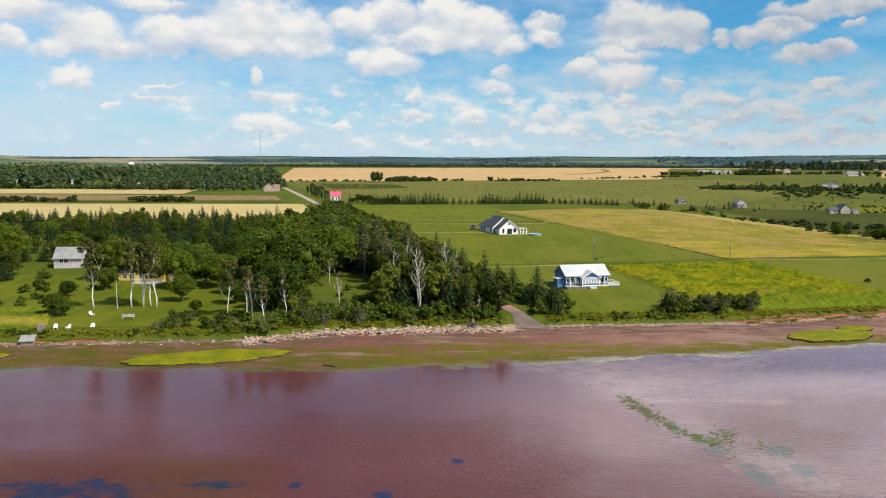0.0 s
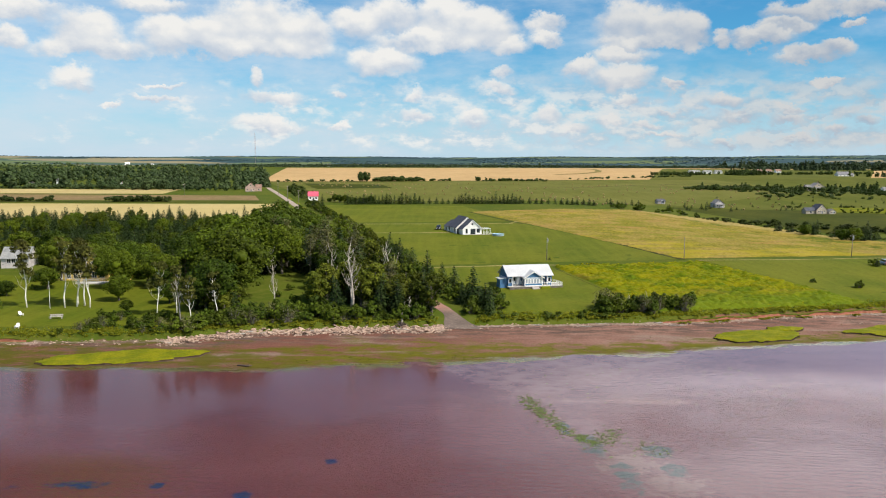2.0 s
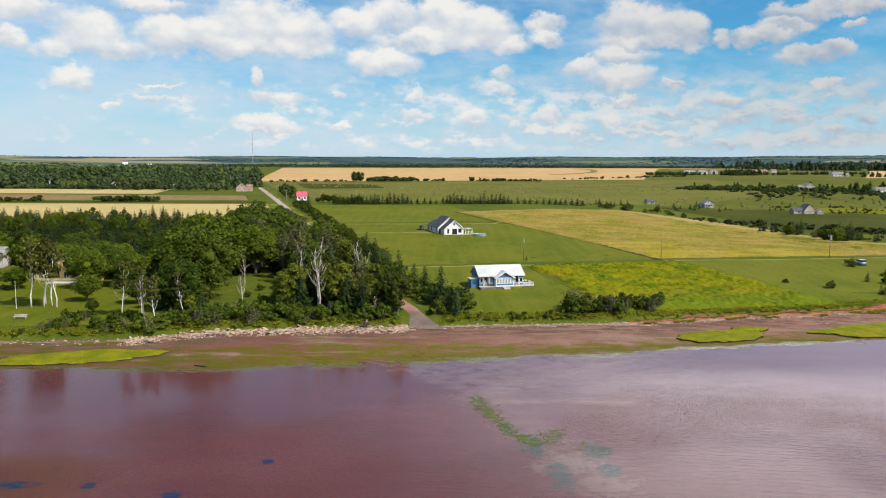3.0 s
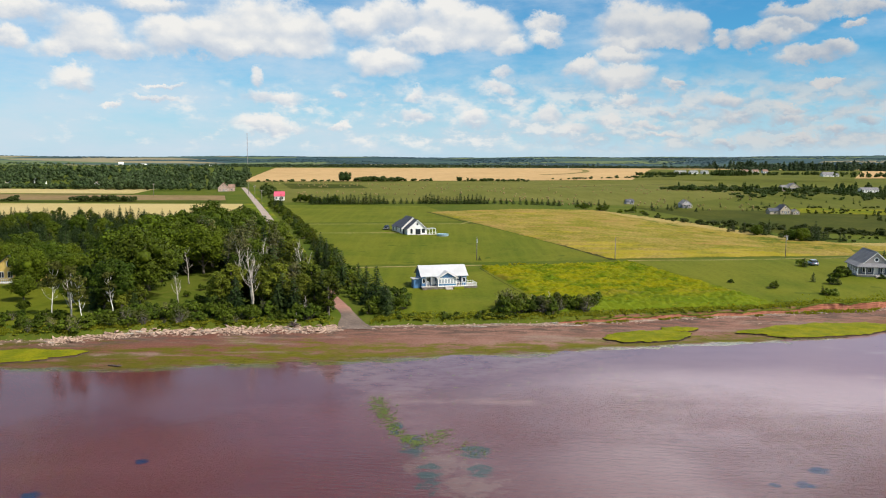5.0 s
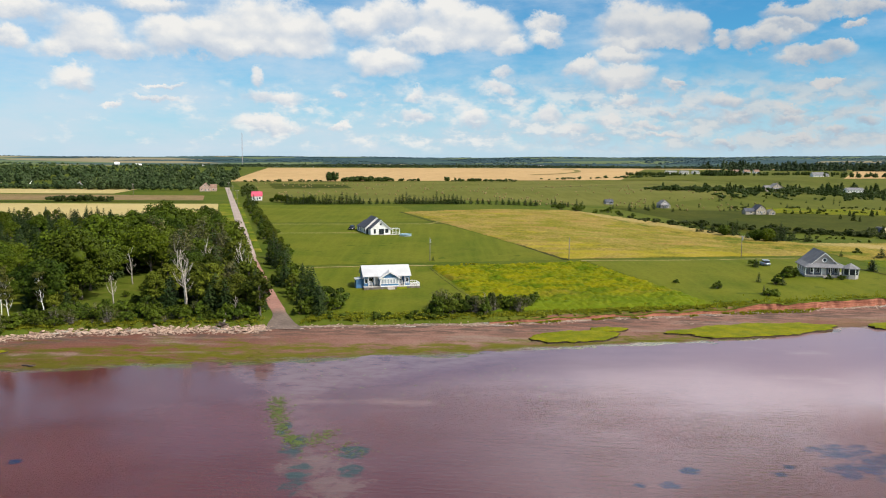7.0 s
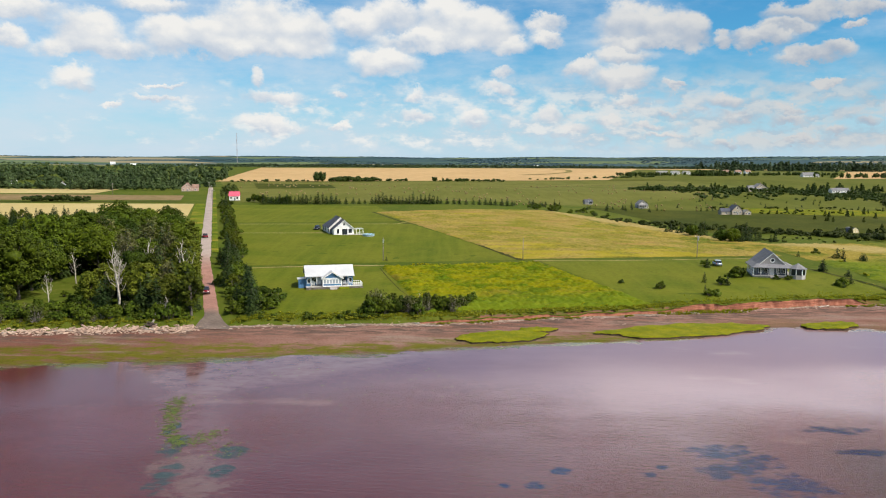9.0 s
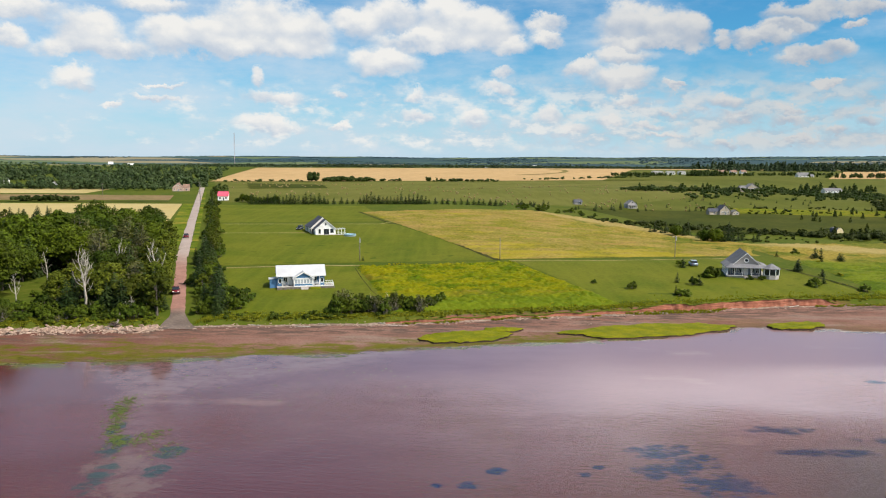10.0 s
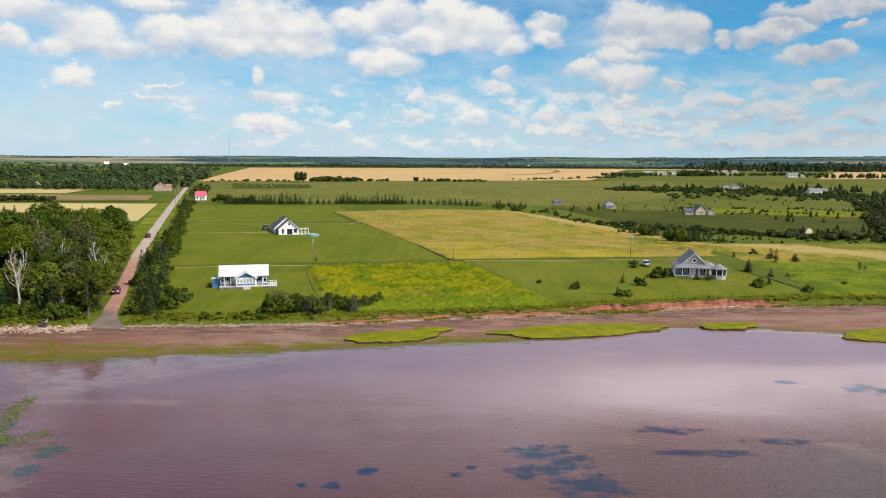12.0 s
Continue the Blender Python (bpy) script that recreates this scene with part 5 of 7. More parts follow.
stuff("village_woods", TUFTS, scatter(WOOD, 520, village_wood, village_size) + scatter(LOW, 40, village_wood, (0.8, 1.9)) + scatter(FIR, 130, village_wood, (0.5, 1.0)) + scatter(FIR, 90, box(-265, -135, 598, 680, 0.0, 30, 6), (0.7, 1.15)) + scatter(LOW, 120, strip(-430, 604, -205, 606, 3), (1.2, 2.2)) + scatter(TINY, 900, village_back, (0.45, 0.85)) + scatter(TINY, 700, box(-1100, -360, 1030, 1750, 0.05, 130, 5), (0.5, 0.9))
      + scatter(WOOD, 60, strip(-148, 582, -270, 592, 5), (0.4, 0.85)), M["village_haze_leaf"], "mixed green trees round a far village", "woods")
stuff("road_trees", TUFTS, scatter(WOOD, 30, strip(-74, 482, -101, 590, 4), (0.35, 0.7)) + scatter(FIR, 8, strip(-70, 478, -84, 520, 3), (0.4, 0.7)),
      M["far_leaf"], "trees beside the far end of the road", "woods")
stuff("field_hedges", TUFTS, scatter(LOW, 90, strip(-330, 446, -215, 448, 3), (0.9, 1.7)) + scatter(LOW, 34, strip(-182, 446, -146, 452, 3), (1.0, 1.8))
      + scatter(WOOD, 7, strip(-172, 448, -150, 450, 3), (0.35, 0.5)), M["far_leaf"], "hedges between the grain fields", "hedge")
stuff("middle_copse", TUFTS, scatter(LOW, 60, strip(-58, 824, -14, 832, 4), (1.6, 2.9)) + scatter(WOOD, 7, strip(-78, 820, -64, 822, 4), (0.8, 1.15)) + scatter(LOW, 14, strip(-10, 834, 20, 838, 3), (1.0, 1.8))
      + scatter(LOW, 26, strip(-160, 795, -80, 822, 7), (0.8, 1.6)) + scatter(LOW, 40, strip(60, 838, 130, 848, 4), (1.0, 1.9)) + scatter(LOW, 60, strip(170, 900, 330, 1000, 7), (0.8, 1.8)) + scatter(WOOD, 5, strip(50, 838, 60, 842, 3), (0.4, 0.6)), M["far_leaf"], "hedge and copse before the grain field", "hedge")


def belt():
    x = rnd.uniform(-420, 1900)
    return x, 1430 + 0.12 * max(0, x) + rnd.uniform(0, 240) + 40 * wiggle(x, 0, 200, 5)


stuff("wood_belt", TUFTS, scatter(TINY, 4200, belt, (0.5, 0.95)) + scatter(FIR, 300, belt, (0.6, 1.0)) + scatter(FIR, 900, box(560, 1700, 1330, 1560), (1.2, 2.0)), M["belt_leaf"], "far belt of mixed woods behind the grain field", "woods")


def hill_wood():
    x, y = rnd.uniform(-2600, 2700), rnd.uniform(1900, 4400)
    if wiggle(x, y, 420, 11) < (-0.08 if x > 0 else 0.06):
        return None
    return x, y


stuff("hill_woods", TUFTS, scatter(TINY, 8000, hill_wood, (1.2, 2.0), 1.5, (0.24, 0.38)), M["hill_haze_leaf"], "dark woods on the far hills", "woods")
stuff("east_woods", TUFTS, scatter(LOW, 330, strip(222, 655, 480, 600, 12), (1.0, 2.1)) + scatter(WOOD, 24, strip(225, 655, 350, 610, 9), (0.35, 0.6)) + scatter(FIR, 26, strip(230, 655, 350, 612, 10), (0.4, 0.75))
      + scatter(WOOD, 40, strip(330, 640, 470, 640, 16), (0.35, 0.6)) + scatter(FIR, 24, strip(395, 735, 480, 725, 8), (0.7, 1.0))
      + scatter(WOOD, 70, strip(300, 1045, 372, 1062, 9), (0.4, 0.65)) + scatter(FIR, 40, strip(404, 1060, 452, 1068, 14), (0.7, 1.1)) + scatter(WOOD, 60, strip(404, 1060, 452, 1068, 14), (0.6, 0.9))
      + scatter(WOOD, 100, strip(470, 1080, 640, 1130, 9), (0.35, 0.6)) + scatter(WOOD, 110, strip(560, 1020, 900, 1080, 10), (0.45, 0.75)) + scatter(FIR, 40, strip(580, 1010, 900, 1070, 14), (0.6, 0.9))
      + scatter(LOW, 420, box(250, 600, 540, 650, -0.05, 24, 6), (0.8, 1.7)) + scatter(FIR, 120, box(250, 640, 560, 700, 0.0, 30, 8), (0.35, 0.75)), M["far_leaf"], "scattered woods on the eastern slope", "woods")


def thicket():
    x, y = rnd.uniform(225, 470), rnd.uniform(305, 540)
    if y < 297 + 0.12 * (x - 240) or y > 325 + 2.1 * max(0, x - 266) or wiggle(x, y, 26, 9) < -0.35:
        return None
    return x, y


stuff("thicket_east", TUFTS, scatter(LOW, 1500, thicket, (0.8, 1.7)) + scatter(FIR, 460, thicket, (0.3, 0.6)) + scatter(LOW, 60, box(225, 330, 425, 490, 0.0, 14, 2), (0.4, 0.9)) + scatter(LOW, 150, box(178, 420, 296, 330, 0.05, 9, 7), (0.3, 0.6)) + scatter(LOW, 70, strip(150, 372, 230, 325, 5), (0.8, 1.5))
      + scatter(LOW, 40, strip(195, 330, 240, 322, 3), (0.5, 0.9)) + scatter(LOW, 110, strip(204, 340, 250, 318, 3), (0.35, 0.75)) + scatter(FIR, 50, box(255, 360, 330, 470, 0.0, 20, 5), (0.22, 0.42)) + scatter(LOW, 36, strip(140, 400, 172, 330, 5), (0.5, 1.1)), M["far_leaf"], "green thicket of low bushes and firs", "thicket")

stuff("bank_grass", TUFTS, scatter(LOW, 1500, lambda: (lambda x: (x, cliff(x) + 0.1 + abs(rnd.gauss(0, 2.0))) if abs(x - along_road(cliff(x) + 2)) > 4.5 else None)(rnd.uniform(-110, 195)), (0.16, 0.36), 0.05, (0.5, 0.8)) + scatter(GRASS, 6500, lambda: (lambda x: (x, cliff(x) + abs(rnd.gauss(0, 2.6)) + (0.5 if x > 58 else 0.0)) if abs(x - along_road(cliff(x) + 2)) > 4 else None)(rnd.uniform(-120, 200)), (0.22, 0.6), 0.02) + scatter(GRASS, 700, lambda: (lambda x: (x, cliff(x) - rnd.uniform(0, 3.2) * ramp01((x - 104) / 8) * ramp01((134 - x) / 8)))(rnd.uniform(104, 134)), (0.3, 0.6), 0.02) + scatter(LOW, 420, lambda: (lambda x: (x, cliff(x) - rnd.uniform(0.9, 2.2)) if wiggle(x, 0, 6, 14) > (0.05 if x < 112 else 0.22) or x > 156 else None)(rnd.uniform(58, 195)), (0.14, 0.28), 0.05, (0.5, 0.8)),
      M["bank_grass"], "tall green grass along the top of the bank", "grass")


def wrack_line():
    x = rnd.uniform(-118, 190)
    return x, cliff(x) - 2.2 - abs(rnd.gauss(0, 2.2))


def weed_flat():
    x = rnd.uniform(-60, 110)
    y = tide(x) + 1.5 + abs(rnd.gauss(0, 4.5))
    return (x, y) if y < cliff(x) - 4 and wiggle(x * 0.4, y, 3.5, 31) > -0.05 else None


stuff("wrack", TUFTS, scatter(GRASS, 2200, wrack_line, (0.12, 0.30), 0.0, (0.12, 0.3)), M["rotten_weed"], "dark dried seaweed strewn along the upper beach", "seaweed")
stuff("shore_weed", TUFTS, scatter(GRASS, 3200, weed_flat, (0.15, 0.42), 0.0, (0.08, 0.2)), M["flat_weed"], "olive seaweed lying on the wet mud", "seaweed")


def bank_brow():
    x = rnd.uniform(14, 56) if rnd.random() < 0.6 else rnd.uniform(-110, -36)
    if abs(x - along_road(cliff(x) + 2)) < 5 or wiggle(x, 0, 7, 21) < -0.05:
        return None
    return x, cliff(x) + abs(rnd.gauss(0, 1.4)) + 0.4


stuff("bank_bushes", TUFTS, scatter(LOW, 120, bank_brow, (0.22, 0.5), 0.1), M["shrub"], "low green bushes hanging over the edge of the bank", "shrub")


def weed_field():
    u, v = rnd.random(), rnd.random()
    x = (59 + 48 * u) * (1 - v) + (45 + 44 * u) * v
    y = (154 + 8 * u) * (1 - v) + (214 + 8 * u) * v
    return x, y


def weed_patch():
    x, y = weed_field()
    return (x, y) if wiggle(x * 0.6, y, 5.5, 4) > -0.15 else None


stuff("goldenrod_weeds", TUFTS, scatter(LOW, 420, weed_patch, (0.16, 0.40), 0.05, (0.5, 0.8)) + scatter(LOW, 160, weed_field, (0.16, 0.34), 0.05), M["goldenrod"], "tall yellow goldenrod and green weeds", "weeds")


def east_bank():
    x = rnd.uniform(165, 330)
    y = cliff(x) + abs(rnd.gauss(0, 26)) + 1
    return x, y


stuff("east_grass", TUFTS, scatter(LOW, 130, east_bank, (0.16, 0.34), 0.05, (0.4, 0.7)) + scatter(LOW, 14, east_bank, (0.35, 0.7), 0.1), M["goldenrod"], "rough grass and weeds above the eastern shore", "grass")



def scarp(x0, x1):
    """The eroded red clay face below the turf, gullied, with a lip of turf that hangs over it."""
    n_ = int((x1 - x0) / 0.35)
    face_v, lip_v = [], []
    for i in range(n_ + 1):
        x = x0 + (x1 - x0) * i / n_
        c = cliff(x)
        top, foot = height_at(x, c + 1.1), height_at(x, c - 1.1)
        bare = (0.55 + 0.45 * ramp01((x - 106) / 10)) * ramp01((x - x0) / 4) * ramp01((x1 - x) / 4) * ramp01(0.55 + 0.5 * ramp01((x - 112) / 8) + 2.0 * wiggle(x, 0, 7, 61))
        top = foot + 0.1 + (top - foot + 0.45 * ramp01((x - 100) / 14)) * (0.25 + 0.75 * bare)
        for u, out_by in ((0.0, 1.25), (0.12, 0.95), (0.4, 0.78), (0.7, 0.74), (0.92, 0.70), (1.0, 0.45)):
            gully = (0.42 * wiggle(x, u * 0.6, 1.3, 62) + 0.26 * wiggle(x, u * 2, 0.5, 63)) * (1 - 0.4 * u)
            face_v.append((x, c - out_by - gully * bare, foot - 0.12 + (top - foot + 0.12) * u))
        hang = 0.10 + 0.22 * abs(wiggle(x, 0, 0.9, 64))
        for dy, dz in ((-0.66 - hang, -0.10), (-0.66 - hang, 0.02), (-0.30, 0.08), (2.6, -0.5)):
            lip_v.append((x, c + dy - 0.16 * wiggle(x, 0, 0.45, 63), top + dz + (0.10 * wiggle(x, dy, 0.7, 65) if dy < 1 else -0.06)))
    face_f = [(6 * i + k, 6 * i + k + 6, 6 * i + k + 7, 6 * i + k + 1) for i in range(n_) for k in range(5)]
    lip_f = [(4 * i + k, 4 * i + k + 4, 4 * i + k + 5, 4 * i + k + 1) for i in range(n_) for k in range(3)]
    bank = tagged(link("bank_scarp", face_v, face_f, M["red_clay"], smooth=True), "gullied red clay face of the low bank", "bank", kind="structure")
    ob = link("turf_lip", lip_v, lip_f, M["turf"], bank, True)
    ob["label"] = "overhanging lip of dark turf"


def clay_color(n, pos):
    z = n.node("ShaderNodeSeparateXYZ", Vector=pos).outputs[2]
    seam = n.noise(n.node("ShaderNodeCombineXYZ", X=n.math("MULTIPLY", n.node("ShaderNodeSeparateXYZ", Vector=pos).outputs[0], 0.15), Y=0.0, Z=n.math("MULTIPLY", z, 5.0)).outputs[0], 1.0, 4.0)
    base = n.mix(n.span(seam, 0.4, 0.62), (0.330, 0.128, 0.080), (0.175, 0.066, 0.042))
    return n.mix(n.span(n.noise(pos, 1.3, 5.0, 0.65), 0.5, 0.7, 0, 0.6), base, (0.400, 0.200, 0.135))


M["red_clay"] = surface("eroded red clay", clay_color, 0.95, grainy(4.0), 0, 0.6, 0.08, 0.05)
M["turf"] = surface("hanging turf", two_tone((0.050, 0.062, 0.008), (0.100, 0.105, 0.012), 1.2, 0.2), 0.95, grainy(3.0), 0, 0.7, 0.12, 0.05)
scarp(57.0, 158.0)
scarp(-72.5, -59.0)

# marsh islands off the beach
ISLES = [(-38.8, 122.8, 12.6, 3.6), (72.5, 140.6, 8.6, 4.0), (80, 146, 4.0, 1.6), (109, 147.5, 17.5, 5.0), (140, 153, 6.0, 3.0), (171, 146, 13, 5.5), (-78, 121, 7, 2.0)]


def islet(cx, cy, rx, ry, seed):
    """A low grassy mound with a cut edge."""
    rings = [(0.2, 0.50), (0.4, 0.50), (0.6, 0.48), (0.78, 0.46), (0.9, 0.43), (0.97, 0.38), (1.0, 0.30)]
    n_ = 110
    vs = [(cx, cy, 0.50 + max(0.0, height_at(cx, cy)))]
    rim = []
    for k, z in rings + [(0.99, 0.12), (1.03, -0.25)]:
        for i in range(n_):
            an = 2 * math.pi * i / n_
            edge = 1 + 0.24 * wiggle(math.cos(an) * 2, math.sin(an) * 2, 1, seed) + 0.08 * wiggle(math.cos(an) * 6, math.sin(an) * 6, 1, seed) + 0.05 * wiggle(math.cos(an) * 17, math.sin(an) * 17, 1, seed)
            x, y = cx + rx * k * edge * math.cos(an), cy + ry * k * edge * math.sin(an) + 0.22 * rx * k * edge * math.cos(an)
            up = 0.16 * wiggle(x, y, 1.5, seed) + 0.10 * wiggle(x, y, 0.6, seed) if z > 0.2 else 0.0
            (vs if z >= 0.30 else rim).append((x, y, z + up + max(0.0, height_at(x, y))))
    fs = [(0, 1 + i, 1 + (i + 1) % n_) for i in range(n_)]
    for ring in range(len(rings) - 1):
        o = 1 + ring * n_
        fs += [(o + i, o + n_ + i, o + n_ + (i + 1) % n_, o + (i + 1) % n_) for i in range(n_)]
    rim = vs[-n_:] + rim
    isle = tagged(link("marsh_island", vs, fs, M["marsh"], smooth=True), "low island of bright green marsh grass on red mud", "marsh", "marsh islands")
    link("cut_edge", rim, [(o + i, o + n_ + i, o + n_ + (i + 1) % n_, o + (i + 1) % n_) for o in (0, n_) for i in range(n_)], M["rotten_weed"], isle)
    return isle


M["marsh"] = surface("marsh turf", two_tone((0.105, 0.118, 0.003), (0.165, 0.158, 0.004), 2.5, 0.3), 0.95, grainy(3.0), 0, 0.6, 0.1, 0.1)
for k_, (cx, cy, rx, ry) in enumerate(ISLES):
    islet(cx, cy, rx, ry, 3.0 + k_)


for pattern in MAPLES + MIXED + SPRUCES + YOUNG + SHRUBS + GREYS + SNAGS + BIRCHES + GHOSTS:
    retire(pattern)

# ---------------------------------------------------------------- building kit
M["white_paint"] = surface("white painted boards", painted((0.80, 0.79, 0.76)), 0.6, laps(), 0, 0.5, 0.02)
M["white_trim"] = surface("white trim", two_tone((0.82, 0.81, 0.78), (0.72, 0.71, 0.68), 1.5, 0.2, 0.4, 0.7, 0.05), 0.5)
M["blue_paint"] = surface("blue painted boards", painted((0.070, 0.175, 0.330)), 0.6, laps(), 0, 0.5, 0.02)
M["slate_paint"] = surface("grey-blue painted boards", painted((0.125, 0.150, 0.185)), 0.6, laps(), 0, 0.5, 0.02)
M["grey_paint"] = surface("warm grey shingle wall", painted((0.37, 0.345, 0.325)), 0.75, laps(0.2), 0, 0.5, 0.02)
M["beige_paint"] = surface("beige painted boards", painted((0.42, 0.36, 0.27)), 0.65, laps(), 0, 0.5, 0.02)
M["yellow_paint"] = surface("yellow painted boards", painted((0.72, 0.50, 0.14)), 0.65, laps(), 0, 0.5, 0.02)
M["pink_brick"] = surface("weathered pink brick wall", two_tone((0.46, 0.33, 0.27), (0.36, 0.26, 0.21), 1.2, 0.15), 0.85)
M["pale_shingle"] = surface("weathered whitish shingles", two_tone((0.50, 0.47, 0.46), (0.40, 0.37, 0.36), 1.6, 0.2), 0.8, laps(0.18), 0, 0.5, 0.02)
M["metal_roof"] = surface("white metal roofing", two_tone((0.52, 0.52, 0.52), (0.46, 0.46, 0.465), 3.0, 0.3, 0.4, 0.7, 0.05), 0.42, None, 0.0, 0, 0, 0.5)
M["dark_roof"] = surface("charcoal shingle roof", two_tone((0.060, 0.064, 0.085), (0.090, 0.092, 0.110), 2.2, 0.25), 0.85, grainy(5.0))
M["grey_roof"] = surface("grey shingle roof", two_tone((0.150, 0.148, 0.158), (0.205, 0.198, 0.200), 2.2, 0.25), 0.85, grainy(5.0))
M["light_roof"] = surface("weathered light grey roof", two_tone((0.20, 0.205, 0.20), (0.27, 0.27, 0.255), 2.0, 0.3), 0.85, laps(0.3), 0, 0.4, 0.02)
M["red_roof"] = surface("bright red metal roof", two_tone((0.62, 0.10, 0.15), (0.52, 0.08, 0.125), 2.0, 0.4, 0.3, 0.7, 0.1), 0.5)
M["brown_roof"] = surface("brown shingle roof", two_tone((0.28, 0.17, 0.12), (0.20, 0.13, 0.10), 2.0, 0.3), 0.85)
M["deck"] = surface("grey weathered deck boards", two_tone((0.46, 0.42, 0.38), (0.34, 0.31, 0.28), 1.0, 0.15), 0.8)
M["stone_base"] = surface("concrete foundation", two_tone((0.34, 0.32, 0.30), (0.26, 0.25, 0.24), 1.0, 0.2), 0.9)
M["glass"] = surface("dark window glass", (0.020, 0.026, 0.034), 0.05, None, 0, 0, 0, 0.6)
M["pale_glass"] = surface("pale blue-grey window glass", two_tone((0.34, 0.38, 0.41), (0.26, 0.30, 0.34), 0.6, 0.1), 0.08, None, 0, 0, 0, 0.6)
M["pool_water"] = surface("pool water", two_tone((0.10, 0.42, 0.62), (0.16, 0.50, 0.68), 0.8, 0.2, 0.3, 0.7, 0.08), 0.06, grainy(3.0), 0, 0.2, 0.05, 0.5)
M["pool_wall"] = surface("pale blue pool wall", two_tone((0.42, 0.55, 0.62), (0.36, 0.48, 0.56), 1.0, 0.2, 0.3, 0.7, 0.06), 0.5)
M["pole_wood"] = surface("weathered pole wood", two_tone((0.17, 0.145, 0.125), (0.25, 0.215, 0.185), 1.0, 0.12), 0.9)
M["steel"] = surface("galvanised steel", two_tone((0.40, 0.41, 0.43), (0.50, 0.50, 0.51), 0.6, 0.1), 0.45, None, 0.7)
M["dark_metal"] = surface("dark grey metal", two_tone((0.06, 0.06, 0.065), (0.09, 0.09, 0.095), 0.5, 0.1), 0.5, None, 0.4)
M["sandstone"] = surface("pale red sandstone", two_tone((0.43, 0.31, 0.235), (0.25, 0.165, 0.12), 1.1, 0.15, 0.3, 0.7, 0.2), 0.9, grainy(4.0), 0, 0.6, 0.06)
M["hay"] = surface("baled hay", two_tone((0.29, 0.22, 0.10), (0.20, 0.15, 0.065), 0.8, 0.1), 0.95, grainy(8.0))
M["tank_paint"] = surface("cream painted steel", two_tone((0.66, 0.56, 0.34), (0.56, 0.47, 0.28), 1.5, 0.2, 0.3, 0.7, 0.08), 0.5)
M["red_car"] = surface("dark red car paint", two_tone((0.16, 0.010, 0.018), (0.14, 0.008, 0.015), 1.0, 0.1, 0.3, 0.7, 0.04), 0.25, None, 0.1, 0, 0, 0.6)
M["silver_car"] = surface("silver blue car paint", two_tone((0.30, 0.37, 0.46), (0.27, 0.34, 0.42), 1.0, 0.1, 0.3, 0.7, 0.04), 0.28, None, 0.4, 0, 0, 0.6)
M["black_car"] = surface("black car paint", two_tone((0.016, 0.017, 0.020), (0.012, 0.013, 0.016), 1.0, 0.1, 0.3, 0.7, 0.04), 0.22, None, 0.1, 0, 0, 0.6)
M["rubber"] = surface("tyre rubber", two_tone((0.018, 0.018, 0.018), (0.028, 0.027, 0.026), 0.3, 0.05), 0.85)
M["lamp_glass"] = surface("headlamp glass", (0.80, 0.79, 0.74), 0.12, None, 0, 0, 0, 0.6)
M["tail_glass"] = surface("tail lamp glass", (0.45, 0.015, 0.015), 0.15, None, 0, 0, 0, 0.6)
M["rust_wood"] = surface("dark wet driftwood", two_tone((0.060, 0.042, 0.036), (0.095, 0.070, 0.058), 0.5, 0.1), 0.7)


def add_box(bm, x0, x1, y0, y1, z0, z1, bevel=0.0):
    r = bmesh.ops.create_cube(bm, size=1.0)
    for v in r["verts"]:
        v.co = Vector(((x0 + x1) / 2 + v.co.x * (x1 - x0), (y0 + y1) / 2 + v.co.y * (y1 - y0), (z0 + z1) / 2 + v.co.z * (z1 - z0)))
    if bevel:
        es = list({e for v in r["verts"] for e in v.link_edges})
        bmesh.ops.bevel(bm, geom=es, offset=bevel, segments=1, affect="EDGES")


def boxpart(name, dims, material, parent, label="", bevel=0.0):
    bm = bmesh.new()
    add_box(bm, *dims, bevel)
    return part(name, bm, material, parent, label)


def add_prism(bm, profile, a0, a1, axis):
    """Extrudes a profile of (across, up) from a0 to a1; axis 'y' or 'x' is the way it runs."""
    def spot(p, a):
        return (p[0], a, p[1]) if axis == "y" else (a, p[0], p[1])
    lo = [bm.verts.new(spot(p, a0)) for p in profile]
    hi = [bm.verts.new(spot(p, a1)) for p in profile]
    n_ = len(profile)
    fs = [bm.faces.new(lo), bm.faces.new(list(reversed(hi)))]
    for i in range(n_):
        fs.append(bm.faces.new((lo[i], hi[i], hi[(i + 1) % n_], lo[(i + 1) % n_])))
    bmesh.ops.recalc_face_normals(bm, faces=fs)


def gable(root, c, half, a0, a1, z0, eave, ridge, wall, roof, axis="y", over=0.35, thick=0.16, wall_label="", roof_label=""):
    """A gabled block: c is the ridge's place across, half the half width."""
    bm = bmesh.new()
    add_prism(bm, [(c - half, z0), (c + half, z0), (c + half, eave), (c, ridge), (c - half, eave)], a0, a1, axis)
    w_ = part("wall", bm, wall, root, wall_label)
    bm = bmesh.new()
    k = (ridge - eave) / half
    for s_ in (-1, 1):
        e = c + s_ * (half + over)
        ze = eave - k * over
        add_prism(bm, [(c, ridge + 0.02), (e, ze + 0.02), (e, ze + thick), (c, ridge + thick)], a0 - over, a1 + over, axis)
    add_prism(bm, [(c - 0.16, ridge + thick - 0.06), (c + 0.16, ridge + thick - 0.06), (c, ridge + thick + 0.05)], a0 - over, a1 + over, axis)
    r_ = part("roof", bm, roof, root, roof_label)
    return w_, r_


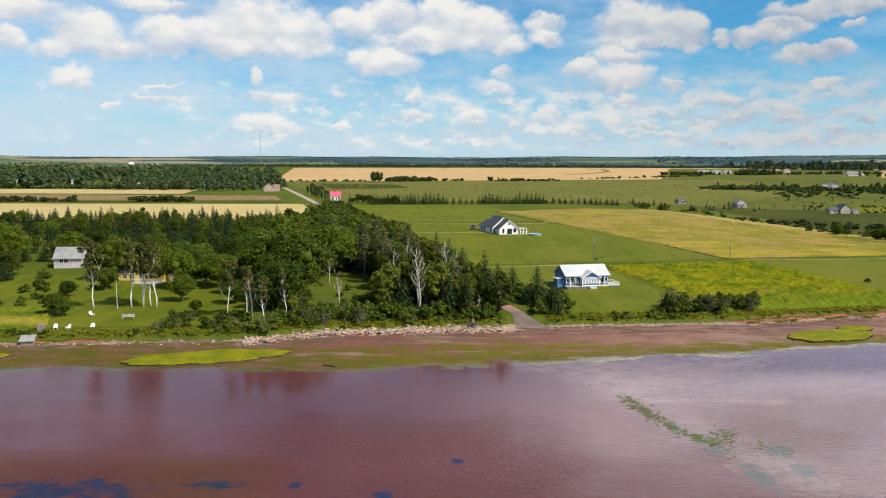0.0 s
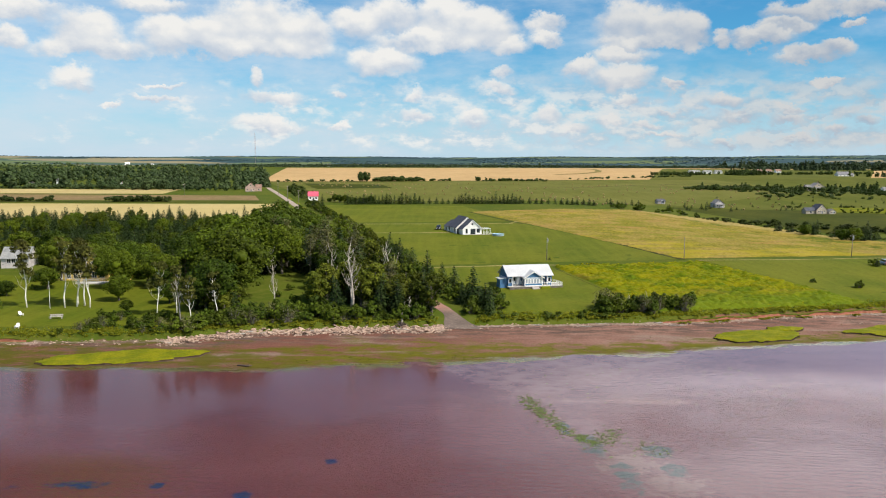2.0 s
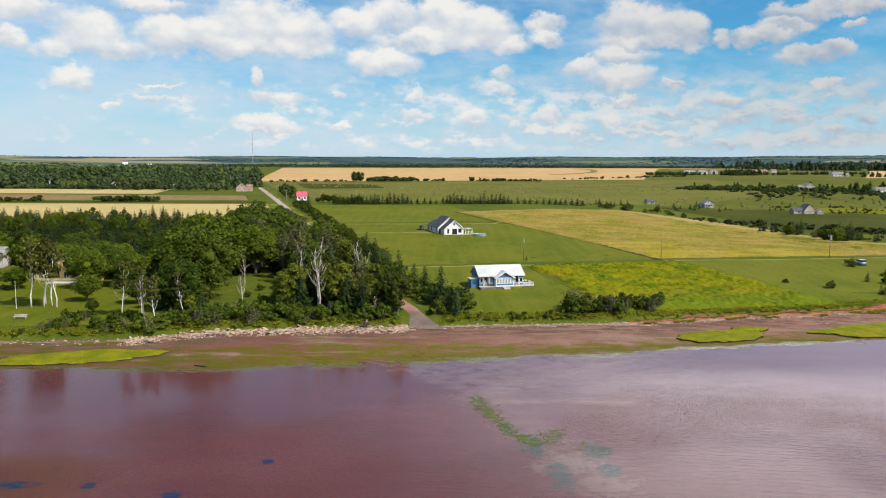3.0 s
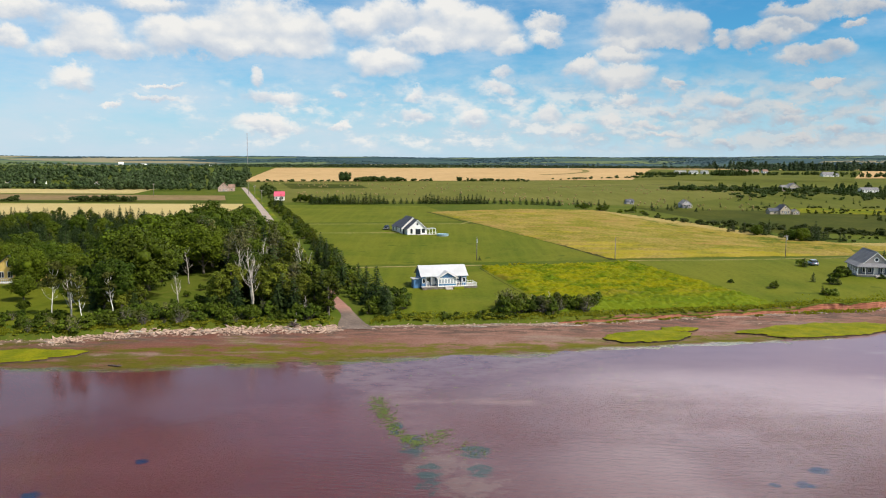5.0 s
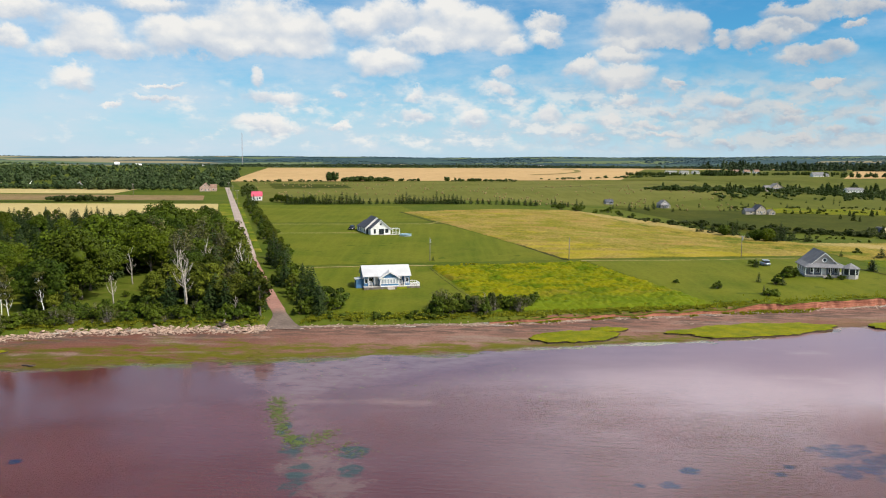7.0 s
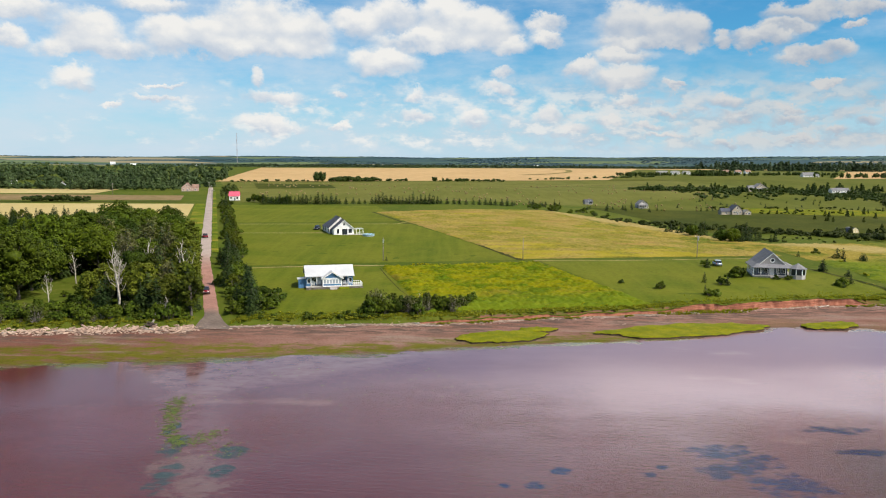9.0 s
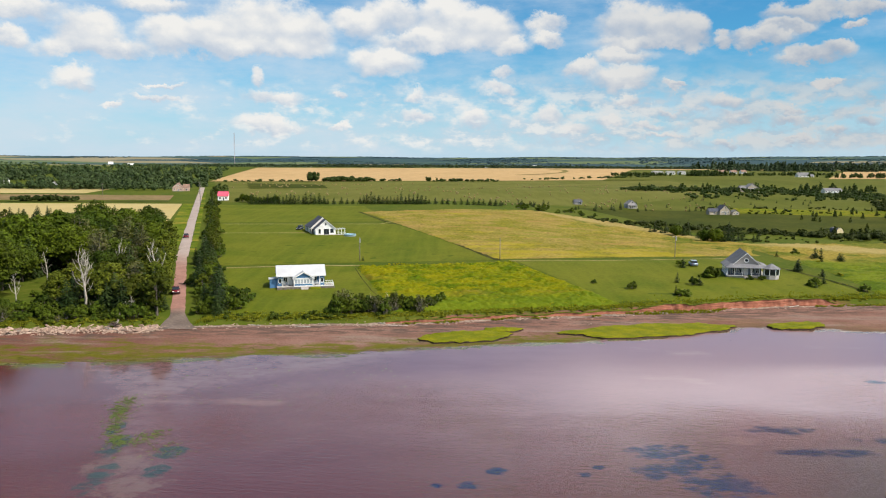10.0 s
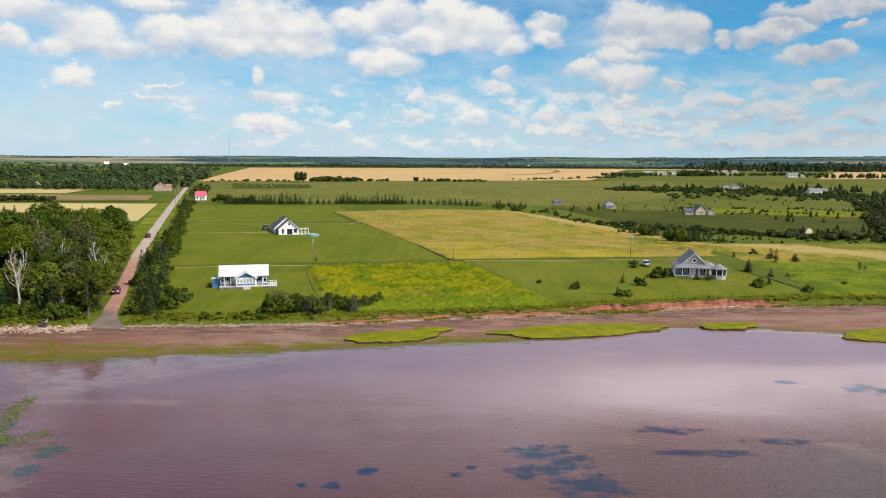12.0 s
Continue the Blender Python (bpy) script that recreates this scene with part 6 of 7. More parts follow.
def window(parent, x, y, z, w_, h, face="-y", bars=1, frame_mat=None, name="window", glass="glass"):
    """A framed window whose outer face lies at (x, y); its middle is at height z."""
    frame_mat = frame_mat or M["white_trim"]

    def slab(bm, u0, u1, v0, v1, d0, d1):
        if face == "-y":
            add_box(bm, x + u0, x + u1, y - d1, y - d0, z + v0, z + v1)
        elif face == "-x":
            add_box(bm, x - d1, x - d0, y + u0, y + u1, z + v0, z + v1)
        else:
            add_box(bm, x + d0, x + d1, y + u0, y + u1, z + v0, z + v1)
    bm = bmesh.new()
    t = 0.09
    slab(bm, -w_ / 2 - t, -w_ / 2, -h / 2 - t, h / 2 + t, -0.02, 0.06)
    slab(bm, w_ / 2, w_ / 2 + t, -h / 2 - t, h / 2 + t, -0.02, 0.06)
    slab(bm, -w_ / 2, w_ / 2, h / 2, h / 2 + t, -0.02, 0.06)
    slab(bm, -w_ / 2 - 0.03, w_ / 2 + 0.03, -h / 2 - t, -h / 2, -0.02, 0.09)
    for i in range(bars):
        u = -w_ / 2 + w_ * (i + 1) / (bars + 1)
        slab(bm, u - 0.03, u + 0.03, -h / 2, h / 2, -0.01, 0.045)
    win = part(name, bm, frame_mat, parent)
    bm = bmesh.new()
    slab(bm, -w_ / 2, w_ / 2, -h / 2, h / 2, 0.0, 0.02)
    part("pane", bm, M[glass], win, "dark reflecting glass" if glass == "glass" else "pale blue-grey window pane")
    return win


def door(parent, x, y, z0, w_, h, material, face="-y"):
    bm = bmesh.new()
    add_box(bm, x - w_ / 2 - 0.08, x + w_ / 2 + 0.08, y - 0.05, y + 0.02, z0, z0 + h + 0.08)
    fr = part("door", bm, M["white_trim"], parent)
    boxpart("door_leaf", (x - w_ / 2, x + w_ / 2, y - 0.08, y - 0.03, z0 + 0.03, z0 + h), material, fr, "", 0.01)
    boxpart("handle", (x + w_ / 2 - 0.16, x + w_ / 2 - 0.08, y - 0.13, y - 0.07, z0 + 1.0, z0 + 1.06), M["dark_metal"], fr)
    return fr


def railing(parent, x0, y0, x1, y1, z0, h=0.95, gap=0.45):
    """A white rail with balusters between two posts."""
    L_ = math.hypot(x1 - x0, y1 - y0)
    ux, uy = (x1 - x0) / L_, (y1 - y0) / L_
    vs, fs = [], []
    for z in (z0 + 0.12, z0 + h):
        tube(vs, fs, [(x0, y0, z), (x1, y1, z)], [0.045, 0.045], 4)
    k = 0.0
    while k <= L_ + 1e-3:
        tube(vs, fs, [(x0 + ux * k, y0 + uy * k, z0), (x0 + ux * k, y0 + uy * k, z0 + h)], [0.03, 0.03], 4)
        k += gap
    return link("railing", vs, fs, M["white_trim"], parent)


def post(parent, x, y, z0, z1, r=0.07, material=None):
    return boxpart("post", (x - r, x + r, y - r, y + r, z0, z1), material or M["white_trim"], parent)


def stand(root, x, y, turn, z=None):
    root.matrix_world = pose(x, y, height_at(x, y) if z is None else z, 0, 0, turn)
    return root


# ---------------------------------------------------------------- blue cottage
def cottage():
    h = new("cottage")
    boxpart("foundation", (-5.5, 5.5, -3.2, 3.3, -0.6, 0.45), M["stone_base"], h)
    bm = bmesh.new()
    add_prism(bm, [(-1.7, 0.45), (3.3, 0.45), (3.3, 2.85), (0.0, 4.82), (-1.7, 3.80)], -5.5, 5.5, "x")
    part("wall", bm, M["blue_paint"], h, "deep blue clapboard wall")
    for x0, x1 in ((-5.5, -4.45), (4.35, 5.5)):
        bm = bmesh.new()
        add_prism(bm, [(-3.25, 0.45), (-1.7, 0.45), (-1.7, 3.80), (-3.25, 2.86)], x0, x1, "x")
        part("end_wall", bm, M["blue_paint"], h)
    bm = bmesh.new()
    for s_ in (-1, 1):
        add_prism(bm, [(0.0, 4.90), (s_ * 3.75, 2.68), (s_ * 3.75, 2.82), (0.0, 5.04)], -5.85, 5.85, "x")
    for i in range(24):
        x = -5.8 + 11.6 * i / 23
        for s_ in (-1, 1):
            add_prism(bm, [(0.0, 5.04), (s_ * 3.75, 2.82), (s_ * 3.75, 2.86), (0.0, 5.08)], x - 0.02, x + 0.02, "x")
    part("roof", bm, M["metal_roof"], h, "white ribbed metal roof")
    # projecting gable with a band of windows
    bm = bmesh.new()
    add_prism(bm, [(-1.75, 0.45), (2.75, 0.45), (2.75, 2.55), (0.5, 3.85), (-1.75, 2.55)], -4.4, -1.2, "y")
    bay = part("gable_bay", bm, M["blue_paint"], h, "blue sunroom gable with six windows")
    bm = bmesh.new()
    for s_ in (-1, 1):
        add_prism(bm, [(0.5, 3.90), (0.5 + s_ * 2.65, 2.37), (0.5 + s_ * 2.65, 2.50), (0.5, 4.03)], -4.75, -0.9, "y")
    part("gable_roof", bm, M["metal_roof"], bay, "white metal roof")
    bm = bmesh.new()
    for s_ in (-1, 1):
        add_prism(bm, [(0.5, 3.72), (0.5 + s_ * 2.62, 2.18), (0.5 + s_ * 2.62, 2.36), (0.5, 3.90)], -4.79, -4.72, "y")
    add_box(bm, -1.75, 2.75, -4.45, -4.39, 2.28, 2.46)
    add_box(bm, -1.75, 2.75, -4.45, -4.39, 0.45, 0.62)
    add_box(bm, -1.80, -1.62, -4.45, -4.39, 0.62, 2.28)
    add_box(bm, 2.62, 2.80, -4.45, -4.39, 0.62, 2.28)
    part("trim", bm, M["white_trim"], bay)
    for i in range(6):
        window(h, -1.28 + 0.71 * i, -4.40, 1.62, 0.50, 0.95, bars=0, glass="pale_glass")
    for x in (-4.97, 4.92):
        window(h, x, -3.25, 1.7, 0.6, 0.9, bars=0)
    window(h, -3.6, -1.7, 1.75, 0.9, 1.1)
    door(h, -2.4, -1.7, 0.5, 0.9, 2.05, M["white_trim"])
    window(h, 3.3, -1.7, 1.75, 0.9, 1.1)
    for y in (-0.6, 1.6):
        window(h, -5.5, y, 1.75, 0.8, 1.0, "-x")
    for x in (-4.45, -3.1, -1.85, 2.85, 4.3):
        post(h, x, -3.45, 0.45, 2.85, 0.06)
    bm = bmesh.new()
    for i in range(13):
        add_box(bm, -5.7, 7.6, -5.0 + 0.2 * i, -4.82 + 0.2 * i, 0.38, 0.44)
    add_box(bm, 5.5, 7.6, -2.4, -1.4, 0.38, 0.44)
    part("deck", bm, M["deck"], h, "grey boarded deck")
    bm = bmesh.new()
    for i in range(45):
        add_box(bm, -5.65 + 0.3 * i, -5.46 + 0.3 * i, -4.96, -4.92, -0.3, 0.37)
    part("deck_skirt", bm, M["pole_wood"], h)
    for a in ((3.0, -4.95, 7.55, -4.95), (7.55, -4.95, 7.55, -1.45), (7.55, -1.45, 5.8, -1.45)):
        railing(h, *a, 0.44, 0.8)
    for i in range(3):
        boxpart("step", (-0.2, 1.5, -5.9 + 0.3 * i, -5.0, -0.3, 0.08 + 0.14 * i), M["deck"], h)
    shed = new("lean_to")
    shed.parent = h
    boxpart("shed_wall", (-7.3, -5.55, -2.6, -0.2, -0.3, 2.05), M["blue_paint"], shed)
    bm = bmesh.new()
    add_prism(bm, [(-7.55, 2.05), (-5.5, 2.25), (-5.5, 2.36), (-7.55, 2.16)], -2.8, 0.0, "y")
    part("shed_roof", bm, M["metal_roof"], shed)
    bm = bmesh.new()
    add_box(bm, 2.0, 4.4, -5.6, -5.1, -0.2, 0.4, 0.1)
    part("planting", bm, M["shrub_box"], h, "low green planting by the deck")
    return tagged(h, "blue clapboard cottage with white metal roof and deck", "house")


M["shrub_box"] = M["bank_grass"]
stand(cottage(), 33.7, 184.3, 14.0, 2.95)


def deck_chair():
    """A white slatted garden chair with a sloping back."""
    c = new("garden_chair")
    bm = bmesh.new()
    for i in range(5):
        add_prism(bm, [(-0.36 + 0.15 * i, 0.36), (-0.24 + 0.15 * i, 0.36), (-0.24 + 0.15 * i, 0.40), (-0.36 + 0.15 * i, 0.40)], -0.40, 0.25, "y")
    part("seat", bm, M["white_trim"], c)
    bm = bmesh.new()
    for i in range(5):
        x = -0.30 + 0.15 * i
        top = 1.10 - 0.02 * abs(i - 2) ** 2
        vs = [bm.verts.new(p) for p in ((x - 0.06, 0.20, 0.34), (x + 0.06, 0.20, 0.34), (x + 0.06, 0.50, top), (x - 0.06, 0.50, top),
                                        (x - 0.06, 0.24, 0.34), (x + 0.06, 0.24, 0.34), (x + 0.06, 0.54, top), (x - 0.06, 0.54, top))]
        for f in ((0, 1, 2, 3), (7, 6, 5, 4), (0, 4, 5, 1), (2, 6, 7, 3), (1, 5, 6, 2), (0, 3, 7, 4)):
            bm.faces.new([vs[k] for k in f])
    part("backrest", bm, M["white_trim"], c)
    for x in (-0.40, 0.32):
        boxpart("armrest", (x, x + 0.10, -0.45, 0.35, 0.58, 0.62), M["white_trim"], c)
        boxpart("leg", (x + 0.02, x + 0.08, -0.42, -0.36, -0.05, 0.58), M["white_trim"], c)
        boxpart("leg", (x + 0.02, x + 0.08, 0.22, 0.28, -0.05, 0.58), M["white_trim"], c)
    return tagged(c, "white slatted garden chair on the lawn", "chair", "white garden chairs")


chair = deck_chair()
for x, y, a in [(-69.7, 135.9, 20), (-67.4, 135.9, -15), (-63.5, 136.9, 5), (-67.8, 146.0, 60)]:
    place(chair, x, y, 0.86, a, 0.0)
cot = pose(33.7, 184.3, 2.95, 0, 0, 14.0)
for x, y, a in [(-3.9, -2.8, 0), (-2.0, -2.7, 15), (3.6, -2.7, -10)]:
    c = copy_thing(chair, cot @ pose(x, y, 0.47, 0, 0, a))
    tagged(c, "white slatted chair on the cottage porch")
retire(chair)


# ---------------------------------------------------------------- white house with the pool
def white_house():
    h = new("farmhouse")
    gable(h, -0.6, 4.7, 5.0, 15.0, -0.6, 2.6, 6.5, M["white_paint"], M["dark_roof"], "y", 0.4, 0.16, "white board wall", "charcoal shingle roof")
    gable(h, 0.0, 4.2, 0.0, 6.0, -0.6, 2.4, 5.8, M["white_paint"], M["dark_roof"], "y", 0.45)
    gable(h, -2.2, 3.4, 14.5, 19.6, -0.6, 2.4, 4.6, M["white_paint"], M["dark_roof"], "y", 0.3)
    bm = bmesh.new()
    for c, hf, e, r, y in ((0.0, 4.2, 2.4, 5.8, -0.46), (-0.6, 4.7, 2.6, 6.5, 4.58)):
        for s_ in (-1, 1):
            k = (r - e) / hf
            o = hf + 0.45
            add_prism(bm, [(c, r + 0.02), (c + s_ * o, e - k * 0.45 + 0.02), (c + s_ * o, e - k * 0.45 - 0.2), (c, r - 0.22)], y - 0.04, y + 0.03, "y")
    part("trim", bm, M["white_trim"], h)
    window(h, 0.3, 0.0, 1.15, 2.0, 2.1, bars=1, frame_mat=M["dark_metal"])
    window(h, 2.6, 0.0, 1.5, 1.2, 1.4, bars=1, frame_mat=M["dark_metal"])
    window(h, -2.5, 0.0, 1.4, 0.7, 1.6, bars=0, frame_mat=M["dark_metal"])
    window(h, 0.0, 0.0, 4.1, 0.7, 0.8, bars=0)
    door(h, -4.5, 5.0, 0.0, 0.9, 2.1, M["dark_metal"])
    for y in (6.6, 13.9):
        window(h, -5.3, y, 1.5, 1.1, 1.3, "-x", 1, M["dark_metal"])
    window(h, -5.6, 17.0, 1.4, 1.0, 1.2, "-x", 1, M["dark_metal"])
    for x in (5.2, 6.6, 8.0):
        post(h, x, 0.2, 0.0, 2.2, 0.09)
    bm = bmesh.new()
    for i in range(9):
        add_box(bm, 5.0 + 0.36 * i, 5.08 + 0.36 * i, -0.1, 3.4, 2.22, 2.36)
    add_box(bm, 4.9, 8.2, 0.14, 0.26, 2.1, 2.22)
    part("pergola", bm, M["white_trim"], h)
    boxpart("patio", (-0.9, 8.2, -1.6, 3.4, -0.5, 0.10), M["deck"], h)
    railing(h, 4.4, -1.5, 8.1, -1.5, 0.10)
    return tagged(h, "white board house with two steep charcoal gables", "house")


farm = stand(white_house(), 24.6, 284.2, 18.4)
farm.scale = (0.9, 0.9, 0.95)


def pool():
    p = new("swimming_pool")
    vs, fs = [], []
    n_ = 28
    for r, z in ((2.55, -0.2), (2.55, 0.78), (2.62, 0.80), (2.62, 0.86), (2.40, 0.86), (2.40, 0.6)):
        vs += [(r * math.cos(6.2832 * i / n_), r * math.sin(6.2832 * i / n_), z) for i in range(n_)]
    for k in range(5):
        fs += [(k * n_ + i, k * n_ + (i + 1) % n_, (k + 1) * n_ + (i + 1) % n_, (k + 1) * n_ + i) for i in range(n_)]
    link("pool_wall", vs, fs, M["pool_wall"], p, True)
    link("pool_water", [(2.4 * math.cos(6.2832 * i / n_), 2.4 * math.sin(6.2832 * i / n_), 0.78) for i in range(n_)], [tuple(range(n_))], M["pool_water"], p)
    vs, fs = [], []
    for x in (-0.25, 0.25):
        tube(vs, fs, [(x, -2.9, -0.1), (x, -2.6, 1.5), (x, -2.3, 1.5), (x, -2.25, 0.9)], [0.03] * 4, 5)
    for z in (0.3, 0.6, 0.9, 1.2):
        tube(vs, fs, [(-0.25, -2.85 + 0.18 * z, z), (0.25, -2.85 + 0.18 * z, z)], [0.025] * 2, 5)
    link("ladder", vs, fs, M["steel"], p)
    return tagged(p, "round above-ground pool with blue water beside the patio", "pool")


stand(pool(), 34.0, 281.0, 0).scale = (0.85, 0.85, 0.85)


# ---------------------------------------------------------------- grey house with porch and gazebo
def grey_house():
    h = new("house")
    boxpart("foundation", (-5.5, 6.2, -4.1, 8.5, -0.8, 0.5), M["stone_base"], h)
    gable(h, 0, 4.15, -2.0, 11.0, 0.4, 3.2, 6.9, M["grey_paint"], M["grey_roof"], "y", 0.45, 0.18, "warm grey shingle gable", "grey shingle roof")
    bm = bmesh.new()
    for s_ in (-1, 1):
        add_prism(bm, [(0, 6.94), (s_ * 4.6, 2.80), (s_ * 4.6, 2.58), (0, 6.7)], -2.52, -2.44, "y")
    part("trim", bm, M["white_trim"], h)
    # Panel over the grey wall whose dark colour paints in the porch's shade.
    boxpart("porch_wall", (-4.12, 4.12, -2.06, -2.0, 0.5, 3.2), M["slate_paint"], h, "porch wall panel, dark grey-blue for the porch's shade")
    # hipped porch roof on three sides
    inner = [(-4.2, 8.6), (-4.2, -2.1), (4.2, -2.1), (4.2, 8.6)]
    outer = [(-5.8, 8.6), (-5.8, -4.5), (6.6, -4.5), (6.6, 8.6)]
    vs = [(x, y, 3.75) for x, y in inner] + [(x, y, 2.85) for x, y in outer] + [(x, y, 3.60) for x, y in inner] + [(x, y, 2.68) for x, y in outer]
    fs = []
    for i in range(3):
        fs += [(i, i + 1, i + 5, i + 4), (i + 8, i + 12, i + 13, i + 9), (i + 4, i + 5, i + 13, i + 12)]
    fs += [(0, 4, 12, 8), (3, 11, 15, 7)]
    tagged(link("porch_roof", vs, fs, M["grey_roof"], h), "low grey hipped porch roof")
    boxpart("porch_floor", (-5.6, 6.3, -4.3, -2.0, 0.35, 0.52), M["deck"], h)
    for x in (-5.5, -3.4, -1.2, 1.2, 3.2, 4.8):
        post(h, x, -4.2, 0.5, 2.75, 0.08)
    for y in (-1.5, 1.0, 3.5, 6.0):
        post(h, -5.5, y, 0.5, 2.75, 0.08)
    railing(h, -5.5, -4.2, -5.5, 6.0, 0.52, 0.85)
    for i in range(4):
        boxpart("step", (-0.85, 0.85, -5.5 + 0.3 * i, -4.3, -0.3, -0.05 + 0.15 * i), M["deck"], h)
    for x in (-3.2, -1.7, 1.7, 3.2):
        window(h, x, -2.06, 1.75, 0.85, 1.4)
    door(h, 0, -2.06, 0.52, 1.0, 2.1, M["white_trim"])
    # round window in the gable
    vs, fs = [], []
    n_ = 24
    for r, y in ((0.42, -2.02), (0.42, -2.10), (0.70, -2.10), (0.70, -2.0)):
        vs += [(r * math.cos(6.2832 * i / n_), y, 4.75 + r * math.sin(6.2832 * i / n_)) for i in range(n_)]
    for k in range(3):
        fs += [(k * n_ + i, k * n_ + (i + 1) % n_, (k + 1) * n_ + (i + 1) % n_, (k + 1) * n_ + i) for i in range(n_)]
    rw = link("round_window", vs, fs, M["white_trim"], h)
    link("pane", [(0.43 * math.cos(6.2832 * i / n_), -2.04, 4.75 + 0.43 * math.sin(6.2832 * i / n_)) for i in range(n_)], [tuple(range(n_))], M["glass"], rw)
    # octagonal screened gazebo at the corner of the porch
    g = new("gazebo")
    g.parent = h
    cx, cy, r = 6.6, -3.6, 2.15
    ring = [(cx + r * math.cos(math.pi / 8 + i * math.pi / 4), cy + r * math.sin(math.pi / 8 + i * math.pi / 4)) for i in range(8)]
    big = [(cx + (x - cx) * 1.2, cy + (y - cy) * 1.2) for x, y in ring]
    vs = [(cx, cy, 4.3)] + [(x, y, 2.85) for x, y in big] + [(x, y, 2.68) for x, y in big]
    fs = [(0, 1 + i, 1 + (i + 1) % 8) for i in range(8)] + [(1 + i, 9 + i, 9 + (i + 1) % 8, 1 + (i + 1) % 8) for i in range(8)] + [tuple(range(16, 8, -1))]
    link("gazebo_roof", vs, fs, M["grey_roof"], g)
    vs = [(x, y, -0.8) for x, y in ring] + [(x, y, 1.0) for x, y in ring] + [(x, y, 1.0) for x, y in ring]
    fs = [(i, (i + 1) % 8, 8 + (i + 1) % 8, 8 + i) for i in range(8)] + [tuple(range(8, 16))]
    link("gazebo_base", vs, fs, M["grey_paint"], g)
    for x, y in ring:
        boxpart("gazebo_post", (x - 0.1, x + 0.1, y - 0.1, y + 0.1, 1.0, 2.7), M["white_trim"], g)
    vs = [(cx + (x - cx) * 0.96, cy + (y - cy) * 0.96, z) for z in (1.0, 2.65) for x, y in ring]
    link("gazebo_pane", vs, [(i, (i + 1) % 8, 8 + (i + 1) % 8, 8 + i) for i in range(8)], M["glass"], g)
    for y in (1.0, 4.0):
        window(h, -4.15, y, 2.0, 0.9, 1.3, "-x")
    return tagged(h, "grey shingled house with wraparound porch and corner gazebo", "house")


porch_house = stand(grey_house(), 148.0, 201.0, -12.0)
porch_house.scale = (0.90, 0.85, 0.90)


# ---------------------------------------------------------------- other buildings
def simple_house(w_, d, eave, ridge, wall, roof, label, axis="y", wins=((-0.28, 0.5), (0.28, 0.5)), porch=False, name="house", wing=None, upper=True, ends=True):
    """A plain gabled house; wins are places along the front as parts of its width and of the wall's height."""
    h = new(name)
    boxpart("foundation", (-w_ / 2 + 0.05, w_ / 2 - 0.05, 0.05, d - 0.05, -0.9, 0.3), M["stone_base"], h)
    if axis == "y":
        gable(h, 0, w_ / 2, 0, d, 0.3, eave, ridge, M[wall], M[roof], "y")
        if upper:
            window(h, 0, 0, (eave + ridge) / 2 - 0.1, 0.9, 1.1)
    else:
        gable(h, d / 2, d / 2, -w_ / 2, w_ / 2, 0.3, eave, ridge, M[wall], M[roof], "x")
    for u, v in wins:
        window(h, u * w_, 0, v * eave + 0.3, 1.1, 1.2)
    door(h, 0.06 * w_, 0, 0.3, 0.95, 2.0, M["slate_paint"])
    if ends:
        for k in (0.3, 0.7):
            window(h, -w_ / 2, d * k, eave * 0.6, 0.9, 1.2, "-x")
            window(h, w_ / 2, d * k, eave * 0.6, 0.9, 1.2, "+x")
    if porch:
        bm = bmesh.new()
        add_prism(bm, [(-2.6, 2.45), (0.1, 2.95), (0.1, 3.08), (-2.6, 2.58)], -w_ / 2 - 0.2, w_ / 2 + 0.2, "x")
        part("porch_roof", bm, M[roof], h)
        boxpart("porch_floor", (-w_ / 2, w_ / 2, -2.4, 0, -0.5, 0.3), M["deck"], h)
        for k in range(5):
            post(h, -w_ / 2 + 0.2 + (w_ - 0.4) * k / 4, -2.3, 0.3, 2.5, 0.08)
    if wing:
        x0, x1, y0, y1, e, r = wing
        gable(h, (y0 + y1) / 2, (y1 - y0) / 2, x0, x1, -0.5, e, r, M[wall], M[roof], "x")
        window(h, (x0 + x1) / 2, y0, 1.5, 1.6, 1.2)
    bm = bmesh.new()
    add_box(bm, w_ * 0.12, w_ * 0.12 + 0.6, d * 0.55, d * 0.55 + 0.6, ridge - 0.7, ridge + 0.9)
    part("chimney", bm, M["brown_roof"], h)
    return tagged(h, label, "house")


stand(simple_house(7.6, 9, 3.6, 6.4, "pale_shingle", "grey_roof", "small pale house with a front gable and porch", porch=True), 185.5, 477, 6).scale = (0.74, 0.74, 0.78)
stand(simple_house(8.5, 9, 3.4, 7.2, "beige_paint", "dark_roof", "beige house with dark steep gables and low wing", wins=((-0.3, 0.5), (-0.1, 0.5), (0.3, 0.5)), wing=(-12, -4, 1.5, 7.5, 2.6, 4.6)), 226.5, 431, 6).scale = (0.72, 0.72, 0.76)
stand(simple_house(6.5, 7, 2.5, 4.4, "beige_paint", "grey_roof", "low beige annex beside a gabled house", wins=((-0.25, 0.5), (0.25, 0.5)), upper=False), 232.2, 430, 6).scale = (0.6, 0.6, 0.66)
stand(simple_house(12, 8, 3.0, 6.4, "beige_paint", "grey_roof", "pale house with a broad grey roof among firs", "y", porch=True, wing=(-11, -5, 1, 7, 2.8, 4.8)), 322, 632, 4).scale = (0.9, 0.9, 1.05)
stand(simple_house(19, 8, 3.0, 5.4, "white_paint", "grey_roof", "long white bungalow with a grey roof", "x", ((-0.4, 0.5), (-0.25, 0.5), (-0.1, 0.5), (0.25, 0.5), (0.4, 0.5))), 424, 702, 2).scale = (0.85, 0.85, 0.85)
